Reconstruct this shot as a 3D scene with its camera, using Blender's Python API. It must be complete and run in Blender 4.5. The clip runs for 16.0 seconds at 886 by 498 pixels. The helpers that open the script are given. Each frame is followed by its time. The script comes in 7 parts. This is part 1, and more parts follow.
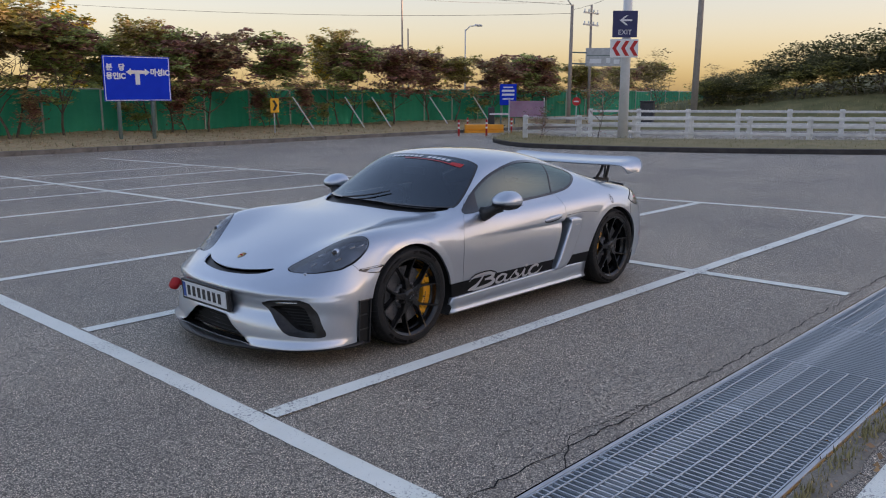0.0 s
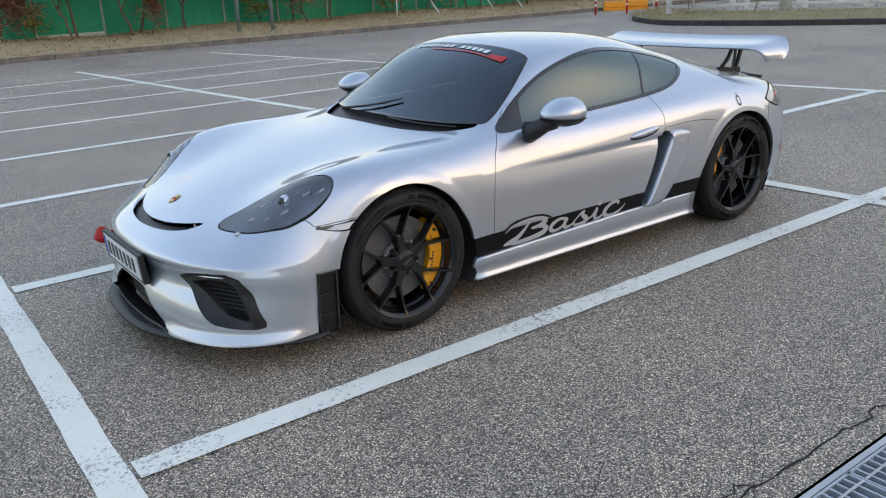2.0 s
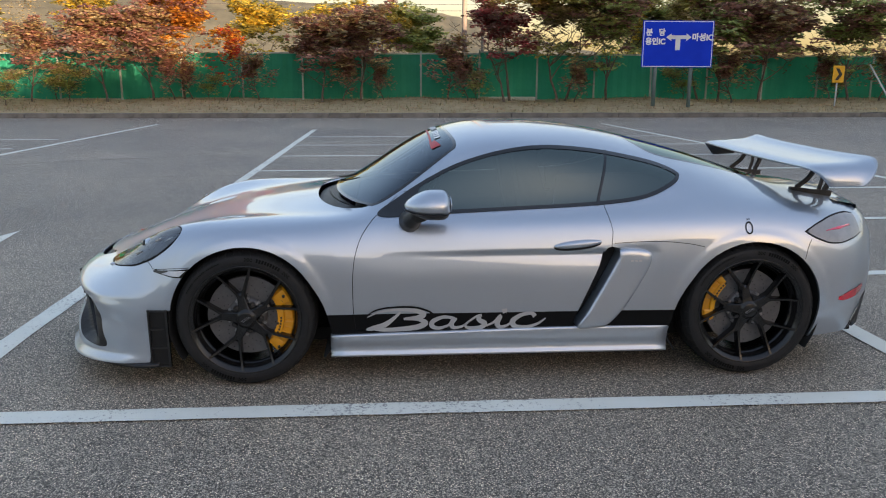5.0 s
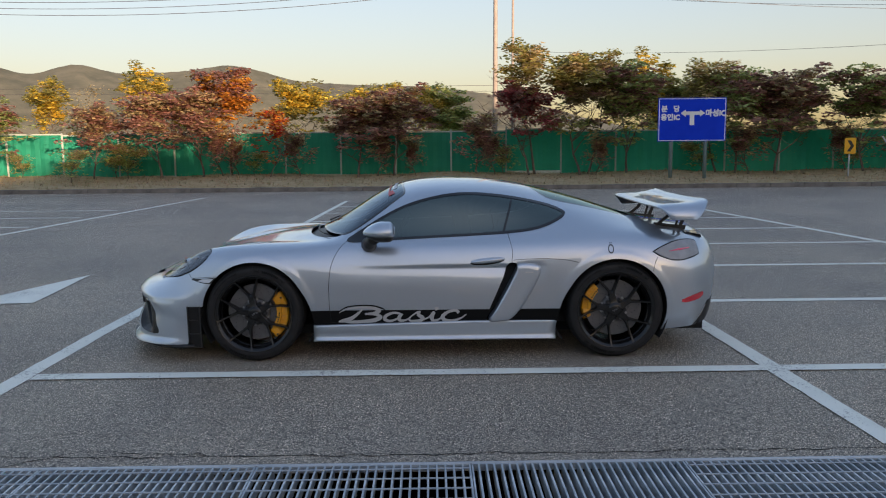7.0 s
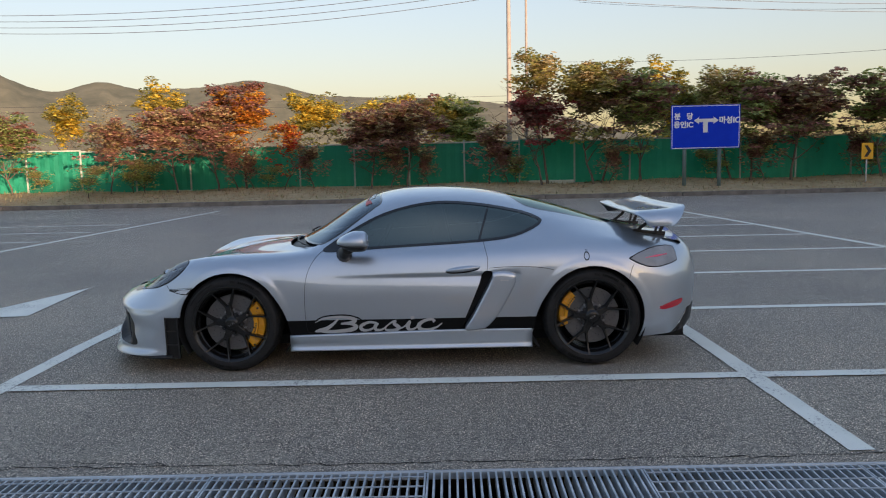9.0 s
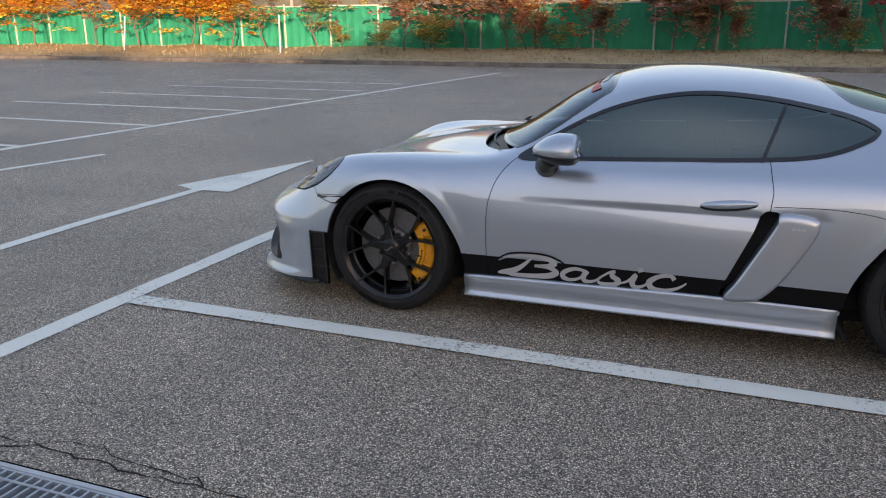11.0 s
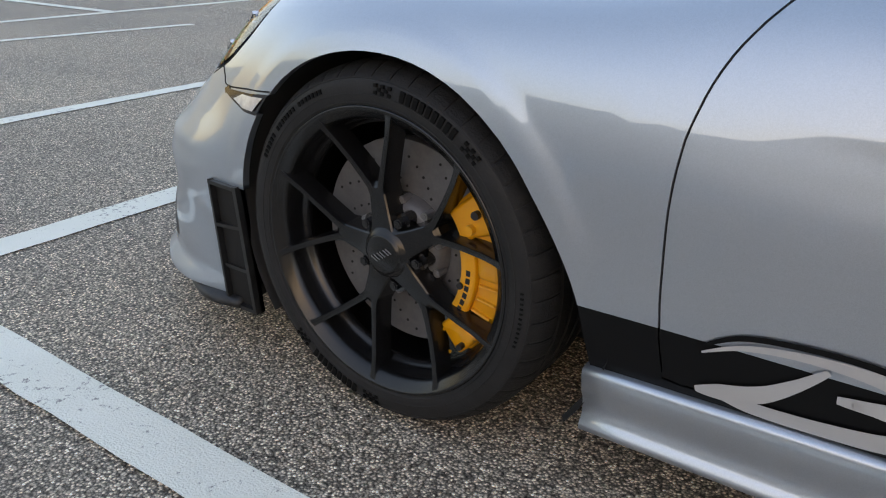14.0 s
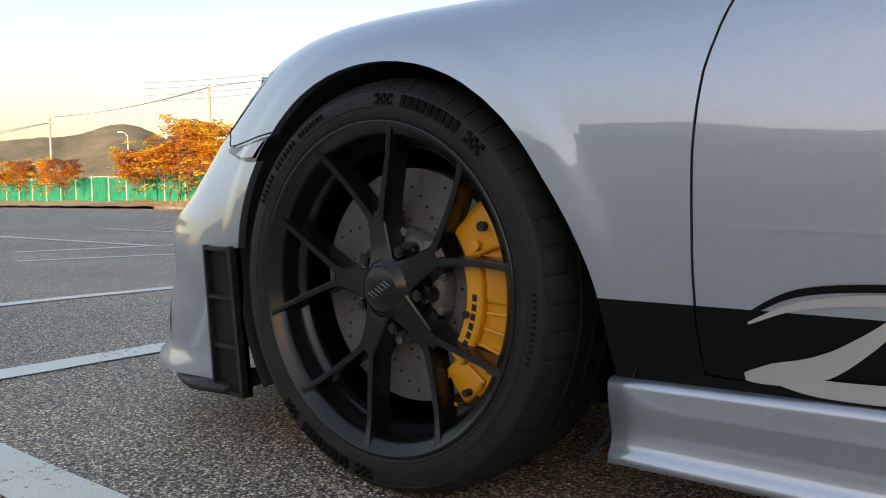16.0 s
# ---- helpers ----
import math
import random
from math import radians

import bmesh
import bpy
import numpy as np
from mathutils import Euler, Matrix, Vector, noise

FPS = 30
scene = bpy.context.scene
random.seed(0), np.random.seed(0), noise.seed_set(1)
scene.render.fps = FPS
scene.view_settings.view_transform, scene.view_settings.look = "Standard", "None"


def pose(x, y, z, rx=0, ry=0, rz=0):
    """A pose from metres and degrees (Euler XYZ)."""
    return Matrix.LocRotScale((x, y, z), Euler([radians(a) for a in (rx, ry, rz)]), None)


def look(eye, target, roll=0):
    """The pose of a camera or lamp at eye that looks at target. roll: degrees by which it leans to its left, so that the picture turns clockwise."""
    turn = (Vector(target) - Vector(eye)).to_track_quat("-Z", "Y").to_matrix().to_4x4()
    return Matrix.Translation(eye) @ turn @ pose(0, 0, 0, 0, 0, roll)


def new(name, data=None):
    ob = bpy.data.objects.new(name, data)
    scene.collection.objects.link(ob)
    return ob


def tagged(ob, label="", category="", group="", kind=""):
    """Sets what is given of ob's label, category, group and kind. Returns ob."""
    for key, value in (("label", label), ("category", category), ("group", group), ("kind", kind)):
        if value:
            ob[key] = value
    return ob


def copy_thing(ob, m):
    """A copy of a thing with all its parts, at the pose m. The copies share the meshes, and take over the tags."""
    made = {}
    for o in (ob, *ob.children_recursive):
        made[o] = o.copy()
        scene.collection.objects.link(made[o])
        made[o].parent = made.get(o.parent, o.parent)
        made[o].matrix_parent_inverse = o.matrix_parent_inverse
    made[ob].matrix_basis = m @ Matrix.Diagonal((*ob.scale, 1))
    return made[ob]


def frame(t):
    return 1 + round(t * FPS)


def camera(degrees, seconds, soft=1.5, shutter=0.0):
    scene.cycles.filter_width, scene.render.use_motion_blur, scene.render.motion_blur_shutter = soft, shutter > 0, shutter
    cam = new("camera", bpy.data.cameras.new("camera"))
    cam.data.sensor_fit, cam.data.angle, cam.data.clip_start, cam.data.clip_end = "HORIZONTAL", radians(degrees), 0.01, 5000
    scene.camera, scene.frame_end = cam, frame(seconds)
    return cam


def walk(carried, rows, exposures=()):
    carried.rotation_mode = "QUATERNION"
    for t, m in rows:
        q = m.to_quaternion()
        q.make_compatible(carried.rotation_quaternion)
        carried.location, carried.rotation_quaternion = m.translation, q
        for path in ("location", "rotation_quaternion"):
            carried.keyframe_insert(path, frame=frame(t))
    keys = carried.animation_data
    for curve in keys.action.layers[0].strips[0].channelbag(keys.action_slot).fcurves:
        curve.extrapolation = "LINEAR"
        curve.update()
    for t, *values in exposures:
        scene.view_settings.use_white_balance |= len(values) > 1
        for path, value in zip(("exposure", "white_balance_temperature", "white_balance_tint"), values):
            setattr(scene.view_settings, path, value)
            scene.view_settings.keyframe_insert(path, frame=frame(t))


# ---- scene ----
cam = camera(57.1, 16.0, soft=1.1)
PATH = [
    (0, (-3.689, -4.633, 1.663), (-2.259, -3.287, 1.288), 0.0),
    (0.5, (-3.301, -4.329, 1.647), (-1.877, -2.983, 1.245), -0.2),
    (1, (-2.866, -4.009, 1.603), (-1.471, -2.664, 1.109), -0.4),
    (1.5, (-2.39, -3.832, 1.565), (-1.085, -2.43, 0.99), -1.3),
    (2, (-1.906, -3.771, 1.545), (-0.792, -2.237, 0.911), -2.7),
    (2.5, (-1.457, -3.736, 1.521), (-0.549, -2.076, 0.872), -2.9),
    (3, (-1.005, -3.85, 1.54), (-0.278, -2.113, 0.865), -1.7),
    (3.5, (-0.51, -3.916, 1.546), (0.084, -2.129, 0.873), -1.3),
    (4, (-0.006, -4.043, 1.552), (0.413, -2.181, 0.955), 0.5),
    (4.2, (0.164, -4.128, 1.553), (0.493, -2.235, 0.996), 0.7),
    (6.3, (1.122, -5.811, 1.519), (1.183, -3.839, 1.189), -0.1),
    (6.5, (1.158, -5.982, 1.518), (1.208, -4.006, 1.212), -0.2),
    (7, (1.213, -6.364, 1.505), (1.243, -4.382, 1.24), -0.5),
    (7.5, (1.332, -6.683, 1.493), (1.339, -4.694, 1.281), -0.9),
    (8, (1.411, -6.806, 1.498), (1.41, -4.817, 1.289), -1.1),
    (8.5, (1.457, -6.686, 1.488), (1.453, -4.697, 1.28), -1.1),
    (9, (1.53, -6.363, 1.483), (1.508, -4.377, 1.246), -1.3),
    (9.5, (1.651, -5.933, 1.457), (1.411, -3.967, 1.186), -1.9),
    (10, (1.736, -5.448, 1.449), (1.222, -3.545, 1.111), -1.5),
    (10.2, (1.733, -5.251, 1.456), (1.177, -3.37, 1.062), -1.3),
    (12.5, (1.403, -2.999, 1.482), (0.485, -1.421, 0.664), 0.4),
    (13, (1.188, -2.532, 1.392), (0.257, -1.035, 0.447), 0.1),
    (13.5, (1.008, -2.123, 1.185), (0.018, -0.680, 0.217), -0.3),
    (14, (0.880, -1.872, 0.905), (-0.222, -0.393, 0.130), -0.3),
    (14.5, (0.855, -1.790, 0.681), (-0.345, -0.265, 0.198), -0.5),
    (15, (0.868, -1.796, 0.574), (-0.374, -0.257, 0.276), -0.6),
    (15.5, (0.885, -1.810, 0.515), (-0.370, -0.262, 0.355), -0.4),
    (16, (0.888, -1.817, 0.492), (-0.361, -0.261, 0.351), -0.6),
]
# the clip's camera brightens where asphalt fills the view
EXPOSURES = [(t, stops + 0.38, 6600 + warm, 25 + (8 if t < 1 else 6 if t == 10.2 else 0)) for t, stops, warm in ((0, .24, -190), (1, .42, 40), (1.5, .80, 80), (2, .86, 80), (3, .72, 80), (4.2, .66, 20), (6.3, .06, -330), (7.5, -.01, -470), (9, .03, -430), (10.2, .24, -150), (12.5, .48, 80), (13.5, .56, 180), (14, .82, 250), (14.5, 1.0, 360), (15, .86, 380), (15.5, .58, 250), (16, .44, 250))]
walk(cam, [(t, look(e, a, r)) for t, e, a, r in PATH], exposures=EXPOSURES)

# ---- world and sun ----
SUN_DIR = Vector((0.50, -0.86, 0.11)).normalized()     # towards the low evening sun, behind the added sun-blocking hill
world = bpy.data.worlds.new("evening_sky")
scene.world = world
world.use_nodes = True
wn = world.node_tree.nodes
sky = wn.new("ShaderNodeTexSky")
sky.sky_type = "NISHITA"
sky.sun_disc = False
sky.sun_elevation = math.asin(SUN_DIR.z)
sky.sun_rotation = math.atan2(SUN_DIR.x, SUN_DIR.y)
sky.air_density, sky.dust_density, sky.ozone_density = 1.15, 1.5, 1.6
wn["Background"].inputs["Strength"].default_value = 0.345
haze = wn.new("ShaderNodeGamma")                          # thin evening haze evens the sky out
haze.inputs["Gamma"].default_value = 0.54
world.node_tree.links.new(sky.outputs["Color"], haze.inputs["Color"])
tone = wn.new("ShaderNodeHueSaturation")
tone.inputs["Saturation"].default_value = 1.28
world.node_tree.links.new(haze.outputs["Color"], tone.inputs["Color"])
world.node_tree.links.new(tone.outputs["Color"], wn["Background"].inputs["Color"])
sun_data = bpy.data.lights.new("evening_sun", "SUN")
sun_data.energy = 7.0
sun_data.angle, sun_data.color = radians(0.5), (1.0, 0.72, 0.42)
sun = new("evening_sun", sun_data)
sun.matrix_world = look(SUN_DIR * 100, (0, 0, 0))

# ---- materials ----
def mat(name, color, rough=0.5, metal=0.0, color2=None, scale=8.0, detail=6.0, bump=0.0, bump_scale=60.0, coat=0.0, spec=0.5,
        island=0.0, obj_random=0.0, stretch=(1, 1, 1), lo=0.35, hi=0.65):
    """A node material: two colours mixed by a large and a small noise, a bump, and a variation by piece."""
    m = bpy.data.materials.new(name)
    m.use_nodes = True
    nt = m.node_tree
    b = nt.nodes["Principled BSDF"]
    b.inputs["Roughness"].default_value, b.inputs["Metallic"].default_value = rough, metal
    b.inputs["Coat Weight"].default_value, b.inputs["Coat Roughness"].default_value = coat, 0.03
    b.inputs["Specular IOR Level"].default_value = spec
    b.inputs["Base Color"].default_value = (*color, 1)
    tc = nt.nodes.new("ShaderNodeTexCoord")
    mp = nt.nodes.new("ShaderNodeMapping")
    mp.inputs["Scale"].default_value = stretch
    nt.links.new(tc.outputs["Object"], mp.inputs["Vector"])
    out = None
    if color2:
        n = nt.nodes.new("ShaderNodeTexNoise")
        n.inputs["Scale"].default_value, n.inputs["Detail"].default_value, n.inputs["Roughness"].default_value = scale, detail, 0.65
        nt.links.new(mp.outputs["Vector"], n.inputs["Vector"])
        r = nt.nodes.new("ShaderNodeValToRGB")
        r.color_ramp.elements[0].position, r.color_ramp.elements[1].position = lo, hi
        r.color_ramp.elements[0].color, r.color_ramp.elements[1].color = (*color, 1), (*color2, 1)
        nt.links.new(n.outputs["Fac"], r.inputs["Fac"])
        out = r.outputs["Color"]
    if island or obj_random:
        src = nt.nodes.new("ShaderNodeNewGeometry").outputs["Random Per Island"] if island else nt.nodes.new("ShaderNodeObjectInfo").outputs["Random"]
        amount = island or obj_random
        mr = nt.nodes.new("ShaderNodeMapRange")
        mr.inputs["To Min"].default_value, mr.inputs["To Max"].default_value = 1 - amount, 1 + amount
        nt.links.new(src, mr.inputs["Value"])
        hsv = nt.nodes.new("ShaderNodeHueSaturation")
        hsv.inputs["Color"].default_value = (*color, 1)
        nt.links.new(mr.outputs["Result"], hsv.inputs["Value"])
        if out:
            nt.links.new(out, hsv.inputs["Color"])
        out = hsv.outputs["Color"]
    if out:
        nt.links.new(out, b.inputs["Base Color"])
    if bump:
        n2 = nt.nodes.new("ShaderNodeTexNoise")
        n2.inputs["Scale"].default_value, n2.inputs["Detail"].default_value = bump_scale, 4
        nt.links.new(mp.outputs["Vector"], n2.inputs["Vector"])
        bp = nt.nodes.new("ShaderNodeBump")
        bp.inputs["Strength"].default_value, bp.inputs["Distance"].default_value = bump, 0.02
        nt.links.new(n2.outputs["Fac"], bp.inputs["Height"])
        nt.links.new(bp.outputs["Normal"], b.inputs["Normal"])
    return m


def thin_glass(name, tint, ior=1.5, film=(.9, .9, .9)):
    """A tinted thin pane: a clear film that darkens what is behind it, and a mirror by Fresnel."""
    m = bpy.data.materials.new(name)
    m.use_nodes = True
    nt = m.node_tree
    nt.nodes.remove(nt.nodes["Principled BSDF"])
    t, g, mx, fr = (nt.nodes.new(k) for k in ("ShaderNodeBsdfTransparent", "ShaderNodeBsdfGlossy", "ShaderNodeMixShader", "ShaderNodeFresnel"))
    t.inputs["Color"].default_value = (*tint, 1)
    g.inputs["Roughness"].default_value = 0.0
    g.inputs["Color"].default_value = (*film, 1)
    fr.inputs["IOR"].default_value = ior
    nt.links.new(fr.outputs["Fac"], mx.inputs["Fac"])
    nt.links.new(t.outputs["BSDF"], mx.inputs[1])
    nt.links.new(g.outputs["BSDF"], mx.inputs[2])
    nt.links.new(mx.outputs["Shader"], nt.nodes["Material Output"].inputs["Surface"])
    return m


def asphalt_mat():
    m = mat("asphalt", (0.13, 0.125, 0.12), 0.56)
    nt = m.node_tree
    b = nt.nodes["Principled BSDF"]
    tc = nt.nodes.new("ShaderNodeTexCoord")
    vor = nt.nodes.new("ShaderNodeTexVoronoi")
    vor.inputs["Scale"].default_value = 168.0
    grain = nt.nodes.new("ShaderNodeTexNoise")
    grain.inputs["Scale"].default_value, grain.inputs["Detail"].default_value = 260.0, 3
    big = nt.nodes.new("ShaderNodeTexNoise")
    big.inputs["Scale"].default_value, big.inputs["Detail"].default_value, big.inputs["Roughness"].default_value = 0.35, 6, 0.6
    for n in (vor, grain, big):
        nt.links.new(tc.outputs["Object"], n.inputs["Vector"])
    sep = nt.nodes.new("ShaderNodeSeparateColor")
    nt.links.new(vor.outputs["Color"], sep.inputs["Color"])
    r1 = nt.nodes.new("ShaderNodeValToRGB")
    e = r1.color_ramp.elements
    e[0].position, e[1].position = 0.0, 1.0
    e[0].color, e[1].color = (0.095, 0.082, 0.069, 1), (0.78, 0.695, 0.58, 1)
    k = e.new(0.55)
    k.color = (0.31, 0.274, 0.228, 1)
    k2 = e.new(0.85)
    k2.color = (0.47, 0.417, 0.346, 1)
    nt.links.new(sep.outputs["Red"], r1.inputs["Fac"])
    r2 = nt.nodes.new("ShaderNodeValToRGB")
    r2.color_ramp.elements[0].position, r2.color_ramp.elements[1].position = 0.33, 0.68
    r2.color_ramp.elements[0].color, r2.color_ramp.elements[1].color = (0.78, 0.78, 0.80, 1), (1.2, 1.18, 1.14, 1)
    nt.links.new(big.outputs["Fac"], r2.inputs["Fac"])
    mul = nt.nodes.new("ShaderNodeMix")
    mul.data_type, mul.blend_type = "RGBA", "MULTIPLY"
    mul.inputs["Factor"].default_value = 1
    nt.links.new(r1.outputs["Color"], mul.inputs["A"])
    nt.links.new(r2.outputs["Color"], mul.inputs["B"])
    r3 = nt.nodes.new("ShaderNodeValToRGB")
    r3.color_ramp.elements[0].position, r3.color_ramp.elements[1].position = 0.36, 0.64
    r3.color_ramp.elements[0].color, r3.color_ramp.elements[1].color = (0.55, 0.55, 0.55, 1), (1.4, 1.4, 1.4, 1)
    nt.links.new(grain.outputs["Fac"], r3.inputs["Fac"])
    fine = nt.nodes.new("ShaderNodeMix")
    fine.data_type, fine.blend_type = "RGBA", "MULTIPLY"
    fine.inputs["Factor"].default_value = 1
    nt.links.new(mul.outputs["Result"], fine.inputs["A"])
    nt.links.new(r3.outputs["Color"], fine.inputs["B"])
    r4 = nt.nodes.new("ShaderNodeValToRGB")            # dark bitumen between the stones
    r4.color_ramp.elements[0].position, r4.color_ramp.elements[1].position = 0.25, 0.70
    r4.color_ramp.elements[0].color, r4.color_ramp.elements[1].color = (2.04, 2.02, 1.97, 1), (0.35, 0.34, 0.33, 1)
    nt.links.new(vor.outputs["Distance"], r4.inputs["Fac"])
    gaps = nt.nodes.new("ShaderNodeMix")
    gaps.data_type, gaps.blend_type = "RGBA", "MULTIPLY"
    gaps.inputs["Factor"].default_value = 1
    nt.links.new(fine.outputs["Result"], gaps.inputs["A"])
    nt.links.new(r4.outputs["Color"], gaps.inputs["B"])
    nt.links.new(gaps.outputs["Result"], b.inputs["Base Color"])
    bp = nt.nodes.new("ShaderNodeBump")
    bp.inputs["Strength"].default_value, bp.inputs["Distance"].default_value = 0.85, 0.006
    nt.links.new(vor.outputs["Distance"], bp.inputs["Height"])
    bp.invert = True
    nt.links.new(bp.outputs["Normal"], b.inputs["Normal"])
    return m


def paint_mat():
    """Road paint, worn through to the stones in small flecks."""
    m = mat("road_paint", (0.83, 0.85, 0.765), 0.75, color2=(0.90, 0.915, 0.83), scale=3.0, bump=0.30, bump_scale=210)
    nt = m.node_tree
    b = nt.nodes["Principled BSDF"]
    tc = nt.nodes.new("ShaderNodeTexCoord")
    n, n2 = nt.nodes.new("ShaderNodeTexNoise"), nt.nodes.new("ShaderNodeTexNoise")
    n.inputs["Scale"].default_value, n.inputs["Detail"].default_value, n.inputs["Roughness"].default_value = 60, 5, 0.7
    n2.inputs["Scale"].default_value, n2.inputs["Detail"].default_value = 2.2, 3
    for k in (n, n2):
        nt.links.new(tc.outputs["Object"], k.inputs["Vector"])
    add = nt.nodes.new("ShaderNodeMath")
    add.operation = "MULTIPLY_ADD"
    add.inputs[1].default_value = 0.45
    nt.links.new(n2.outputs["Fac"], add.inputs[0])
    nt.links.new(n.outputs["Fac"], add.inputs[2])
    r = nt.nodes.new("ShaderNodeValToRGB")
    r.color_ramp.elements[0].position, r.color_ramp.elements[1].position = 0.815, 0.89
    nt.links.new(add.outputs["Value"], r.inputs["Fac"])
    mx = nt.nodes.new("ShaderNodeMix")
    mx.data_type = "RGBA"
    old = b.inputs["Base Color"].links[0].from_socket
    nt.links.new(r.outputs["Color"], mx.inputs["Factor"])
    nt.links.new(old, mx.inputs["A"])
    mx.inputs["B"].default_value = (0.32, 0.315, 0.30, 1)
    nt.links.new(mx.outputs["Result"], b.inputs["Base Color"])
    return m


ASPHALT, PAINT = asphalt_mat(), paint_mat()
GALV = mat("galvanised_steel", (0.40, 0.42, 0.44), 0.45, 0.45, (0.55, 0.57, 0.59), scale=5, bump=0.05)
# near-black: shade down the channel is put into this colour; cracks share it
PIT_SHADE = mat("pit_shade", (0.010, 0.010, 0.010), 0.95, color2=(0.02, 0.018, 0.016), scale=4)
KERB = mat("kerb_stone", (0.11, 0.10, 0.088), 0.9, color2=(0.22, 0.20, 0.175), scale=2.5, bump=0.4, bump_scale=25, obj_random=0.12)
KERB_DARK = mat("sooty_kerb", (0.035, 0.03, 0.03), 0.9, color2=(0.07, 0.06, 0.055), scale=3, bump=0.3)
SANDY_SOIL = mat("sandy_soil", (0.20, 0.178, 0.145), 0.95, color2=(0.31, 0.28, 0.235), scale=5, bump=0.8, bump_scale=60)
GRASS_SOIL = mat("dry_verge", (0.35, 0.28, 0.15), 0.95, color2=(0.49, 0.39, 0.23), scale=2.2, bump=0.8, bump_scale=14)
BANK_GRASS = mat("bank_grass", (0.12, 0.125, 0.045), 0.95, color2=(0.23, 0.20, 0.085), scale=0.9, bump=0.8, bump_scale=12)
LAWN = mat("pale_lawn", (0.20, 0.175, 0.08), 0.95, color2=(0.30, 0.24, 0.12), scale=1.5, bump=0.8, bump_scale=20)
GRASS = mat("grass_blades", (0.25, 0.235, 0.10), 0.8, color2=(0.38, 0.31, 0.16), scale=0.8, island=0.45)
LITTER = mat("fallen_leaves", (0.31, 0.18, 0.09), 0.8, color2=(0.43, 0.26, 0.125), scale=0.9, island=0.5)
FENCE = mat("green_fence_sheet", (0.016, 0.36, 0.225), 0.6, color2=(0.024, 0.43, 0.27), scale=1.2, bump=0.1, obj_random=0.08)
FENCE_POST = mat("fence_post_steel", (0.36, 0.43, 0.38), 0.6, 0.0, (0.46, 0.52, 0.47), scale=6)
BLUE = mat("blue_sign_sheet", (0.002, 0.035, 0.55), 0.6, color2=(0.003, 0.045, 0.62), scale=1.0, spec=0.15)
NAVY = mat("navy_sign_sheet", (0.02, 0.025, 0.10), 0.4, color2=(0.03, 0.035, 0.13), scale=2)
WHITE = mat("white_sign_film", (0.78, 0.80, 0.82), 0.4, color2=(0.7, 0.72, 0.74), scale=4)
YELLOW = mat("yellow_sign_film", (0.80, 0.42, 0.01), 0.4, color2=(0.7, 0.36, 0.01), scale=4)
BLACK = mat("black_film", (0.012, 0.012, 0.014), 0.4)
RED = mat("red_film", (0.55, 0.02, 0.02), 0.4, color2=(0.48, 0.02, 0.02), scale=5)
ORANGE = mat("orange_plastic", (0.85, 0.36, 0.02), 0.5, color2=(0.78, 0.30, 0.02), scale=3)
PINK = mat("pink_banner_cloth", (0.88, 0.70, 0.88), 0.8, color2=(0.82, 0.55, 0.78), scale=3)
WHITE_RAIL = mat("weathered_white_rail", (0.60, 0.59, 0.57), 0.7, color2=(0.78, 0.77, 0.74), scale=3.5, bump=0.2, obj_random=0.08)
POLE = mat("pale_painted_pole", (0.50, 0.53, 0.56), 0.5, color2=(0.58, 0.60, 0.62), scale=3)
SIGN_POST = mat("sign_post_steel", (0.11, 0.17, 0.17), 0.55, color2=(0.15, 0.2, 0.2), scale=5)
CONC_POLE = mat("concrete_pole", (0.30, 0.26, 0.23), 0.85, color2=(0.38, 0.33, 0.29), scale=4, bump=0.1)
WIRE = mat("cable", (0.05, 0.05, 0.055), 0.6)
BARK = mat("bark", (0.10, 0.075, 0.055), 0.9, color2=(0.17, 0.14, 0.11), scale=7, bump=0.6, bump_scale=20)


# ---- mesh helpers ----
def link(name, bm, material=None, parent=None, label="", smooth=False):
    me = bpy.data.meshes.new(name)
    bm.to_mesh(me)
    bm.free()
    for k in (material if isinstance(material, (list, tuple)) else [material]):
        if k:
            me.materials.append(k)
    if smooth:
        me.shade_smooth()
    ob = new(name, me)
    if parent:
        ob.parent = parent
    if label:
        ob["label"] = label
    return ob


def part(name, bm, material, parent, label="", smooth=False):
    return link(name, bm, material, parent, label, smooth)


def thing(name, label, category, group="", at=(0, 0, 0), rz=0.0):
    ob = new(name)
    ob.empty_display_size = 0.1
    ob.matrix_world = pose(*at, 0, 0, rz)
    return tagged(ob, label, category, group)


def setting(ob, label="", category=""):
    return tagged(ob, label, category, "", "structure")


def raw(name, verts, faces, material, parent=None, label="", smooth=False):
    me = bpy.data.meshes.new(name)
    me.from_pydata([tuple(v) for v in verts], [], [tuple(f) for f in faces])
    me.validate()
    if material:
        me.materials.append(material)
    if smooth:
        me.shade_smooth()
    ob = new(name, me)
    if parent:
        ob.parent = parent
    if label:
        ob["label"] = label
    return ob


def box(bm, x0, x1, y0, y1, z0, z1, bevel=0.0, m=None):
    g = bmesh.ops.create_cube(bm, size=1.0)["verts"]
    for v in g:
        v.co = Vector((x0 + (v.co.x + .5) * (x1 - x0), y0 + (v.co.y + .5) * (y1 - y0), z0 + (v.co.z + .5) * (z1 - z0)))
    if bevel:
        edges = list({e for v in g for e in v.link_edges})
        r = bmesh.ops.bevel(bm, geom=edges, offset=bevel, segments=2, profile=0.5, affect="EDGES")
        g = list({v for f in r["faces"] for v in f.verts} | {v for v in g if v.is_valid})
    if m is not None:
        bmesh.ops.transform(bm, matrix=m, verts=g)
    return g


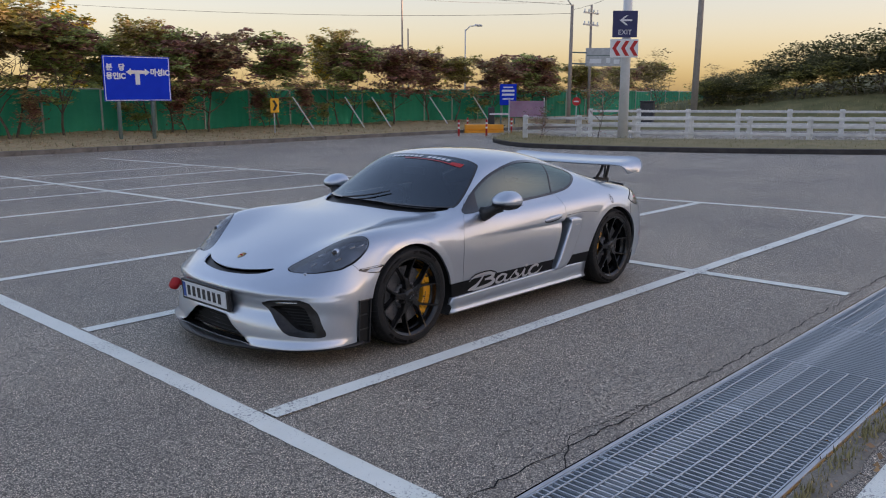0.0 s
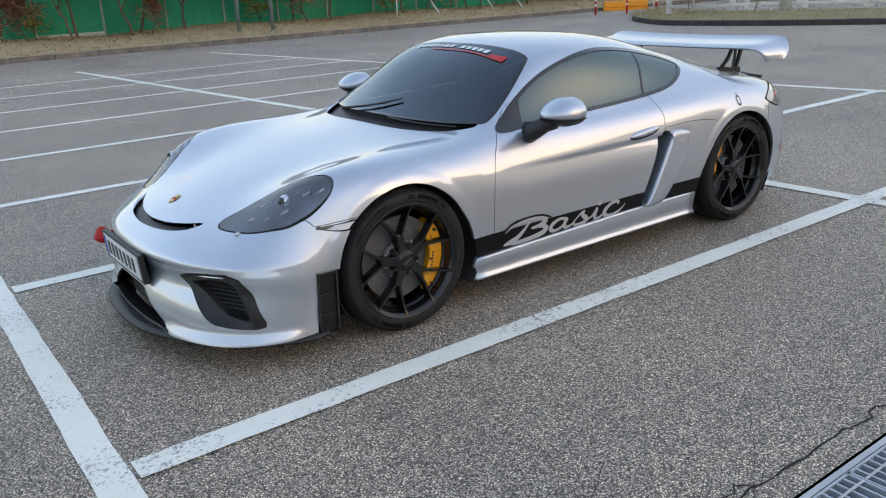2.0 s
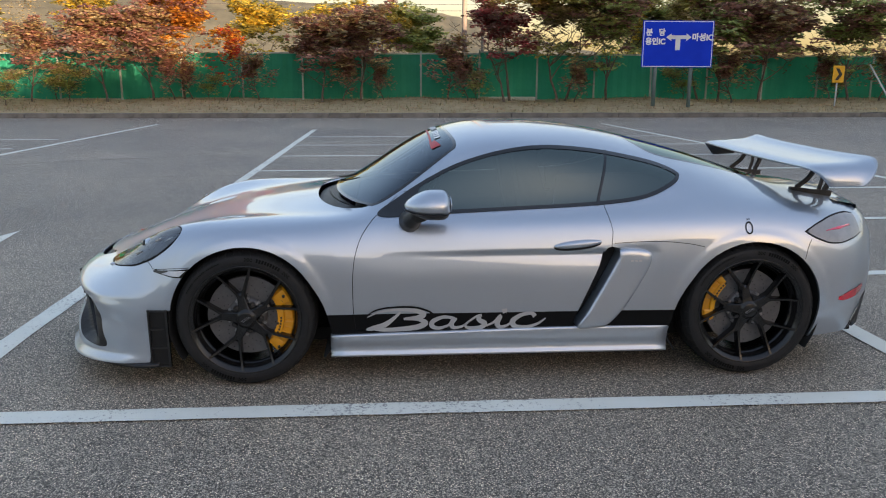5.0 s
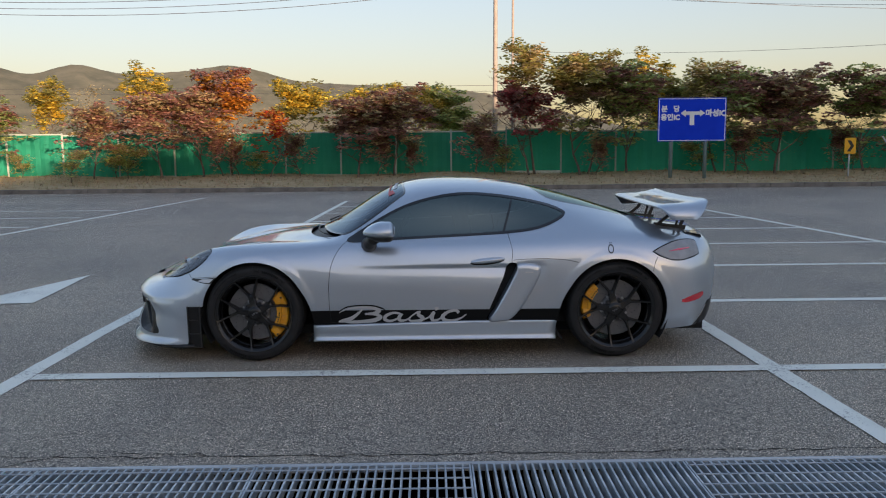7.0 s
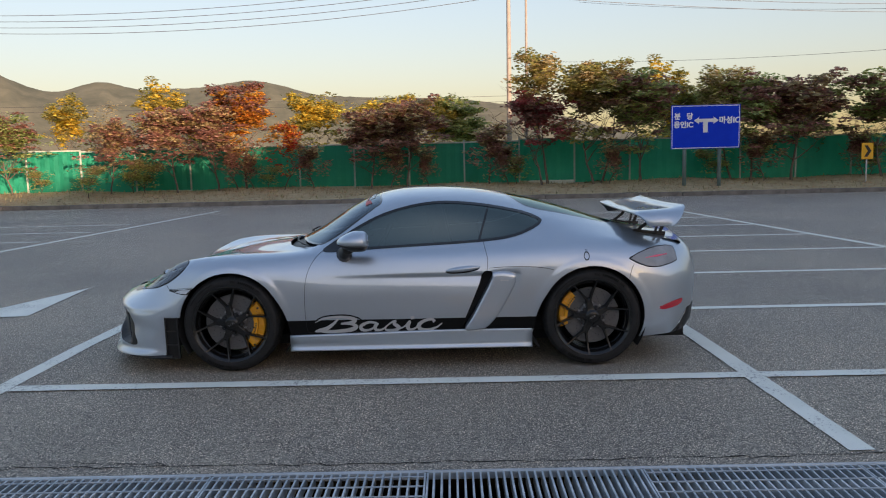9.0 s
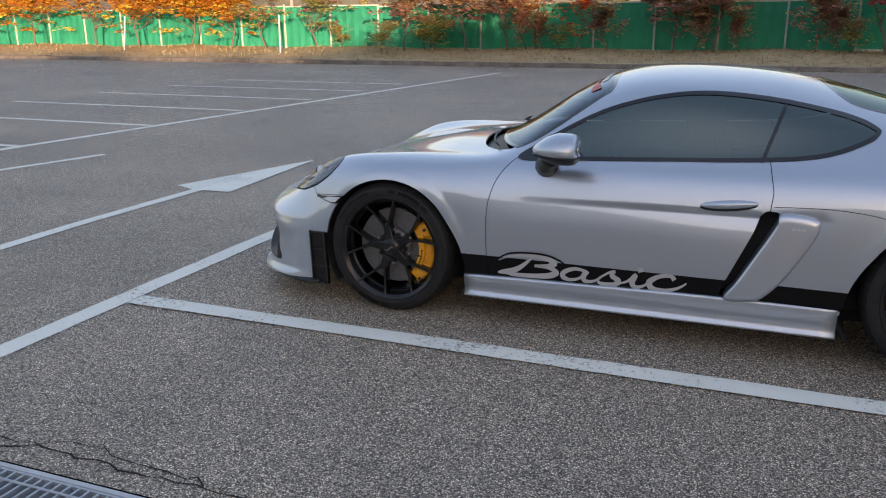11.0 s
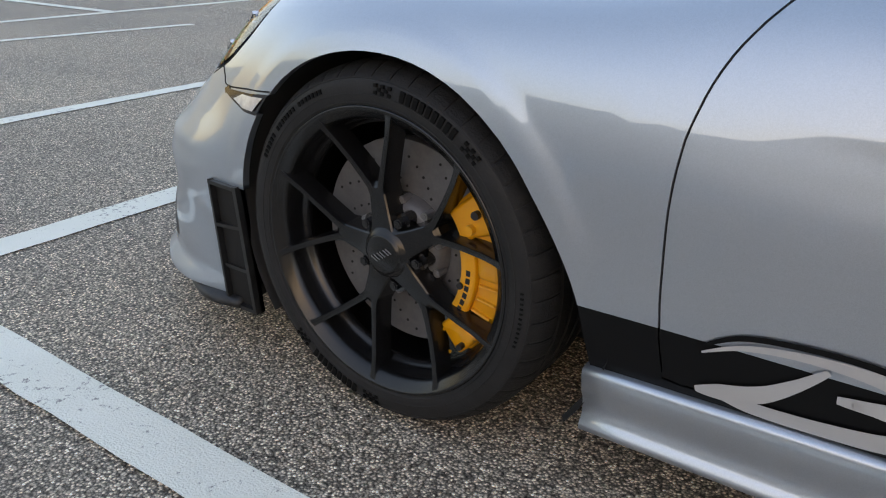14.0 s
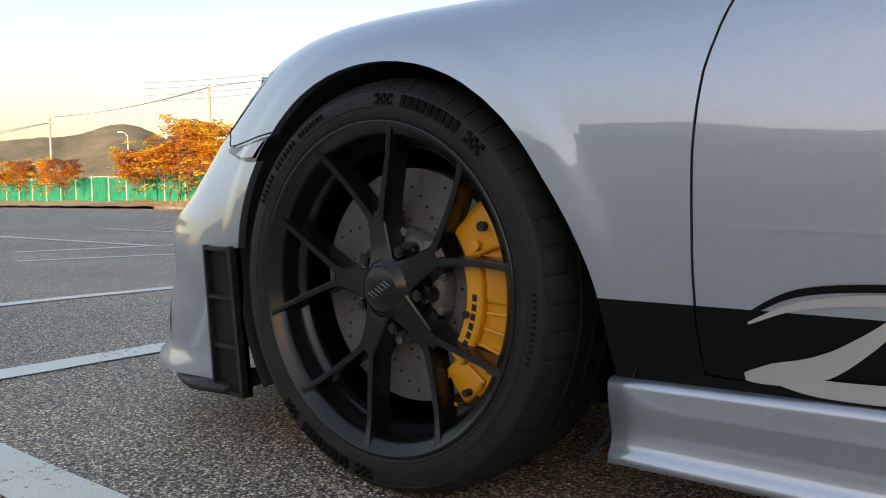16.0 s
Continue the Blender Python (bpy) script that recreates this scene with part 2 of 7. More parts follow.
def tube(bm, points, radii, sides=10, cap=True):
    """A round bar through points, with a radius at each."""
    rings = []
    pts = [Vector(p) for p in points]
    if not isinstance(radii, (list, tuple)):
        radii = [radii] * len(pts)
    for i, p in enumerate(pts):
        d = (pts[min(i + 1, len(pts) - 1)] - pts[max(i - 1, 0)]).normalized()
        a = d.orthogonal().normalized() if i == 0 else (a - d * a.dot(d)).normalized()
        b = d.cross(a)
        rings.append([bm.verts.new(p + (a * math.cos(k * 2 * math.pi / sides) + b * math.sin(k * 2 * math.pi / sides)) * radii[i]) for k in range(sides)])
    for r0, r1 in zip(rings, rings[1:]):
        for k in range(sides):
            bm.faces.new((r0[k], r0[(k + 1) % sides], r1[(k + 1) % sides], r1[k]))
    if cap:
        bm.faces.new(rings[0][::-1])
        bm.faces.new(rings[-1])
    return [v for r in rings for v in r]


def prism(bm, outline, depth, m=None, both=True):
    """A flat outline in x, y drawn out by depth along z."""
    a = [bm.verts.new((x, y, 0)) for x, y in outline]
    b = [bm.verts.new((x, y, depth)) for x, y in outline]
    n = len(outline)
    bm.faces.new(b)
    if both:
        bm.faces.new(a[::-1])
    for i in range(n):
        bm.faces.new((a[i], a[(i + 1) % n], b[(i + 1) % n], b[i]))
    if m is not None:
        bmesh.ops.transform(bm, matrix=m, verts=a + b)
    return a + b


def revolve(bm, profile, sides=64, m=None, closed=False):
    """A profile of (radius, height) turned about the y axis, height along y."""
    rings = []
    for k in range(sides):
        c, s = math.cos(2 * math.pi * k / sides), math.sin(2 * math.pi * k / sides)
        rings.append([bm.verts.new((r * c, h, r * s)) for r, h in profile])
    n = len(profile)
    for k in range(sides):
        r0, r1 = rings[k], rings[(k + 1) % sides]
        for i in range(n if closed else n - 1):
            bm.faces.new((r0[i], r1[i], r1[(i + 1) % n], r0[(i + 1) % n]))
    vs = [v for r in rings for v in r]
    if m is not None:
        bmesh.ops.transform(bm, matrix=m, verts=vs)
    return vs


def letters(name, text, size, m, material, parent, extrude=0.002, shear=0.0, align="CENTER", offset=0.0):
    """Writing as a flat mesh, lying in m's x, y plane."""
    cu = bpy.data.curves.new(name, "FONT")
    cu.body, cu.size, cu.extrude, cu.shear, cu.align_x, cu.align_y, cu.offset = text, size, extrude, shear, align, "CENTER", offset
    tmp = new(name, cu)
    bpy.context.view_layer.update()
    me = bpy.data.meshes.new_from_object(tmp.evaluated_get(bpy.context.evaluated_depsgraph_get()))
    bpy.data.objects.remove(tmp)
    bpy.data.curves.remove(cu)
    me.materials.clear()
    me.materials.append(material)
    me.transform(m)
    ob = new(name, me)
    ob.parent = parent
    return ob


def ground_z(y):
    """The lot falls gently towards the far verge."""
    return -0.0135 * max(0.0, y)


def smooth_loop(pts, n=12, closed=True):
    """A Catmull-Rom line through points."""
    p = np.array(pts, float)
    m = len(p)
    out = []
    for i in range(m if closed else m - 1):
        if closed:
            a, b, c, d = p[i - 1], p[i], p[(i + 1) % m], p[(i + 2) % m]
        else:
            a, b, c, d = p[max(i - 1, 0)], p[i], p[i + 1], p[min(i + 2, m - 1)]
        for k in range(n):
            t = k / n
            out.append(0.5 * (2 * b + (c - a) * t + (2 * a - 5 * b + 4 * c - d) * t * t + (3 * b - a - 3 * c + d) * t ** 3))
    if not closed:
        out.append(p[-1])
    return np.array(out)

# ---- ground, road paint, drain ----
def ground():
    """The lot: one sheet to the horizon, open over the drain channel."""
    xs = sorted(set(list(np.linspace(-3000, -60, 8)) + list(np.linspace(-50, 60, 56)) + [-9.6, 11.4] + list(np.linspace(75, 3000, 8))))
    ys = sorted(set(list(np.linspace(-3000, -40, 8)) + [-30, -20, -12, -7, -4.2, -3.515, -2.685, -1, 0] + list(np.linspace(2, 40, 20)) + list(np.linspace(60, 3000, 8))))
    v = [(x, y, ground_z(min(y, 40))) for y in ys for x in xs]
    n = len(xs)
    f = [(j * n + i, j * n + i + 1, (j + 1) * n + i + 1, (j + 1) * n + i) for j in range(len(ys) - 1) for i in range(n - 1)
         if not (-9.61 < xs[i] < 11.39 and -3.52 < ys[j] < -2.69)]
    return setting(raw("ground", v, f, ASPHALT), "worn grey asphalt of the parking lot", "ground")


ground()


def line(x0, y0, x1, y1, width=0.12, lift=0.004):
    """A painted line with slightly uneven edges."""
    a, b = Vector((x0, y0, 0)), Vector((x1, y1, 0))
    d = (b - a)
    n = max(4, int(d.length / 0.12))
    s = Vector((-d.y, d.x, 0)).normalized() * width / 2
    rnd = random.Random(int(x0 * 37 + y0 * 91 + x1 * 17 + y1 * 53))
    v, f = [], []
    for i in range(n + 1):
        p = a + d * i / n
        for k in (1, -1):
            q = p + s * k * (1 + rnd.uniform(-.05, .05))
            v.append((q.x, q.y, ground_z(q.y) + lift))
        if i:
            f.append((2 * i - 2, 2 * i - 1, 2 * i + 1, 2 * i))
    return tagged(raw("painted_line", v, f, PAINT), "worn white parking bay line on asphalt", "road marking", "parking bay lines", "structure")


bays = [-1.20, 1.12, 3.45, 5.75, 8.05, 10.35, 12.65, 14.95]
front_x = lambda y: -1.435 + 0.012 * y
mid_x = lambda y: 3.42 - 0.03 * y
far_x = lambda y: 8.35 - 0.055 * y
line(front_x(-2.66), -2.66, front_x(17.5), 17.5, 0.13)
line(mid_x(-2.55), -2.55, mid_x(17.5), 17.5, 0.13, 0.006)
line(far_x(-6), -6, far_x(20), 20, 0.13)
for y in bays:
    line(front_x(y) + 0.08, y, far_x(y) - .07, y - 0.01, 0.125, 0.008 if y < 0 else 0.005)
line(-6.75, 1.5, -6.0, 20, 0.13)
for y in bays[2:]:
    line(-12, y - .6, -6.7, y - .6, 0.12, 0.006)
line(-5.6, 1.0, -5.27, 2.72, 0.10)
line(-.9, -3.795, 6.5, -3.795, 0.13)
line(-2.955, -5, -2.955, 1.39, 0.11)
arrow = raw("painted_arrow", [(x, y, ground_z(y) + .007) for x, y in ((-3.25, 1.47), (-2.99, 1.37), (-2.92, 1.37), (-2.61, 1.38), (-2.81, 3.22))], [(0, 1, 2, 3, 4)], PAINT)
tagged(arrow, "white painted traffic arrow head on asphalt", "road marking", "", "structure")


def grate_mat():
    """Zinc-coated bars, dulled by traffic, with a paler, broken band along the run."""
    m = mat("grating_zinc", (0.33, 0.38, 0.42), 0.42, 0.35, (0.46, 0.51, 0.55), scale=3, bump=0.05, spec=0.4)
    nt = m.node_tree
    b = nt.nodes["Principled BSDF"]
    old = b.inputs["Base Color"].links[0].from_socket
    tc, sep = nt.nodes.new("ShaderNodeTexCoord"), nt.nodes.new("ShaderNodeSeparateXYZ")
    nt.links.new(tc.outputs["Object"], sep.inputs["Vector"])
    off = nt.nodes.new("ShaderNodeMath")
    off.operation = "ADD"
    nt.links.new(sep.outputs["Y"], off.inputs[0])
    off.inputs[1].default_value = 2.935
    size = nt.nodes.new("ShaderNodeMath")
    size.operation = "ABSOLUTE"
    nt.links.new(off.outputs["Value"], size.inputs[0])
    edge = nt.nodes.new("ShaderNodeMapRange")
    edge.inputs["From Min"].default_value, edge.inputs["From Max"].default_value = 0.085, 0.02
    nt.links.new(size.outputs["Value"], edge.inputs["Value"])
    n = nt.nodes.new("ShaderNodeTexNoise")
    n.inputs["Scale"].default_value = 9
    nt.links.new(tc.outputs["Object"], n.inputs["Vector"])
    patchy = nt.nodes.new("ShaderNodeMapRange")
    patchy.inputs["From Min"].default_value, patchy.inputs["From Max"].default_value = 0.30, 0.62
    nt.links.new(n.outputs["Fac"], patchy.inputs["Value"])
    mul = nt.nodes.new("ShaderNodeMath")
    mul.operation = "MULTIPLY"
    nt.links.new(edge.outputs["Result"], mul.inputs[0])
    nt.links.new(patchy.outputs["Result"], mul.inputs[1])
    mx = nt.nodes.new("ShaderNodeMix")
    mx.data_type = "RGBA"
    nt.links.new(mul.outputs["Value"], mx.inputs["Factor"])
    nt.links.new(old, mx.inputs["A"])
    mx.inputs["B"].default_value = (0.80, 0.83, 0.85, 1)
    nt.links.new(mx.outputs["Result"], b.inputs["Base Color"])
    return m


GRATE = grate_mat()


def drain():
    """A steel grating over a concrete channel beside the bay."""
    x0, x1, y0, y1 = -9.6, 11.4, -3.48, -2.72
    # channel floor, coloured near-black for the shade under the bars
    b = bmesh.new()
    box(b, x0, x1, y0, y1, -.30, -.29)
    setting(link("drain_channel", b, PIT_SHADE), "drain channel floor, its shade put into a near-black colour", "drain")
    for a, c in ((y1, y1 + .022), (y0 - .022, y0)):
        b = bmesh.new()
        box(b, x0, x1, a, c, -.02, .006, .003)
        setting(link("trim", b, GALV), "steel edge of the drain", "trim")
    rod = bmesh.new()
    tube(rod, [(0, 0, 0), (.992, 0, 0)], .0046, 6)
    rod_me = bpy.data.meshes.new("cross_rod")
    rod.to_mesh(rod_me)
    rod.free()
    rod_me.materials.append(GRATE)
    slat = bmesh.new()
    box(slat, -.0042, .0042, y0 + .012, y1 - .012, -.050, 0)
    slat_me = bpy.data.meshes.new("grating_bar")
    slat.to_mesh(slat_me)
    slat.free()
    slat_me.materials.append(GRATE)
    fat = bmesh.new()
    box(fat, -.0045, .0045, y0 + .012, y1 - .012, -.060, .003)
    fat_me = bpy.data.meshes.new("grating_bar_deep")
    fat.to_mesh(fat_me)
    fat.free()
    fat_me.materials.append(GRATE)
    for i in range(21):
        px = x0 + i * 1.0 - .01
        deep = i == 11
        panel = thing("drain_grating", "deep-barred dark steel drain grating in a channel" if deep else "galvanised steel drain grating let into the asphalt", "grating", "drain gratings", (px, 0, .004))
        b = bmesh.new()
        for a, c in ((0.002, .010), (.990, .998)):
            box(b, a, c, y0 + .006, y1 - .006, -.032, .001)
        box(b, .002, .998, y0 + .004, y0 + .012, -.032, .001)
        box(b, .002, .998, y1 - .012, y1 - .004, -.032, .001)
        part("grating_frame", b, GRATE, panel)
        near = 7 <= i <= 14
        if near:
            n = 28 if deep else 25
            for k in range(1, n):
                o = new("grating_bar", fat_me if deep else slat_me)
                o.parent = panel
                o.location = (k / n, 0, 0)
        else:
            b = bmesh.new()
            for k in range(1, 25):
                box(b, k / 25 - .0042, k / 25 + .0042, y0 + .012, y1 - .012, -.050, 0)
            tagged(part("grating_bars", b, GRATE, panel), kind="stuff")
        for k in range(0 if deep else 7):
            o = new("cross_rod", rod_me)
            o.parent = panel
            o.location = (.004, y0 + .06 + k * .107, .0005)


drain()


def strip(name, x0, x1, y0, y1, material, label, z=.0, nx=40, ny=6, rough=0.0, seed=1):
    rnd = random.Random(seed)
    v, f = [], []
    for j in range(ny + 1):
        for i in range(nx + 1):
            x, y = x0 + (x1 - x0) * i / nx, y0 + (y1 - y0) * j / ny
            edge = 0 < j < ny
            v.append((x, y + (rnd.uniform(-.5, .5) * rough if not edge else 0), ground_z(y) + z + (rnd.uniform(0, rough) * .3 if edge else 0)))
    for j in range(ny):
        for i in range(nx):
            a = j * (nx + 1) + i
            f.append((a, a + 1, a + nx + 2, a + nx + 1))
    return setting(raw(name, v, f, material, smooth=True), label, name)


def scatter(name, n, place, size, material, label, seed, upright=True, category="grass"):
    """Many small blades or leaves in one mesh."""
    rnd = random.Random(seed)
    v, f = [], []
    for _ in range(n):
        x, y, z = place(rnd)
        s = size * rnd.uniform(.5, 1.4)
        a = rnd.uniform(0, math.pi * 2)
        if upright:
            lean = rnd.uniform(-.5, .5)
            p = [(x - math.cos(a) * s * .12, y - math.sin(a) * s * .12, z), (x + math.cos(a) * s * .12, y + math.sin(a) * s * .12, z),
                 (x + lean * s * math.sin(a), y + lean * s * math.cos(a), z + s)]
        else:
            c, d = math.cos(a) * s * .5, math.sin(a) * s * .5
            p = [(x - c, y - d, z + rnd.uniform(0, .02)), (x + d * .7, y - c * .7, z + rnd.uniform(0, .03)), (x + c, y + d, z + rnd.uniform(0, .02)), (x - d * .7, y + c * .7, z + .005)]
        k = len(v)
        v += p
        f.append(tuple(range(k, k + len(p))))
    return tagged(raw(name, v, f, material), label, category, "", "stuff")


strip("soil_edge", -9.6, 11.4, -3.66, -3.515, SANDY_SOIL, "bare sandy soil strip beside the drain", .004, 120, 5, .03, 3)
scatter("grass", 5200, lambda r: (lambda c: (c * .45 - 8 + r.gauss(0, .12), -3.575 + r.gauss(0, .028), .006))(r.randrange(42)), .036, GRASS, "short dry grass beside the drain", 4)
scatter("fallen_leaves", 260, lambda r: (r.uniform(-8, 11), -3.60 + r.gauss(0, .06), .010), .035, LITTER, "dry leaves beside the drain", 5, False, "leaves")


def crack(points, width, name="crack", seed=2):
    rnd = random.Random(seed)
    line_pts = []
    for (xa, ya), (xb, yb) in zip(points, points[1:]):
        n = max(3, int(math.hypot(xb - xa, yb - ya) / .06))
        for i in range(n):
            t = i / n
            line_pts.append((xa + (xb - xa) * t + rnd.gauss(0, .012), ya + (yb - ya) * t + rnd.gauss(0, .012)))
    v, f = [], []
    for i, (x, y) in enumerate(line_pts):
        w = width * rnd.uniform(.25, 1.0)
        v += [(x, y - w, ground_z(y) + .0025), (x, y + w, ground_z(y) + .0025)]
        if i:
            f.append((2 * i - 2, 2 * i, 2 * i + 1, 2 * i - 1))
    return tagged(raw(name, v, f, PIT_SHADE), "open crack in the asphalt", "crack", "", "structure")


crack([(-4, -2.52), (-1.3, -2.56), (1.16, -2.60), (2.6, -2.60), (5, -2.55)], .006)
for i, (x, y) in enumerate(((-2.6, -2.5), (-1.1, -2.35), (.1, -2.45), (1.0, -2.3), (2.3, -2.45), (3.6, -2.4))):
    crack([(x, y - .15), (x + .35, y + .12), (x + .8, y + .05), (x + 1.2, y + .3)], .0014, seed=20 + i)
    crack([(x + .35, y + .12), (x + .5, y + .5)], .0012, seed=40 + i)
crack([(-.9, -2.70), (-.5, -2.50), (.2, -2.58)], .005, seed=5)
crack([(-6.5, 8.5), (-4.5, 9.8), (-3.2, 10.2), (-1.5, 12.5)], .02, seed=7)
crack([(-3.5, 7.2), (-2.0, 7.5), (-.5, 7.3)], .012, seed=8)
crack([(8.9, -6), (9.4, -1.5), (10.2, 2.5), (12.0, 9.0)], .03, seed=9)


# ---- verge, fence and trees along the far side ----
VERGE_Y, FENCE_Y = 23.6, 30.0


def verge_z(x, y):
    t = min(max((y - VERGE_Y) / 5.0, 0), 1)
    return -.17 + .22 * t + .05 * math.sin(x * .7) * t + .03 * math.sin(x * 1.9 + y)


def verge():
    v, f = [], []
    xs = np.linspace(-95, 60, 156)
    ys = [VERGE_Y, 24.2, 25, 26, 27, 28.2, 29.4, 30.6, 33, 40]
    for y in ys:
        for x in xs:
            v.append((x, y, verge_z(x, y)))
    n = len(xs)
    for j in range(len(ys) - 1):
        for i in range(n - 1):
            f.append((j * n + i, j * n + i + 1, (j + 1) * n + i + 1, (j + 1) * n + i))
    setting(raw("verge", v, f, GRASS_SOIL, smooth=True), "dry grassy verge with fallen leaves", "verge")


verge()
kerb_me = None
for i in range(80):
    x = -40 + i * 1.25
    if kerb_me is None:
        b = bmesh.new()
        box(b, 0, 1.235, -.08, .08, -.2, .16, .02)
        k = link("kerb_stone", b, KERB)
        kerb_me = k.data
    else:
        k = new("kerb_stone", kerb_me)
    k.location = (x, VERGE_Y - .06 + .02 * math.sin(i * 1.7), -.32 + .006 * math.sin(i * 2.3))
    tagged(k, "weathered stone kerb along the verge", "kerb", "kerb stones along the verge")
on_verge = lambda r: (lambda x, y: (x, y, verge_z(x, y)))(r.uniform(-45, 42), r.uniform(VERGE_Y + .15, 30.5))
scatter("grass", 9000, on_verge, .10, GRASS, "thin dry grass on the verge", 11)
scatter("fallen_leaves", 14000, on_verge, .11, LITTER, "brown fallen leaves on the verge", 12, False, "leaves")


def fence():
    sheet = bmesh.new()
    n = 12
    rows = []
    for i in range(n + 1):
        x = 2.44 * i / n
        y = .012 * (1 if i % 2 else -1)
        rows.append([sheet.verts.new((x, y, 0)), sheet.verts.new((x, y, 1.82))])
    for r0, r1 in zip(rows, rows[1:]):
        sheet.faces.new((r0[0], r1[0], r1[1], r0[1]))
    bmesh.ops.solidify(sheet, geom=sheet.faces[:], thickness=.004)
    me = bpy.data.meshes.new("fence_sheet")
    sheet.to_mesh(me)
    sheet.free()
    me.materials.append(FENCE)
    post = bmesh.new()
    box(post, -.035, .035, -.06, .0, -.3, 1.93, .004)
    post_me = bpy.data.meshes.new("fence_post")
    post.to_mesh(post_me)
    post.free()
    post_me.materials.append(FENCE_POST)
    rail = bmesh.new()
    box(rail, 0, 2.44, -.03, .02, 1.80, 1.86, .004)
    rail_me = bpy.data.meshes.new("fence_rail")
    rail.to_mesh(rail_me)
    rail.free()
    rail_me.materials.append(FENCE_POST)
    rnd = random.Random(3)
    for i in range(67):
        x = -93 + i * 2.44
        bay = thing("fence_bay", "green corrugated metal fence bay between steel posts", "fence", "bays of the green fence", (x, FENCE_Y, .02 + rnd.uniform(-.05, .05) + (.06 if 36 < i < 41 else 0)))
        for nm, m in (("fence_sheet", me), ("fence_post", post_me), ("fence_rail", rail_me)):
            o = new(nm, m)
            o.parent = bay


fence()


def leaf_mat(name, a, b, sub=.3):
    m = mat(name, a, .6, color2=b, scale=.9, island=.55, spec=.25)
    nt = m.node_tree
    pb, out = nt.nodes["Principled BSDF"], nt.nodes["Material Output"]
    tl, mx = nt.nodes.new("ShaderNodeBsdfTranslucent"), nt.nodes.new("ShaderNodeMixShader")
    for l in list(nt.links):
        if l.to_node == pb and l.to_socket.name == "Base Color":
            nt.links.new(l.from_socket, tl.inputs["Color"])
    mx.inputs["Fac"].default_value = .5
    nt.links.new(pb.outputs["BSDF"], mx.inputs[1])
    nt.links.new(tl.outputs["BSDF"], mx.inputs[2])
    nt.links.new(mx.outputs["Shader"], out.inputs["Surface"])
    return m


LEAVES = {
    "maroon": leaf_mat("maroon_leaves", (.36, .185, .155), (.47, .265, .20)),
    "crimson": leaf_mat("crimson_leaves", (.36, .075, .085), (.46, .13, .12)),
    "brown": leaf_mat("brown_green_leaves", (.46, .37, .18), (.58, .45, .24)),
    "green": leaf_mat("green_leaves", (.34, .42, .14), (.48, .52, .19)),
    "yellow": leaf_mat("yellow_leaves", (.74, .56, .07), (.84, .64, .10)),
    "orange": leaf_mat("orange_leaves", (.62, .27, .04), (.74, .40, .06)),
    "red": leaf_mat("red_leaves", (.42, .045, .03), (.50, .09, .04)),
    "dusk": leaf_mat("dark_hedge_leaves", (.12, .125, .055), (.20, .185, .08)),
    "olive": leaf_mat("olive_leaves", (.36, .34, .10), (.48, .42, .13)),
}


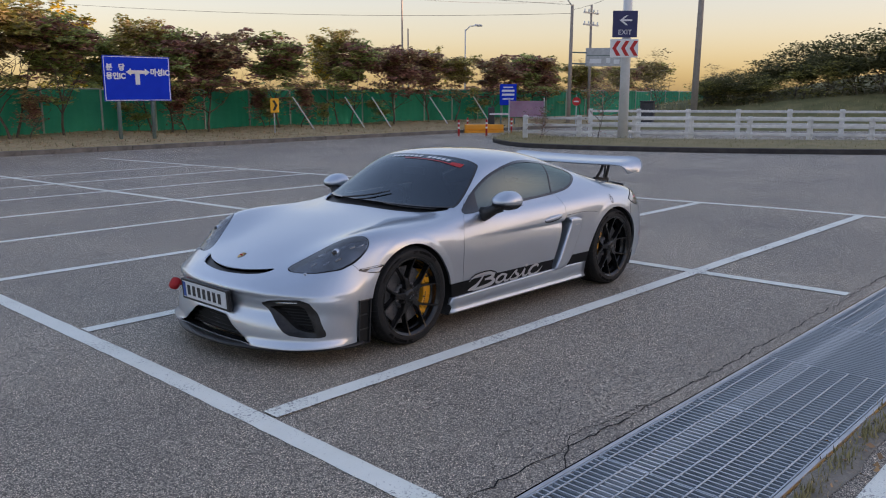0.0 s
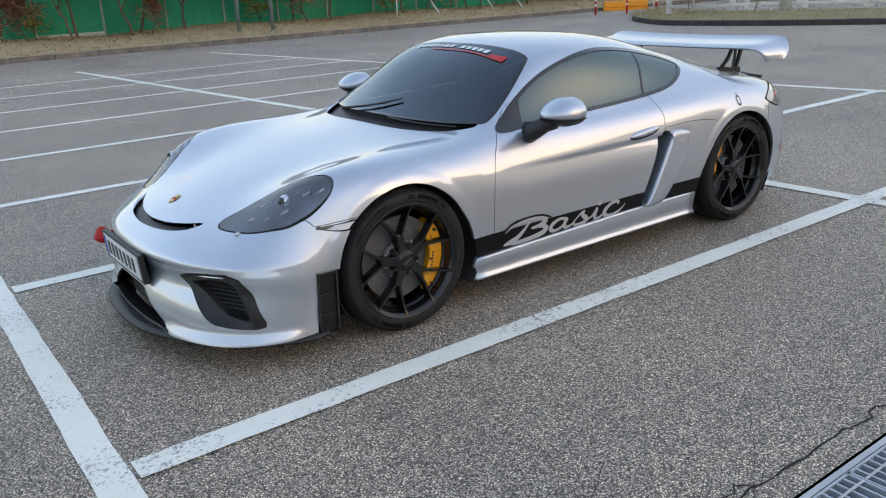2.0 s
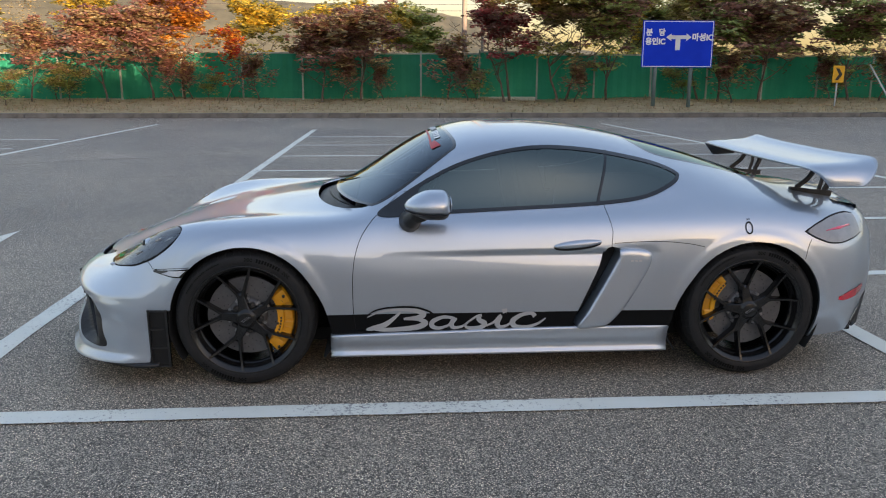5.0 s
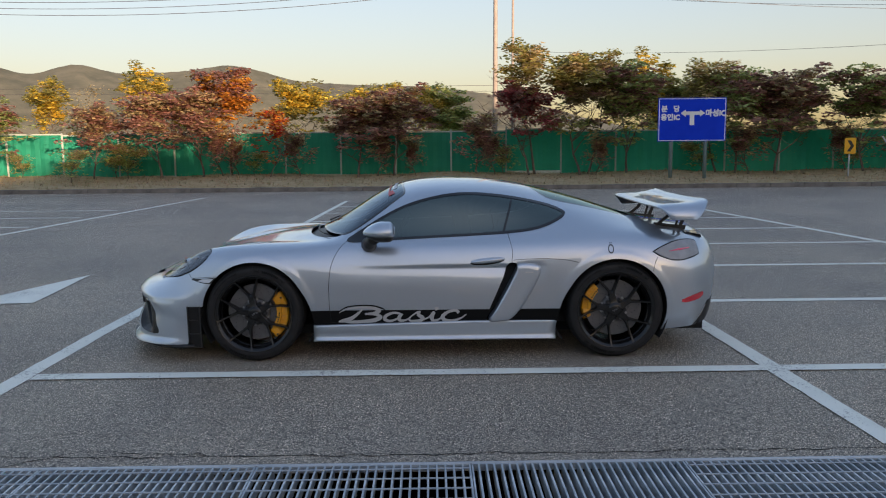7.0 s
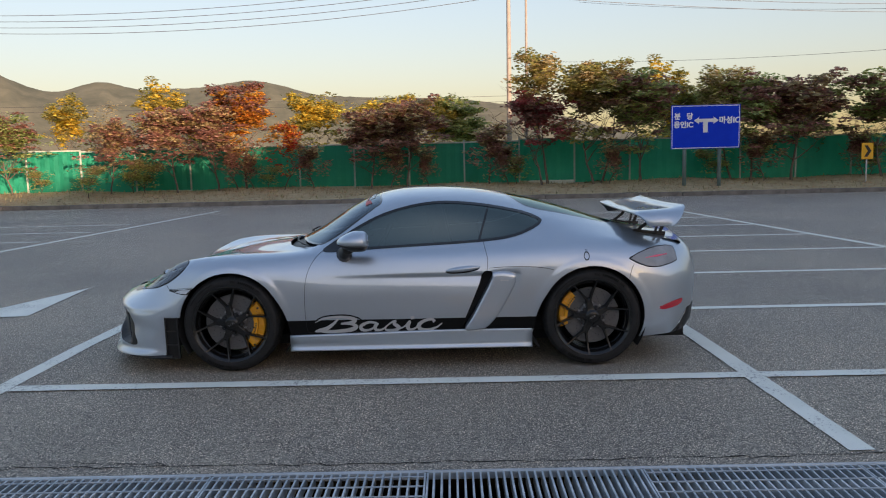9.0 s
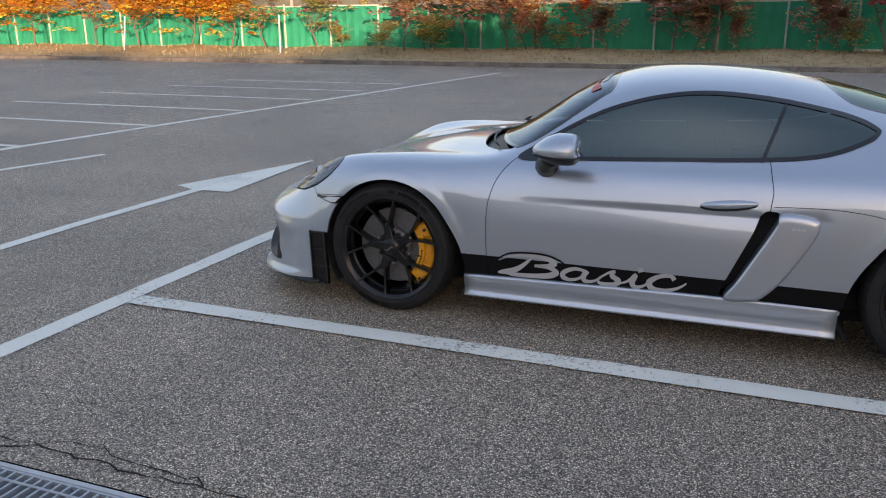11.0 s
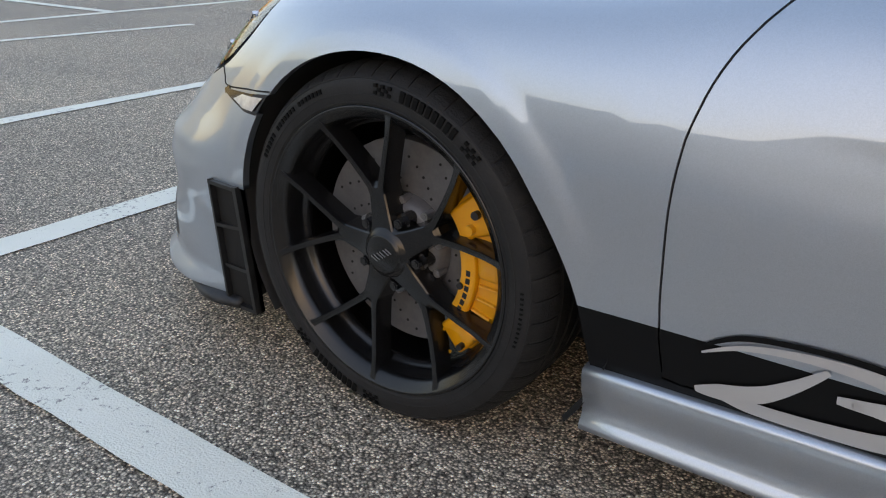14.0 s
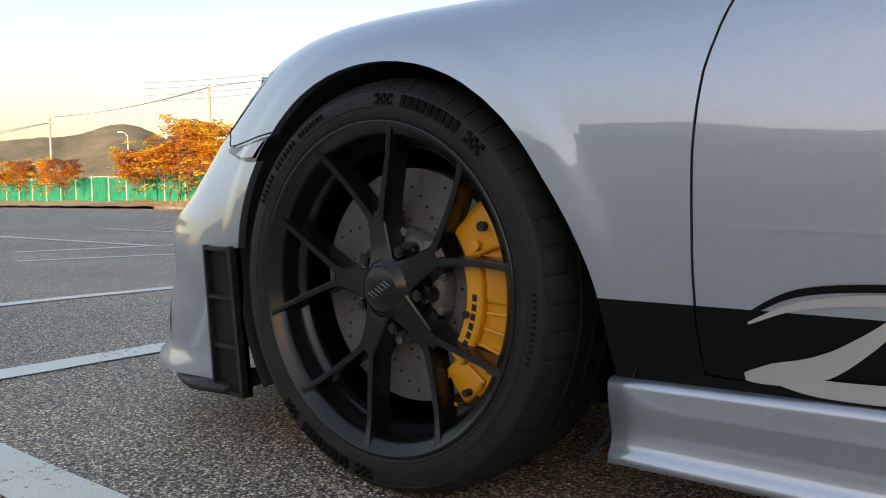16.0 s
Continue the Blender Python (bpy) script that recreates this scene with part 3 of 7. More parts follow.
def tree(name, height, spread, mats, seed, leaves=6500, base=.35, leaf=.17, label="", trunk_r=.05):
    """A young tree: a forked, tapered trunk, limbs that spread, and leaves in flat layered sprays."""
    rnd = random.Random(seed)
    t = thing(name, label, "tree")
    b = bmesh.new()
    tips = []
    def limb(p, d, length, r, depth):
        pts, rad = [p], [r]
        q, dd = p.copy(), d.copy()
        n = 4
        for i in range(n):
            dd = (dd + Vector((rnd.uniform(-.25, .25), rnd.uniform(-.25, .25), rnd.uniform(-.05, .22)))).normalized()
            q = q + dd * length / n
            pts.append(q.copy())
            rad.append(r * (1 - .16 * (i + 1)))
        tube(b, pts, rad, 6 if depth else 8, False)
        if depth >= 2:
            tips.extend(pts[2:])
        if depth < 3:
            for _ in range(3 if depth else 5):
                k = rnd.choice(pts[2:])
                a = rnd.uniform(0, 6.283)
                up = rnd.uniform(.15, .9) if depth else rnd.uniform(.35, 1.1)
                limb(k, Vector((math.cos(a), math.sin(a), up)).normalized(), length * rnd.uniform(.5, .8), r * .5, depth + 1)
    limb(Vector((0, 0, -.1)), Vector((rnd.uniform(-.1, .1), rnd.uniform(-.1, .1), 1)), height * .42, trunk_r, 0)
    part("trunk", b, BARK, t, "", True)
    zs = [p.z for p in tips]
    zmax = max(zs)
    rmax = max(math.hypot(p.x, p.y) for p in tips)
    centres = []
    for p in tips:
        centres.append(Vector((p.x * spread / rmax, p.y * spread / rmax, base + (p.z / zmax) * (height - base))))
    for _ in range(46):
        a, q, zz = rnd.uniform(0, 6.283), math.sqrt(rnd.random()), rnd.uniform(-1, 1)
        q *= math.sqrt(max(.05, 1 - zz * zz * .85)) * rnd.uniform(.8, 1.1)
        centres.append(Vector((math.cos(a) * q * spread * 1.08, math.sin(a) * q * spread * 1.08, base + (height - base) * (.5 + .46 * zz))))
    rnd.shuffle(centres)
    v, f, mi = [], [], []
    per = leaves // len(centres) + 1
    for c in centres:
        m_i = 0 if len(mats) == 1 else (1 if rnd.random() < .30 + .25 * (c.z > height * .72) else 0)
        flat = rnd.uniform(.05, .12)
        rr = rnd.uniform(.22, .50) * spread / 1.6
        for _ in range(per):
            a, q = rnd.uniform(0, 6.283), math.sqrt(rnd.random()) * rr
            x, y, z = c.x + math.cos(a) * q, c.y + math.sin(a) * q, c.z + rnd.gauss(0, flat) * .6 - q * .25
            s = leaf * rnd.uniform(.5, 1.2)
            ax, tilt = rnd.uniform(0, 6.283), rnd.uniform(-.9, .9)
            ux = Vector((math.cos(ax), math.sin(ax), tilt * .5)).normalized()
            vx = Vector((-math.sin(ax), math.cos(ax), rnd.uniform(-.8, .8))).normalized()
            k = len(v)
            p = Vector((x, y, z))
            v += [p - ux * s * .55, p + vx * s * .3, p + ux * s * .55, p - vx * s * .3]
            f.append((k, k + 1, k + 2, k + 3))
            mi.append(m_i)
    crown = raw("crown", v, f, None, t)
    for m in mats:
        crown.data.materials.append(LEAVES[m])
    crown.data.polygons.foreach_set("material_index", mi)
    return t


def grove():
    kinds = {
        "maroon": tree("maple_tree", 4.0, 1.6, ("maroon", "brown"), 21, 7000, 1.25, .21, label="young maple with dark maroon autumn leaves before the fence"),
        "crimson": tree("maple_tree", 4.0, 1.5, ("crimson", "maroon"), 35, 6500, 1.7, .20, label="maple with deep red leaves before the fence"),
        "brown": tree("maple_tree", 4.4, 1.6, ("brown", "olive"), 22, 7000, 1.3, .21, label="maple with brownish green leaves before the fence"),
        "mixed": tree("maple_tree", 4.4, 1.7, ("green", "maroon"), 34, 7500, 1.1, .21, label="maple with mixed maroon and green leaves before the fence"),
        "tall": tree("maple_tree", 5.2, 1.3, ("brown", "olive"), 23, 3200, 1.7, .19, label="taller maple with thinning leaves before the fence"),
        "green": tree("broadleaf_tree", 4.2, 1.7, ("green", "olive"), 24, 7000, .8, .21, label="round tree still mostly green behind the fence"),
        "yellow": tree("ginkgo_tree", 5.0, 1.3, ("yellow", "olive"), 25, 5500, .8, .20, label="tree with yellow leaves behind the fence"),
        "lime": tree("broadleaf_tree", 4.2, 1.8, ("olive", "yellow"), 36, 6500, .8, .20, label="tree with yellowing green leaves behind the fence"),
        "orange": tree("maple_tree", 4.4, 1.6, ("orange", "maroon"), 26, 7500, 1.5, .20, label="maple with orange autumn leaves before the fence"),
        "red": tree("maple_sapling", 2.7, .75, ("red", "orange"), 27, 1500, .5, .15, label="small bright red maple sapling before the fence", trunk_r=.03),
        "bare": tree("bare_tree", 5.2, 1.4, ("brown",), 28, 700, label="nearly leafless tree behind the fence"),
        "low": tree("maple_tree", 2.6, .95, ("maroon", "brown"), 33, 2600, .3, .17, label="low spreading maple in front of the green fence", trunk_r=.04),
        "bush": tree("shrub", 1.5, .8, ("green", "brown"), 29, 1500, .1, .12, label="low dark shrub at the foot of the fence", trunk_r=.025),
        "gold": tree("maple_tree", 4.8, 2.1, ("orange", "yellow"), 30, 8500, .5, .21, label="maple with golden orange leaves by the fence"),
    }
    tall = {"maroon": 4.0, "crimson": 4.0, "brown": 4.4, "mixed": 4.4, "tall": 5.2, "green": 4.2, "yellow": 5.0, "lime": 4.2, "orange": 4.4, "red": 2.7, "bare": 5.2, "low": 2.6, "bush": 1.5, "gold": 4.8}
    rnd = random.Random(8)
    # kind, place and height, from west to east
    plan = [("gold", -86, 28, 3.6), ("gold", -80, 28.5, 3.4), ("orange", -75, 28, 3.3), ("gold", -70, 28.4, 3.4), ("orange", -66, 28.3, 3.2), ("gold", -62.5, 28.6, 3.3), ("orange", -59, 28, 3.1), ("gold", -50.6, 28.6, 3.5), ("orange", -48.8, 27.8, 3.4),
            ("gold", -46.6, 28.6, 4.6), ("gold", -44.6, 28.0, 5.1), ("orange", -42.8, 27.6, 4.2), ("gold", -42.0, 28.6, 5.2), ("gold", -39.6, 28.1, 4.8), ("gold", -36.5, 28.4, 4.4), ("gold", -33.5, 28, 4.2), ("orange", -30, 28.6, 4.0),
            ("gold", -26.8, 28.0, 4.0), ("yellow", -24.3, 31.6, 4.8), ("gold", -24.0, 28.4, 3.9), ("gold", -21.8, 28.4, 3.8), ("brown", -19.6, 28, 3.7), ("mixed", -17.0, 28, 3.5), ("yellow", -16.0, 31.8, 4.4), ("bare", -14.4, 31.5, 4.0),
            ("maroon", -12.9, 28.2, 3.1), ("yellow", -12.1, 32, 5.0), ("maroon", -10.0, 28, 3.6), ("lime", -9.9, 32.1, 3.3), ("maroon", -8.3, 28.2, 3.7), ("orange", -7.2, 28.6, 4.3), ("low", -7.5, 28.2, 2.0), ("low", -6.9, 28.5, 1.5),
            ("red", -5.5, 28.0, 2.8), ("low", -4.3, 28.4, 1.9), ("lime", -4.0, 32, 4.3), ("lime", -2.1, 32.4, 4.1), ("maroon", -1.8, 28.2, 3.4), ("maroon", -.3, 28.4, 3.7), ("low", -1.0, 28.2, 2.0), ("yellow", .9, 32.4, 4.0), ("green", 2.2, 32.0, 4.0), ("low", .6, 28.6, 1.5),
            ("low", 3.2, 28.4, 2.5), ("low", 4.0, 28.6, 1.8), ("crimson", 5.4, 28, 3.9), ("tall", 5.7, 28.6, 5.5), ("brown", 7.6, 28.2, 5.0), ("tall", 8.0, 28.8, 5.1), ("mixed", 9.6, 28.3, 4.5), ("yellow", 11.0, 31.8, 5.3), ("green", 12.4, 32.0, 4.3), ("low", 8.2, 28.0, 1.6),
            ("mixed", 14.2, 28.3, 4.5), ("tall", 13.6, 28.8, 4.8), ("maroon", 15.8, 28.0, 4.3), ("green", 17.3, 30.9, 3.9), ("low", 14.6, 27.8, 2.2), ("mixed", 19.6, 28, 4.3), ("low", 19.0, 28.4, 2.0), ("low", 21.0, 28.2, 2.2), ("bare", 22.4, 31, 4.4), ("tall", 23.6, 28.4, 4.9), ("mixed", 24.4, 28.4, 4.3), ("yellow", 25.0, 31.5, 4.6), ("maroon", 27.3, 28.2, 4.2),
            ("maroon", 30.3, 28.5, 4.0), ("brown", 32.2, 28.2, 3.7), ("yellow", 33, 31.5, 4.4), ("maroon", 36, 28.6, 3.8), ("mixed", 38.8, 28.4, 4.0), ("maroon", 41.0, 29, 4.1), ("brown", 43, 30, 4.1), ("green", 45, 31, 4.0), ("brown", 48, 30, 3.6), ("maroon", 51, 31, 3.6), ("brown", 55, 31, 3.7), ("bare", 50, 31, 4.2), ("bare", 53, 31.6, 4.4), ("bare", 57.5, 32, 4.4), ("bare", 43.2, 21.0, 4.5), ("bare", 42.6, 24.4, 3.7), ("bare", 44.6, 18.2, 3.6), ("maroon", 60, 33, 3.9), ("brown", 64, 33, 4.4),
            ("bush", -13.0, 26.2, 1.3), ("bush", -16.2, 28.8, 1.0), ("bush", -12.2, 28.9, 1.5), ("bush", -11.6, 28.6, 1.3), ("bush", -6.3, 28.8, 1.0), ("bush", 4.4, 29, 1.2), ("bush", 13.0, 29, 1.3), ("bush", 19.4, 28.6, 1.2), ("bush", 23, 29, 1.2), ("bush", 27, 28.9, 1.3), ("bush", 35, 29, 1.3)]
    used = set()
    for kind, x, y, high in plan:
        s = high / tall[kind] / 1.04
        z = verge_z(x, y)
        if kind not in used:
            used.add(kind)
            o = kinds[kind]
            o.matrix_basis = pose(x, y, z, 0, 0, rnd.uniform(0, 360))
        else:
            o = copy_thing(kinds[kind], pose(x, y, z, 0, 0, rnd.uniform(0, 360)))
        o.scale = (s * rnd.uniform(1.05, 1.28), s * rnd.uniform(1.10, 1.30), s * 1.06)
        o["group"] = "trees along the fence" if kind != "bush" else "shrubs along the fence"
    # thin wooden props that lean on the saplings
    for x in (-26.5, -18.0, 20.6, 23.8, 25.6, 29.9, 33.6):
        b = bmesh.new()
        tube(b, [(x, 26.6, verge_z(x, 26.6) - .05), (x - .55, 27.5, 1.5)], .035, 6)
        tagged(link("tree_prop", b, POLE), "pale wooden prop leaning on a young tree", "tree prop", "props of the young trees")


grove()

# ---- signs, poles, wires, far hills ----
def direction_sign():
    s = thing("direction_sign", "blue motorway direction board with white arrows on two posts", "road sign", "", (0, 0, 0))
    y = 25.68
    b = bmesh.new()
    box(b, 10.14, 12.82, y, y + .05, 1.375, 3.06, .01)
    part("board", b, BLUE, s, "blue sign board")
    b = bmesh.new()
    for x0, x1, z0, z1 in ((10.17, 12.79, 1.40, 1.425), (10.17, 12.79, 3.01, 3.035), (10.17, 10.195, 1.40, 3.035), (12.765, 12.79, 1.40, 3.035)):
        box(b, x0, x1, y - .006, y, z0, z1)
    part("border", b, WHITE, s, "white border line")
    for x in (10.70, 12.06):
        b = bmesh.new()
        tube(b, [(x, y + .1, -.35), (x, y + .1, 2.9)], .075, 12)
        part("post", b, SIGN_POST, s, "steel sign post", True)
    b = bmesh.new()
    up = pose(0, y - .004, 0, 90)
    for out in ([(11.38, 2.0), (11.56, 2.0), (11.56, 2.42), (11.38, 2.42)], [(11.18, 2.40), (11.80, 2.40), (11.80, 2.53), (11.18, 2.53)],
                [(11.02, 2.465), (11.22, 2.60), (11.22, 2.33)], [(11.98, 2.465), (11.78, 2.33), (11.78, 2.60)]):
        prism(b, out, .006, up)
    bmesh.ops.recalc_face_normals(b, faces=b.faces[:])
    part("arrow", b, WHITE, s, "white double-headed arrow")
    for text, x, z, size in (("분   당", 10.62, 2.62, .27), ("용인IC", 10.62, 2.30, .27), ("마성IC", 12.40, 2.45, .29)):
        letters("lettering", text, size, pose(x, y - .006, z, 90), WHITE, s, .003, offset=.012)


direction_sign()


def chevron_sign():
    s = thing("chevron_sign", "small yellow sign with a black chevron on a post", "road sign")
    b = bmesh.new()
    box(b, 17.70, 18.16, 25.98, 26.01, .82, 1.46, .02)
    part("board", b, YELLOW, s, "yellow board")
    b = bmesh.new()
    prism(b, [(17.80, .92), (17.93, .92), (18.08, 1.14), (17.93, 1.36), (17.80, 1.36), (17.94, 1.14)], .006, pose(0, 25.978, 0, 90))
    bmesh.ops.recalc_face_normals(b, faces=b.faces[:])
    part("chevron", b, BLACK, s, "black chevron")
    b = bmesh.new()
    tube(b, [(17.93, 26.04, -.3), (17.93, 26.04, 1.4)], .03, 8)
    part("post", b, POLE, s, "thin grey post", True)


chevron_sign()


def exit_pole():
    p = thing("exit_sign_pole", "pale steel pole with exit board and red chevrons on the island", "sign pole", "", (22.9, 11.3, -.12))
    b = bmesh.new()
    tube(b, [(0, 0, -.1), (0, 0, 9.0)], [.19, .13], 20)
    part("pole", b, WHITE, p, "pale blue-grey pole", True)
    b = bmesh.new()
    tube(b, [(0, 0, 0), (0, 0, .08)], .28, 20)
    part("foot_plate", b, GALV, p)
    face = pose(-.34, -.12, -.03, 0, 0, -46.5)
    b = bmesh.new()
    box(b, -.44, .44, -.03, .03, 3.78, 4.70, .01, face)
    board = part("exit_board", b, NAVY, p, "navy board with white arrow and the word EXIT")
    letters("lettering", "EXIT", .24, face @ pose(0, -.034, 3.95, 90), WHITE, board, .003)
    b = bmesh.new()
    for out in ([(-.20, 4.37), (.02, 4.54), (.10, 4.54), (-.07, 4.40), (.24, 4.40), (.24, 4.34), (-.07, 4.34), (.10, 4.20), (.02, 4.20)],):
        prism(b, out, .006, face @ pose(0, -.032, 0, 90))
    part("arrow", b, WHITE, board)
    b = bmesh.new()
    box(b, -.50, .50, -.03, .02, 3.08, 3.72, .01, face)
    cv = part("chevron_board", b, WHITE, p, "white board with red chevrons")
    for i in range(3):
        b = bmesh.new()
        x = -.43 + i * .31
        prism(b, [(x, 3.40), (x + .16, 3.66), (x + .30, 3.66), (x + .14, 3.40), (x + .30, 3.14), (x + .16, 3.14)], .006, face @ pose(0, -.032, 0, 90))
        part("chevron", b, RED, cv)


exit_pole()


def island():
    """The grassed traffic island with its dark kerb, white rail and the bank behind."""
    edge = smooth_loop([(22.4, 16.9), (21.4, 16.2), (20.5, 15.2), (19.4, 13.6), (18.95, 12.2), (19.1, 9.2), (20.0, 5.8), (21.6, 2.2), (24.9, -3.5), (30.4, -12), (40.4, -28)], 10, False)
    v, f = [], []
    n = len(edge)
    for x, y in edge:
        for d, z in ((0, .0), (.8, .04), (2, .07), (3.6, .09), (5.0, -.12)):
            v.append((x + d * .93, y + d * .36, ground_z(y) + .13 + z))
    for i in range(n - 1):
        for k in range(4):
            a = i * 5 + k
            f.append((a, a + 5, a + 6, a + 1))
    setting(raw("island_lawn", v, f, LAWN, smooth=True), "pale mown grass of the traffic island", "lawn")
    v, f = [], []
    for x, y in edge:
        z = ground_z(y)
        v += [(x - .16, y - .06, z - .05), (x - .15, y - .06, z + .14), (x + .03, y, z + .15), (x + .05, y, z + .08)]
    for i in range(n - 1):
        for k in range(3):
            f.append((i * 4 + k, i * 4 + k + 1, i * 4 + k + 5, i * 4 + k + 4))
    setting(raw("kerb", v, f, KERB_DARK), "dark weathered kerb round the island", "kerb")
    pts = [Vector((x, y, 0)) for x, y in edge]
    scatter("grass", 7000, lambda r: (lambda p, d: (p.x + d * .93, p.y + d * .36, ground_z(p.y) + .13 + d * .03))(pts[r.randrange(n)] + Vector((r.uniform(-.4, .4), r.uniform(-.6, .6), 0)), r.uniform(.2, 3.7)), .06, GRASS, "short dry grass on the island", 31)
    # the white timber-style guard rail
    a, c = Vector((21.2, 14.5, 0)), Vector((33.5, -6.3, 0))
    d = (c - a).normalized()
    count = 13
    step = (c - a).length / (count - 1)
    ang = math.degrees(math.atan2(d.y, d.x))
    rail = thing("guard_rail", "weathered white three-rail guard fence on the island", "guard rail", "", (a.x, a.y, -.12), ang)
    for i in range(count):
        b = bmesh.new()
        box(b, i * step - .09, i * step + .09, -.07, .07, -.2, .98, .015)
        part("rail_post", b, WHITE_RAIL, rail)
    for z in (.36, .62, .88):
        for i in range(count - 1):
            b = bmesh.new()
            box(b, i * step + .02, (i + 1) * step - .02, -.13, -.07, z - .05, z + .05, .015)
            part("rail_board", b, WHITE_RAIL, rail)
    for seed, x, y, high, wide, n, kinds, tip in ((61, 22.05, 11.85, 2.4, .75, 260, ("maroon", "brown"), "bare shrub with a few russet leaves before the rail"), (62, 21.0, 13.7, 1.3, .65, 420, ("maroon", "dusk"), "small pale twiggy shrub at the end of the rail")):
        bush = tree("island_shrub", high, wide, kinds, seed, n, .1, .09, label=tip, trunk_r=.022)
        bush.matrix_basis = pose(x, y, .0)
    rail2 = copy_thing(rail, pose(a.x + 5.2, a.y + .5, .05, 0, 0, ang + 2))
    rail2["group"] = rail["group"] = "guard rails of the island"


island()


def bank():
    """The grassy bank beyond the rail, with brush along its crest; a separate added hill keeps the low sun off the lot.
    """
    v, f = [], []
    rnd = random.Random(5)
    ts = np.linspace(-.11, 1, 66)
    for t in ts:
        x, y = 38 + 20 * t, 14 - 62 * t
        for d, z in ((-4, -.05), (0, .2), (3, .8), (6, 1.5), (9, 1.9), (14, 2.3), (30, 2.8)):
            hgt = z * 1.4 * (.45 + .75 * min(1, t * 3.0)) + .15 * math.sin(t * 23 + d)
            v.append((x + d * .93, y + d * .36, hgt if d >= 0 else -.8))
    for i in range(len(ts) - 1):
        for k in range(6):
            a = i * 7 + k
            f.append((a, a + 7, a + 8, a + 1))
    setting(raw("grass_bank", v, f, BANK_GRASS, smooth=True), "rough grassy bank beyond the rail", "bank")
    top = lambda r: (lambda t, d: (38 + 20 * t + d * .93, 14 - 62 * t + d * .36, (d / 6 * 1.5 if d < 6 else 1.5 + (d - 6) * .12) * 1.4 * (.45 + .75 * min(1, t * 3))))(r.uniform(-.1, 1), r.uniform(0, 16))
    scatter("grass", 14000, top, .17, GRASS, "rough grass on the bank", 41)
    shrub = tree("hedge_shrub", 2.0, 1.6, ("olive", "dusk"), 51, 1800, .2, .16, label="wild shrub on the crest of the bank", trunk_r=.03)
    dark = tree("hedge_shrub", 2.6, 2.0, ("dusk", "dusk"), 52, 2600, .2, .17, label="dark bush on the crest of the bank", trunk_r=.04)
    for i in range(80):
        t = -.03 + (i / 79) ** 2.2
        d = rnd.uniform(6.5, 13)
        src = dark if i % 2 and i > 5 else shrub
        m = pose(38 + 20 * t + d * .93, 14 - 62 * t + d * .36, (1.35 + (d - 6) * .11) * 1.4 * (.45 + .75 * min(1, t * 3)), 0, 0, rnd.uniform(0, 360))
        o = copy_thing(src, m)
        s = rnd.uniform(.55, .9) + .95 * min(1, max(t, 0) * 6.0)
        o.scale = (s, s, s)
        o["group"] = "shrubs on the bank"
    for o, p in ((shrub, (46.5, 15.5, .9)), (dark, (60, -2, 3.2))):
        o.matrix_basis = pose(*p)
        o["group"] = "shrubs on the bank"


bank()


def ridge():
    """A long low hill, unseen and added to the south behind the camera to block the sun; its crest climbs eastwards."""
    v, f = [], []
    xs = np.linspace(-260, 420, 560)
    for i, x in enumerate(xs):
        rise = 1 / (1 + math.exp(-(x - 66) / 5.0))
        # crest is shaped by where sun should land; the dip lets a strip through
        crest = 15.5 + 5.5 * rise - 4.2 * math.exp(-((x - 68.6) / 1.7) ** 2) + .35 * math.sin(x * .31) + .25 * math.sin(x * .83 + 1) + 5 / (1 + math.exp(-(x - 110) / 4.0))
        for y, z in ((-80, -.5), (-92, crest * .55), (-100, crest), (-108, crest * .98), (-150, crest * .5)):
            v.append((x, y, z))
    for i in range(len(xs) - 1):
        for k in range(4):
            a = i * 5 + k
            f.append((a, a + 5, a + 6, a + 1))
    setting(raw("ridge", v, f, mat("shade_ridge_cover", (.20, .17, .10), .9, color2=(.30, .235, .13), scale=.25, bump=.8, bump_scale=.6), smooth=True), "unseen hill added to keep the low sun off the lot", "hill")


ridge()


def pole_with_arms(name, x, y, h, lean, label, lamp=False, r=.16, arms=2, material=None):
    p = thing(name, label, "utility pole" if not lamp else "street lamp", "", (x, y, -.3))
    b = bmesh.new()
    tube(b, [(0, 0, 0), (lean * .5, 0, h * .5), (lean, 0, h)], [r, r * .85, r * .65], 10)
    part("pole", b, material or CONC_POLE, p, "", True)
    if lamp:
        b = bmesh.new()
        tube(b, [(lean, 0, h - .1), (lean + .5 * lamp, 0, h + .25), (lean + 1.5 * lamp, 0, h + .35)], .04, 6)
        part("lamp_arm", b, POLE, p, "", True)
        b = bmesh.new()
        box(b, lean + 1.35 * lamp - .3, lean + 1.35 * lamp + .35, -.12, .12, h + .28, h + .42, .05)
        part("lamp_head", b, POLE, p)
    for i in range(0 if lamp else arms):
        b = bmesh.new()
        box(b, lean - .9, lean + .9, -.05, .05, h - .6 - i * .8, h - .5 - i * .8)
        part("cross_arm", b, GALV, p)
        for k in (-.8, -.3, .3, .8):
            b = bmesh.new()
            tube(b, [(lean + k, 0, h - .5 - i * .8), (lean + k, 0, h - .32 - i * .8)], .05, 6)
            part("insulator", b, WHITE, p)
    return p


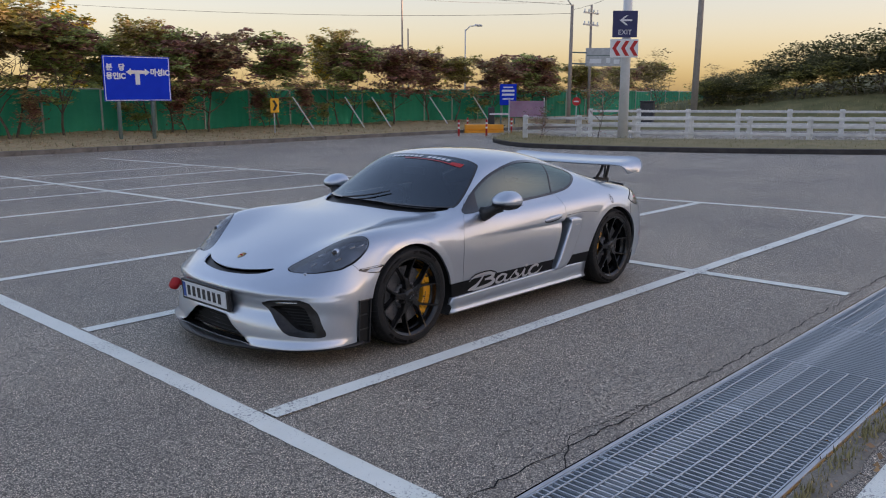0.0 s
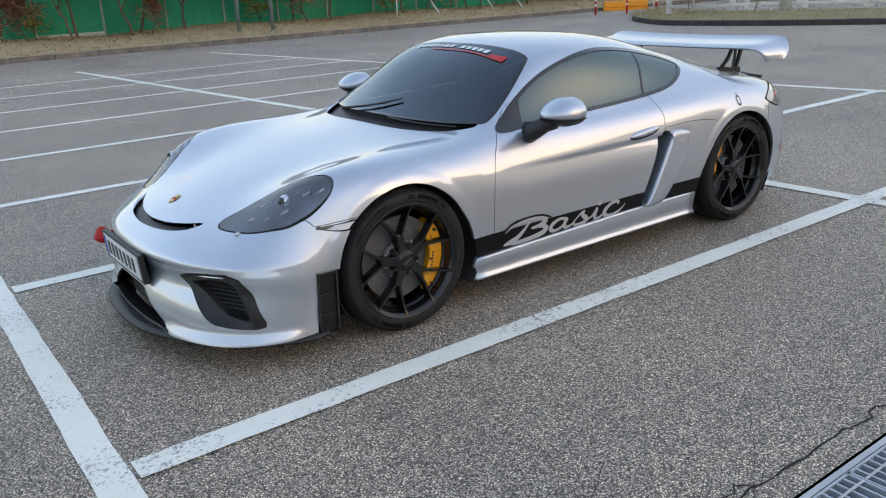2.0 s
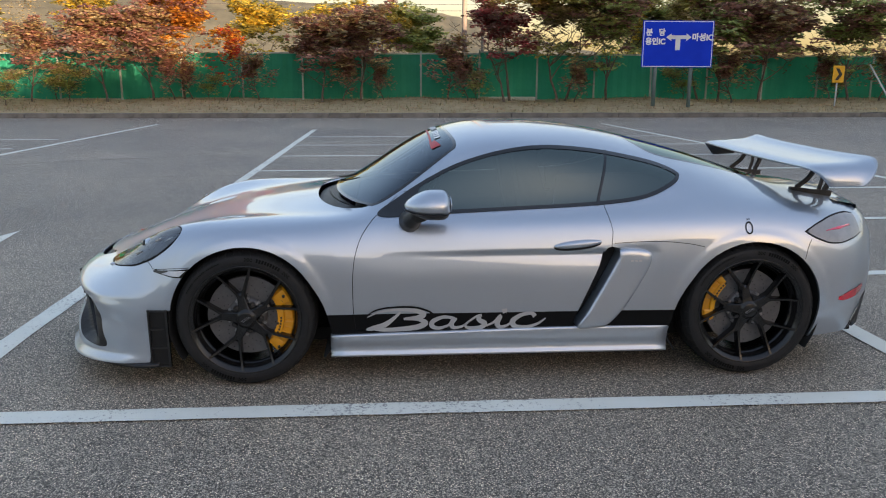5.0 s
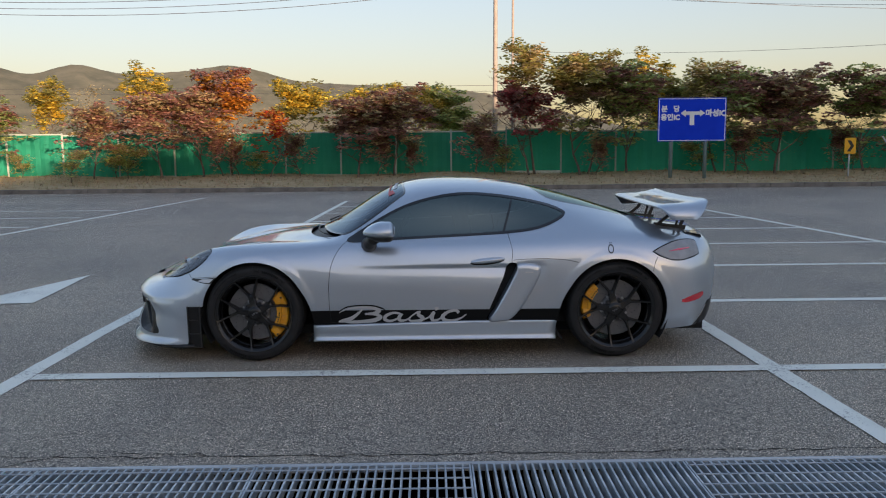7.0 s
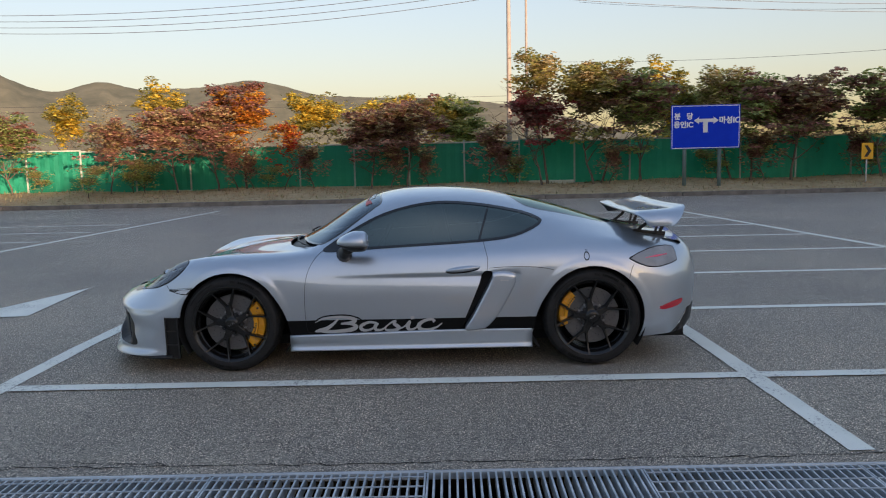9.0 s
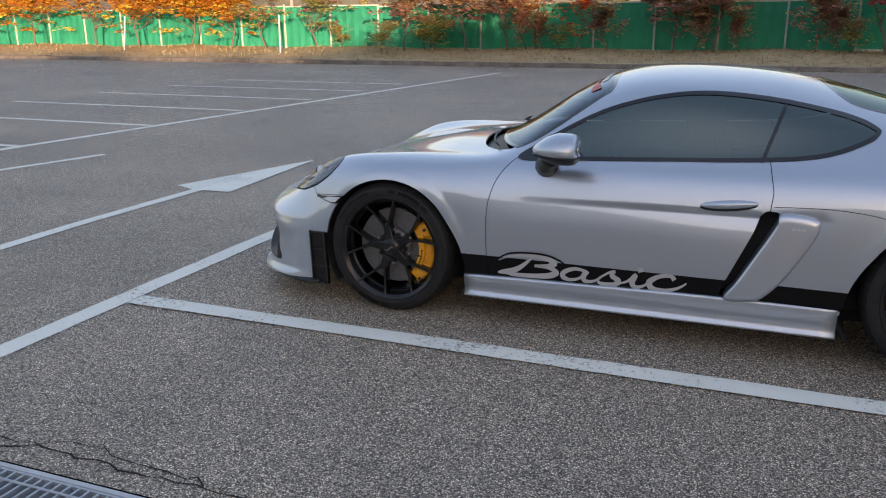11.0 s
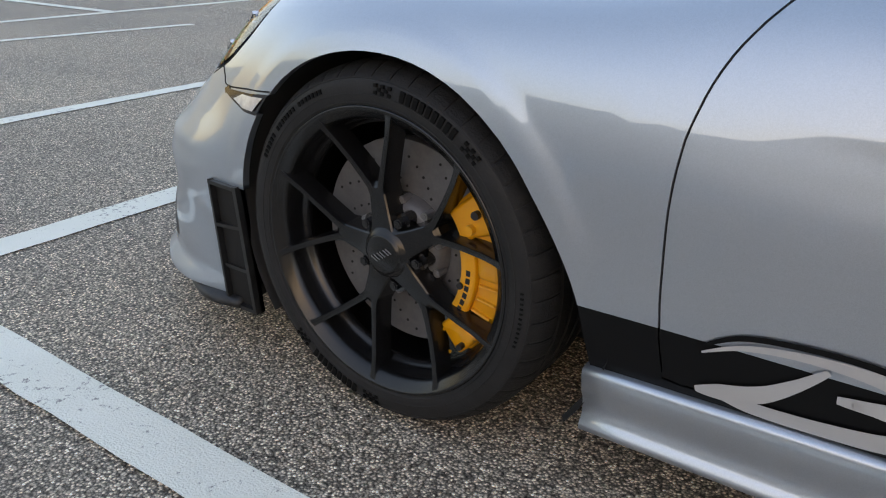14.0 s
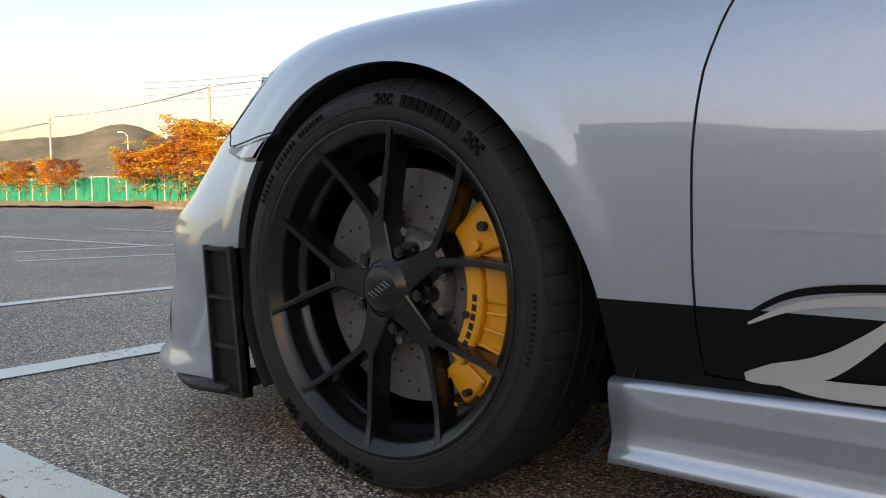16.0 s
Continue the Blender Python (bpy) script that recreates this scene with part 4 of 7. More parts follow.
pole_with_arms("utility_pole", 4.9, 40, 13.5, .05, "tall brown concrete utility pole behind the fence", arms=0, r=.15)
pole_with_arms("utility_pole", 5.93, 40.5, 11.8, .03, "thin utility pole behind the fence", arms=0, r=.09)
pole_with_arms("utility_pole", -26.9, 40, 10.6, -.1, "concrete utility pole with cross arms behind the fence", arms=2, r=.20)
pole_with_arms("utility_pole", -26.1, 41, 6.4, -.1, "short steel pole behind the fence", arms=0, r=.12)
pole_with_arms("street_lamp", -35, 37, 6.3, .0, "street lamp with a bent arm behind the fence", lamp=-1, r=.07, material=POLE)
pole_with_arms("utility_pole", 41.1, 17.6, 11.0, .35, "leaning concrete utility pole by the bank", r=.2, arms=0)
pole_with_arms("street_lamp", 38.5, 24.5, 7.2, .1, "street lamp on a concrete pole near the gate", lamp=-1, r=.13)
pole_with_arms("utility_pole", 46, 28, 8.0, .0, "utility pole near the gate", r=.11)
pole_with_arms("street_lamp", 39.6, 34, 6.3, .0, "street lamp beyond the fence", lamp=1, r=.06, material=POLE)
pole_with_arms("utility_pole", 43.2, 44, 10.5, .0, "thin steel pole beyond the fence", r=.09, arms=0)
pole_with_arms("utility_pole", 41.9, 42, 6.9, .0, "thin steel pole beyond the fence", r=.08, arms=0)
pole_with_arms("utility_pole", -123.2, 58, 13.0, .0, "utility pole with cross arms far beyond the trees", r=.22)
pole_with_arms("utility_pole", -99.8, 70, 16.6, .0, "utility pole with cross arms far beyond the trees", r=.24)
pole_with_arms("street_lamp", -70.7, 40, 6.4, .0, "street lamp by the far trees", lamp=-1, r=.08, material=POLE)


def wire(a, c, sag, r=.012):
    b = bmesh.new()
    a, c = Vector(a), Vector(c)
    pts = [a.lerp(c, t) + Vector((0, 0, -sag * 4 * t * (1 - t))) for t in np.linspace(0, 1, 25)]
    tube(b, pts, r, 4, False)
    tagged(link("overhead_wire", b, WIRE), "thin black overhead cable against the sky", "cable", "overhead cables")


for k, (zl, zr) in enumerate(((11.6, 11.2), (11.1, 10.8), (10.5, 10.4), (10.0, 10.0))):
    wire((-70, 41 + k * .4, zl - .6), (-26.9 + (k - 1.5) * .5, 40, 9.7 - .33 * k), .5, .018)
    wire((-26.9 + (k - 1.5) * .5, 40, 9.7 - .33 * k), (4.9, 40, zr), .75, .018)
    wire((4.9, 40, zr), (70, 46 + k * .4, zl + 1.2), 1.6, .016)
wire((-60, 60, 6.0), (60, 60, 6.4), .4, .02)
wire((-60, 60, 5.6), (60, 60, 5.9), .4, .02)
wire((41.6, 22, 8.2), (38.6, 24.5, 6.6), .2)
wire((38.6, 24.5, 6.4), (8, 60, 8.5), .8)
wire((41.6, 22, 8.4), (70, 8, 12), .5)
wire((38.6, 24.5, 6.9), (12, 60, 13), .8)
for k in range(3):
    wire((-124.0 + .8 * k, 58, 12.3), (-100.6 + .8 * k, 70, 15.9), .7, .03)
    wire((-100.6 + .8 * k, 70, 15.9), (-60 + .8 * k, 74, 17.5), .4, .03)
    wire((-124.0 + .8 * k, 58, 11.5), (-190, 50, 10.5 - k), .7, .03)


def gate_clutter():
    def post(x, y):
        s = thing("traffic_post", "red and white flexible traffic post by the gate", "traffic post", "traffic posts by the gate", (x, y, ground_z(y)))
        b = bmesh.new()
        tube(b, [(0, 0, 0), (0, 0, .75)], .045, 10)
        part("post", b, RED, s, "", True)
        for z in (.35, .55):
            b = bmesh.new()
            tube(b, [(0, 0, z), (0, 0, z + .08)], .048, 10)
            part("band", b, WHITE, s, "", True)
    for x, y in ((24.5, 20.9), (25.3, 19.9), (28.4, 20.9), (28.5, 23.9)):
        post(x, y)
    b = bmesh.new()
    box(b, -1.0, 1.0, -.25, .25, 0, .12)
    box(b, -1.0, 1.0, -.14, .14, .12, .42, .05)
    o = link("barrier_block", b, ORANGE)
    o.matrix_world = pose(28.3, 22.6, -.3, 0, 0, -40)
    tagged(o, "low orange plastic barrier block on the road", "barrier")
    s = thing("notice_board", "blue notice board with white lines on posts", "sign", "", (33.7, 25.4, -.3), -48)
    b = bmesh.new()
    box(b, -.48, .48, -.03, .03, 1.30, 2.5, .01)
    part("board", b, BLUE, s)
    for i, w in enumerate((.35, .45, .45, .4)):
        b = bmesh.new()
        box(b, -w * .8, w * .8, -.036, -.03, 2.28 - i * .22, 2.35 - i * .22 + (.05 if i in (1, 2) else 0))
        part("text_bar", b, WHITE, s)
    for x in (-.4, .4):
        b = bmesh.new()
        tube(b, [(x, .05, 0), (x, .05, 2.45)], .04, 8)
        part("post", b, SIGN_POST, s)
    s = thing("banner", "pink printed banner stretched between two poles", "banner", "", (29.6, 20.9, -.25), -48)
    b = bmesh.new()
    rows = [[b.verts.new((-.85 + 1.7 * i / 12, .03 * math.sin(i), z)) for z in (.75, 1.55)] for i in range(13)]
    for r0, r1 in zip(rows, rows[1:]):
        b.faces.new((r0[0], r1[0], r1[1], r0[1]))
    bmesh.ops.solidify(b, geom=b.faces[:], thickness=.004)
    part("cloth", b, PINK, s, "", True)
    for x in (-.88, .88):
        b = bmesh.new()
        tube(b, [(x, .04, 0), (x, .04, 1.7)], .03, 8)
        part("post", b, POLE, s)
    s = thing("no_entry_sign", "round red no-entry sign on a thin post", "road sign", "", (37.7, 23.4, -.2), -50)
    b = bmesh.new()
    revolve(b, [(.001, 0), (.25, 0), (.25, .03)], 24, Matrix.Translation((0, -.04, 1.40)))
    part("disc", b, RED, s)
    b = bmesh.new()
    box(b, -.17, .17, -.05, -.045, 1.36, 1.44)
    part("bar", b, WHITE, s)
    b = bmesh.new()
    tube(b, [(0, 0, 0), (0, 0, 1.8)], .03, 8)
    part("post", b, POLE, s)
    s = thing("overhead_board", "grey road board carried on arms from a lamp pole", "road sign", "", (40.3, 23.2, -.3), -57)
    b = bmesh.new()
    box(b, -1.15, 1.15, -.04, .04, 3.6, 4.7, .01)
    board = part("board", b, GALV, s)
    for k, (x0, x1, z0, z1) in enumerate(((-1.05, 1.05, 4.22, 4.27), (-.9, -.2, 3.78, 4.05), (.1, .35, 3.80, 4.10), (.55, .9, 3.75, 4.0))):
        b = bmesh.new()
        box(b, x0, x1, -.05, -.042, z0, z1)
        part("board_mark", b, SIGN_POST if k == 0 else WHITE, board)
    for z in (3.75, 4.42):
        b = bmesh.new()
        tube(b, [(-2.07, -.80, z), (-1.0, .08, z), (1.1, .08, z)], .045, 8)
        part("support_arm", b, SIGN_POST, s, "", True)
    s = thing("gate_barrier", "dark barrier gate box with a white lifting arm", "gate", "", (29.7, 23.3, -.3), -48)
    b = bmesh.new()
    box(b, -.17, .17, -.17, .17, 0, 1.25, .03)
    part("gate_box", b, BLACK_BIN, s)
    b = bmesh.new()
    box(b, -.1, 2.4, -.24, -.18, .86, .95, .01)
    part("gate_arm", b, WHITE, s)
    s = thing("wheelie_bin", "dark wheeled bin beyond the rail", "bin", "", (31.2, 15.0, .25), 20)
    b = bmesh.new()
    box(b, -.3, .3, -.3, .3, .05, 1.0, .04)
    part("body", b, BLACK_BIN, s)
    b = bmesh.new()
    box(b, -.32, .32, -.34, .32, 1.0, 1.08, .02)
    part("lid", b, BLACK_BIN, s)


BLACK_BIN = mat("bin_plastic", (.03, .03, .035), .5, color2=(.045, .045, .05), scale=5)
gate_clutter()


def hills():
    """Far wooded hills on the horizon."""
    D, per = 1500.0, 1500.0 / 1441.0
    v, f = [], []
    n = 420
    peaks = [(-60.0, 2.7, 37), (-65.0, 3.0, 12), (-48, 6, 12), (-30.2, 3.2, 46), (-23.0, 2.0, 25), (-13.5, 3.5, 29), (-19, 2.6, 12)]
    for i in range(n + 1):
        az = -95 + 150 * i / n                     # degrees from +y, positive to the east
        h = 78 + 22 / (1 + math.exp(-(az + 36) / 3)) - 98 / (1 + math.exp(-(az - 9) / 3.4))
        h += sum(p * math.exp(-((az - c) / w) ** 2) for c, w, p in peaks)
        h += 1.5 * noise.noise(Vector((az * .5, 3, 0))) + 1.4 * noise.noise(Vector((az * 1.9, 3, 2))) + 1.2 * noise.noise(Vector((az * 7, 3, 3)))
        for d, s in ((D * .80, 0), (D * .88, .45 + .05 * noise.noise(Vector((az * .8, 9, 0)))), (D * .95, .8 + .06 * noise.noise(Vector((az * 1.3, 7, 0)))), (D, 1)):
            v.append((d * math.sin(radians(az)), d * math.cos(radians(az)), -5 + (h * per + 5) * s))
    for i in range(n):
        for k in range(3):
            a = i * 4 + k
            f.append((a, a + 4, a + 5, a + 1))
    setting(raw("backdrop_hills", v, f, mat("hazy_woods", (.085, .092, .065), .95, color2=(.17, .165, .115), scale=.02, bump=.6, bump_scale=.05), smooth=True), "hazy wooded hills on the horizon", "hills")


hills()

# ---- the sports car ----
from mathutils.bvhtree import BVHTree


def silver_mat():
    """Metallic silver: a soft flake layer under a clear coat."""
    m = mat("metallic_silver_paint", (0.64, 0.645, 0.655), 0.42, 0.90, coat=1.0)
    nt = m.node_tree
    b = nt.nodes["Principled BSDF"]
    b.inputs["Coat IOR"].default_value, b.inputs["Coat Roughness"].default_value = 2.15, 0.015
    tc = nt.nodes.new("ShaderNodeTexCoord")
    v = nt.nodes.new("ShaderNodeTexVoronoi")
    v.inputs["Scale"].default_value = 900
    nt.links.new(tc.outputs["Object"], v.inputs["Vector"])
    mix = nt.nodes.new("ShaderNodeMix")
    mix.data_type = "RGBA"
    mix.inputs["A"].default_value, mix.inputs["B"].default_value = (0.46, 0.515, 0.585, 1), (0.535, 0.595, 0.67, 1)
    nt.links.new(v.outputs["Color"], mix.inputs["Factor"])
    nt.links.new(mix.outputs["Result"], b.inputs["Base Color"])
    return m


SILVER = silver_mat()
BLACK_PLASTIC = mat("satin_black_plastic", (0.009, 0.009, 0.0095), 0.45, color2=(0.022, 0.022, 0.0225), scale=30, bump=0.05, bump_scale=400)
GLOSS_BLACK = mat("gloss_black_trim", (0.008, 0.008, 0.009), 0.12, coat=0.6)
VINYL = mat("black_vinyl", (0.003, 0.003, 0.0035), 0.42, spec=0.2)
DECAL = mat("silver_vinyl", (0.60, 0.60, 0.61), 0.38, 0.55)
CAVITY = mat("dark_cavity", (0.006, 0.006, 0.006), 0.8)
TYRE = mat("tyre_rubber", (0.014, 0.014, 0.0145), 0.52, color2=(0.020, 0.020, 0.021), scale=20, bump=0.12, bump_scale=250, spec=0.28)
TYRE_PRINT = mat("tyre_lettering", (0.003, 0.003, 0.003), 0.7, spec=0.15)
TREAD = mat("tread_rubber", (0.012, 0.012, 0.0125), 0.66, color2=(0.020, 0.0195, 0.019), scale=35, bump=0.2, bump_scale=300, spec=0.22)
RIM = mat("satin_black_rim", (0.005, 0.005, 0.0055), 0.25, 0.0, color2=(0.007, 0.007, 0.0075), scale=12, spec=0.55)
DISC = mat("brake_disc", (0.15, 0.15, 0.155), 0.42, 0.3, (0.12, 0.12, 0.125), scale=60, bump=0.1, bump_scale=500)
ALLOY = mat("bare_alloy", (0.35, 0.35, 0.36), 0.4, 0.9)
CALIPER = mat("yellow_caliper", (0.80, 0.36, 0.002), 0.30, color2=(0.74, 0.32, 0.002), scale=15, coat=0.5)
TINT = thin_glass("tinted_side_glass", (0.12, 0.145, 0.14), 2.4, (0.76, 0.92, 0.87))
SCREEN = thin_glass("tinted_screen_glass", (0.20, 0.22, 0.225), 1.95, (0.78, 0.90, 1.0))
CLEAR = thin_glass("clear_lens", (0.82, 0.88, 0.97), 2.5)
LAMP_DARK = mat("lamp_housing", (0.03, 0.04, 0.065), 0.22, 0.5, color2=(0.12, 0.15, 0.21), scale=10)
MARKER = mat("marker_lens", (0.62, 0.64, 0.66), 0.15, color2=(0.45, 0.47, 0.5), scale=60, coat=1.0)
CHROME = mat("chrome", (0.75, 0.76, 0.78), 0.12, 1.0)
TAIL_RED = mat("tail_lamp_red", (0.55, 0.012, 0.03), 0.2, coat=1.0)
TAIL_PINK = mat("tail_light_bar", (0.85, 0.10, 0.17), 0.25, coat=1.0)
TAIL_SMOKE = mat("smoked_lamp", (0.24, 0.235, 0.24), 0.08, color2=(0.36, 0.355, 0.36), scale=5, coat=1.0)
LEATHER = mat("black_seat_fabric", (0.018, 0.018, 0.019), 0.7, color2=(0.028, 0.028, 0.03), scale=30, bump=0.2, bump_scale=150)
PLATE = mat("plate_film", (0.72, 0.74, 0.75), 0.4, color2=(0.68, 0.70, 0.71), scale=8)
PLATE_BLUE = mat("plate_blue_band", (0.02, 0.08, 0.35), 0.4)
TOW_RED = mat("red_strap", (0.50, 0.012, 0.015), 0.55, color2=(0.42, 0.01, 0.01), scale=25)
GOLD = mat("gold_badge", (0.55, 0.36, 0.12), 0.3, 0.8)

CAGE, HULL = [], []


def section(*pts):
    """One rib of the body, from the sill edge up to the centre line: (x, half width, height)."""
    CAGE.append([Vector(p) for p in pts])


section((-.47, .858, .125), (-.57, .852, .125), (-.675, .818, .125), (-.757, .766, .125), (-.828, .694, .125), (-.887, .592, .125), (-.93, .478, .125), (-.963, .342, .125), (-.983, .18, .125), (-.988, 0, .125))
section((-.45, .855, .20), (-.555, .855, .24), (-.665, .82, .25), (-.75, .77, .255), (-.82, .69, .26), (-.88, .59, .265), (-.925, .475, .27), (-.96, .34, .27), (-.985, .18, .27), (-.99, 0, .27))
section((-.435, .862, .25), (-.528, .860, .30), (-.635, .830, .325), (-.72, .778, .335), (-.79, .695, .34), (-.848, .59, .345), (-.893, .47, .35), (-.928, .335, .352), (-.950, .18, .355), (-.955, 0, .355))
section((-.42, .866, .285), (-.51, .868, .345), (-.612, .842, .385), (-.708, .795, .41), (-.788, .715, .42), (-.855, .61, .425), (-.91, .485, .43), (-.95, .34, .432), (-.975, .18, .435), (-.98, 0, .435))
section((-.38, .875, .34), (-.46, .87, .42), (-.55, .845, .455), (-.64, .79, .475), (-.72, .71, .49), (-.79, .61, .495), (-.85, .48, .50), (-.895, .34, .505), (-.92, .18, .505), (-.925, 0, .505))
section((-.33, .88, .38), (-.38, .872, .48), (-.44, .845, .535), (-.50, .802, .588), (-.555, .738, .606), (-.61, .64, .604), (-.655, .515, .593), (-.69, .365, .590), (-.715, .19, .594), (-.725, 0, .596))
section((-.25, .88, .38), (-.28, .885, .50), (-.30, .87, .59), (-.32, .838, .682), (-.355, .772, .740), (-.395, .68, .748), (-.42, .555, .718), (-.442, .385, .688), (-.46, .20, .687), (-.47, 0, .688))
section((-.1, .885, .3), (-.1, .897, .45), (-.1, .895, .60), (-.1, .873, .722), (-.1, .805, .780), (-.1, .705, .796), (-.12, .575, .780), (-.14, .42, .766), (-.15, .21, .764), (-.15, 0, .766))
section((.15, .875, .2), (.15, .89, .38), (.15, .892, .56), (.15, .872, .70), (.15, .81, .775), (.15, .70, .801), (.14, .575, .798), (.13, .42, .799), (.12, .22, .806), (.11, 0, .810))
section((.42, .83, .14), (.42, .865, .28), (.42, .88, .48), (.42, .875, .65), (.42, .82, .764), (.45, .735, .808), (.46, .62, .820), (.43, .46, .837), (.40, .24, .853), (.39, 0, .860))
section((.7, .82, .13), (.7, .86, .26), (.7, .876, .46), (.7, .874, .60), (.7, .825, .765), (.69, .752, .832), (.70, .68, .90), (.69, .54, .955), (.67, .28, 1.0), (.66, 0, 1.012))
section((1.0, .82, .13), (1.0, .86, .26), (1.0, .876, .46), (1.0, .876, .60), (1.0, .83, .765), (1.0, .755, .84), (1.0, .685, .98), (1.0, .585, 1.105), (.98, .34, 1.165), (.97, 0, 1.18))
section((1.35, .82, .13), (1.35, .862, .26), (1.35, .878, .46), (1.35, .879, .605), (1.35, .835, .77), (1.35, .757, .85), (1.35, .69, 1.03), (1.35, .595, 1.15), (1.35, .36, 1.205), (1.35, 0, 1.222))
section((1.75, .82, .13), (1.75, .865, .26), (1.75, .883, .46), (1.75, .885, .61), (1.75, .845, .78), (1.75, .755, .865), (1.75, .68, 1.01), (1.75, .57, 1.11), (1.75, .35, 1.178), (1.75, 0, 1.195))
section((2.1, .83, .15), (2.1, .875, .28), (2.1, .89, .47), (2.1, .893, .655), (2.1, .86, .79), (2.1, .765, .88), (2.1, .645, .985), (2.1, .52, 1.05), (2.1, .31, 1.105), (2.1, 0, 1.122))
section((2.45, .85, .17), (2.45, .885, .30), (2.45, .90, .47), (2.45, .90, .64), (2.45, .872, .77), (2.45, .785, .862), (2.45, .63, .925), (2.45, .48, .97), (2.45, .28, 1.01), (2.45, 0, 1.025))
section((2.8, .85, .19), (2.8, .88, .32), (2.8, .893, .47), (2.8, .89, .625), (2.8, .855, .745), (2.8, .765, .832), (2.8, .61, .862), (2.8, .45, .885), (2.8, .26, .905), (2.8, 0, .915))
section((2.98, .82, .2), (3.0, .842, .33), (3.01, .84, .48), (3.02, .825, .61), (3.03, .775, .715), (3.05, .69, .79), (3.08, .54, .825), (3.10, .39, .845), (3.11, .2, .86), (3.11, 0, .865))
section((3.05, .775, .2), (3.09, .775, .33), (3.12, .757, .46), (3.15, .73, .58), (3.17, .675, .67), (3.20, .60, .735), (3.23, .48, .775), (3.25, .34, .79), (3.26, .18, .80), (3.26, 0, .80))
section((3.09, .73, .2), (3.15, .70, .3), (3.20, .67, .4), (3.23, .635, .47), (3.26, .58, .53), (3.28, .53, .57), (3.30, .42, .6), (3.31, .3, .6), (3.315, .15, .6), (3.32, 0, .6))
section((3.10, .75, .2), (3.15, .70, .22), (3.19, .64, .24), (3.22, .58, .25), (3.25, .51, .25), (3.27, .43, .25), (3.29, .34, .25), (3.30, .24, .25), (3.305, .12, .25), (3.31, 0, .25))


def spline_controls(p, blend):
    """Control points of a cubic B-spline that runs close to the points p (rows)."""
    n = len(p)
    a = np.zeros((n, n))
    for i in range(n):
        a[i, i] = 4 / 6
        if 0 < i < n - 1:
            a[i, i - 1] = a[i, i + 1] = 1 / 6
    a[0, 0] = a[-1, -1] = 1
    q = np.linalg.solve(a, p.reshape(n, -1)).reshape(p.shape)
    return p + blend * (q - p)


def spline_eval(c, u):
    """Points at the parameters u (0 to n - 1) along axis 0 of the controls c."""
    c = np.concatenate([[2 * c[0] - c[1]], c, [2 * c[-1] - c[-2]]])
    i = np.minimum(u.astype(int), len(c) - 4)
    f = (u - i).reshape(-1, *([1] * (c.ndim - 1)))
    return ((1 - f) ** 3 * c[i] + (3 * f ** 3 - 6 * f ** 2 + 4) * c[i + 1] + (-3 * f ** 3 + 3 * f ** 2 + 3 * f + 1) * c[i + 2] + f ** 3 * c[i + 3]) / 6


def body_grid(along=8, across=8):
    p = np.array([[tuple(v) for v in row] for row in CAGE])
    ext = np.concatenate([p, (p[:, -2:-1] * np.array([1, -1, 1]))], axis=1)    # mirrored rib beyond the centre line keeps it smooth there
    c = spline_controls(ext, 0.85)
    c = np.swapaxes(spline_controls(np.swapaxes(c, 0, 1), 0.85), 0, 1)
    u = np.linspace(0, len(p) - 1, (len(p) - 1) * along + 1)
    v = np.linspace(0, p.shape[1] - 1, (p.shape[1] - 1) * across + 1)
    g = spline_eval(c, u)
    g = np.swapaxes(spline_eval(np.swapaxes(g, 0, 1), v), 0, 1)
    g[:, -1, 1] = 0
    return g


def signed_distance(poly, q):
    """Distance of the points q to a closed line, negative inside."""
    a, b = poly, np.roll(poly, -1, axis=0)
    d = np.full(len(q), 1e9)
    inside = np.zeros(len(q), bool)
    for (ax, ay), (bx, by) in zip(a, b):
        ex, ey = bx - ax, by - ay
        t = np.clip(((q[:, 0] - ax) * ex + (q[:, 1] - ay) * ey) / (ex * ex + ey * ey + 1e-12), 0, 1)
        d = np.minimum(d, np.hypot(q[:, 0] - ax - t * ex, q[:, 1] - ay - t * ey))
        cross = (ay > q[:, 1]) != (by > q[:, 1])
        with np.errstate(divide="ignore", invalid="ignore"):
            inside ^= cross & (q[:, 0] < (bx - ax) * (q[:, 1] - ay) / (by - ay) + ax)
    return np.where(inside, -d, d)


VIEWS = {"side": (0, 2), "plan": (0, 1), "front": (1, 2)}


class Cut:
    """A closed line drawn on the body in one view, kept to a part of it."""
    def __init__(self, view, pts, keep, rounded=True):
        self.view, self.keep = VIEWS[view], keep
        self.poly = smooth_loop(pts) if rounded else np.array(pts, float)

    def value(self, co):
        f = signed_distance(self.poly, co[:, self.view])
        return np.where(self.keep(co), f, 1.0)


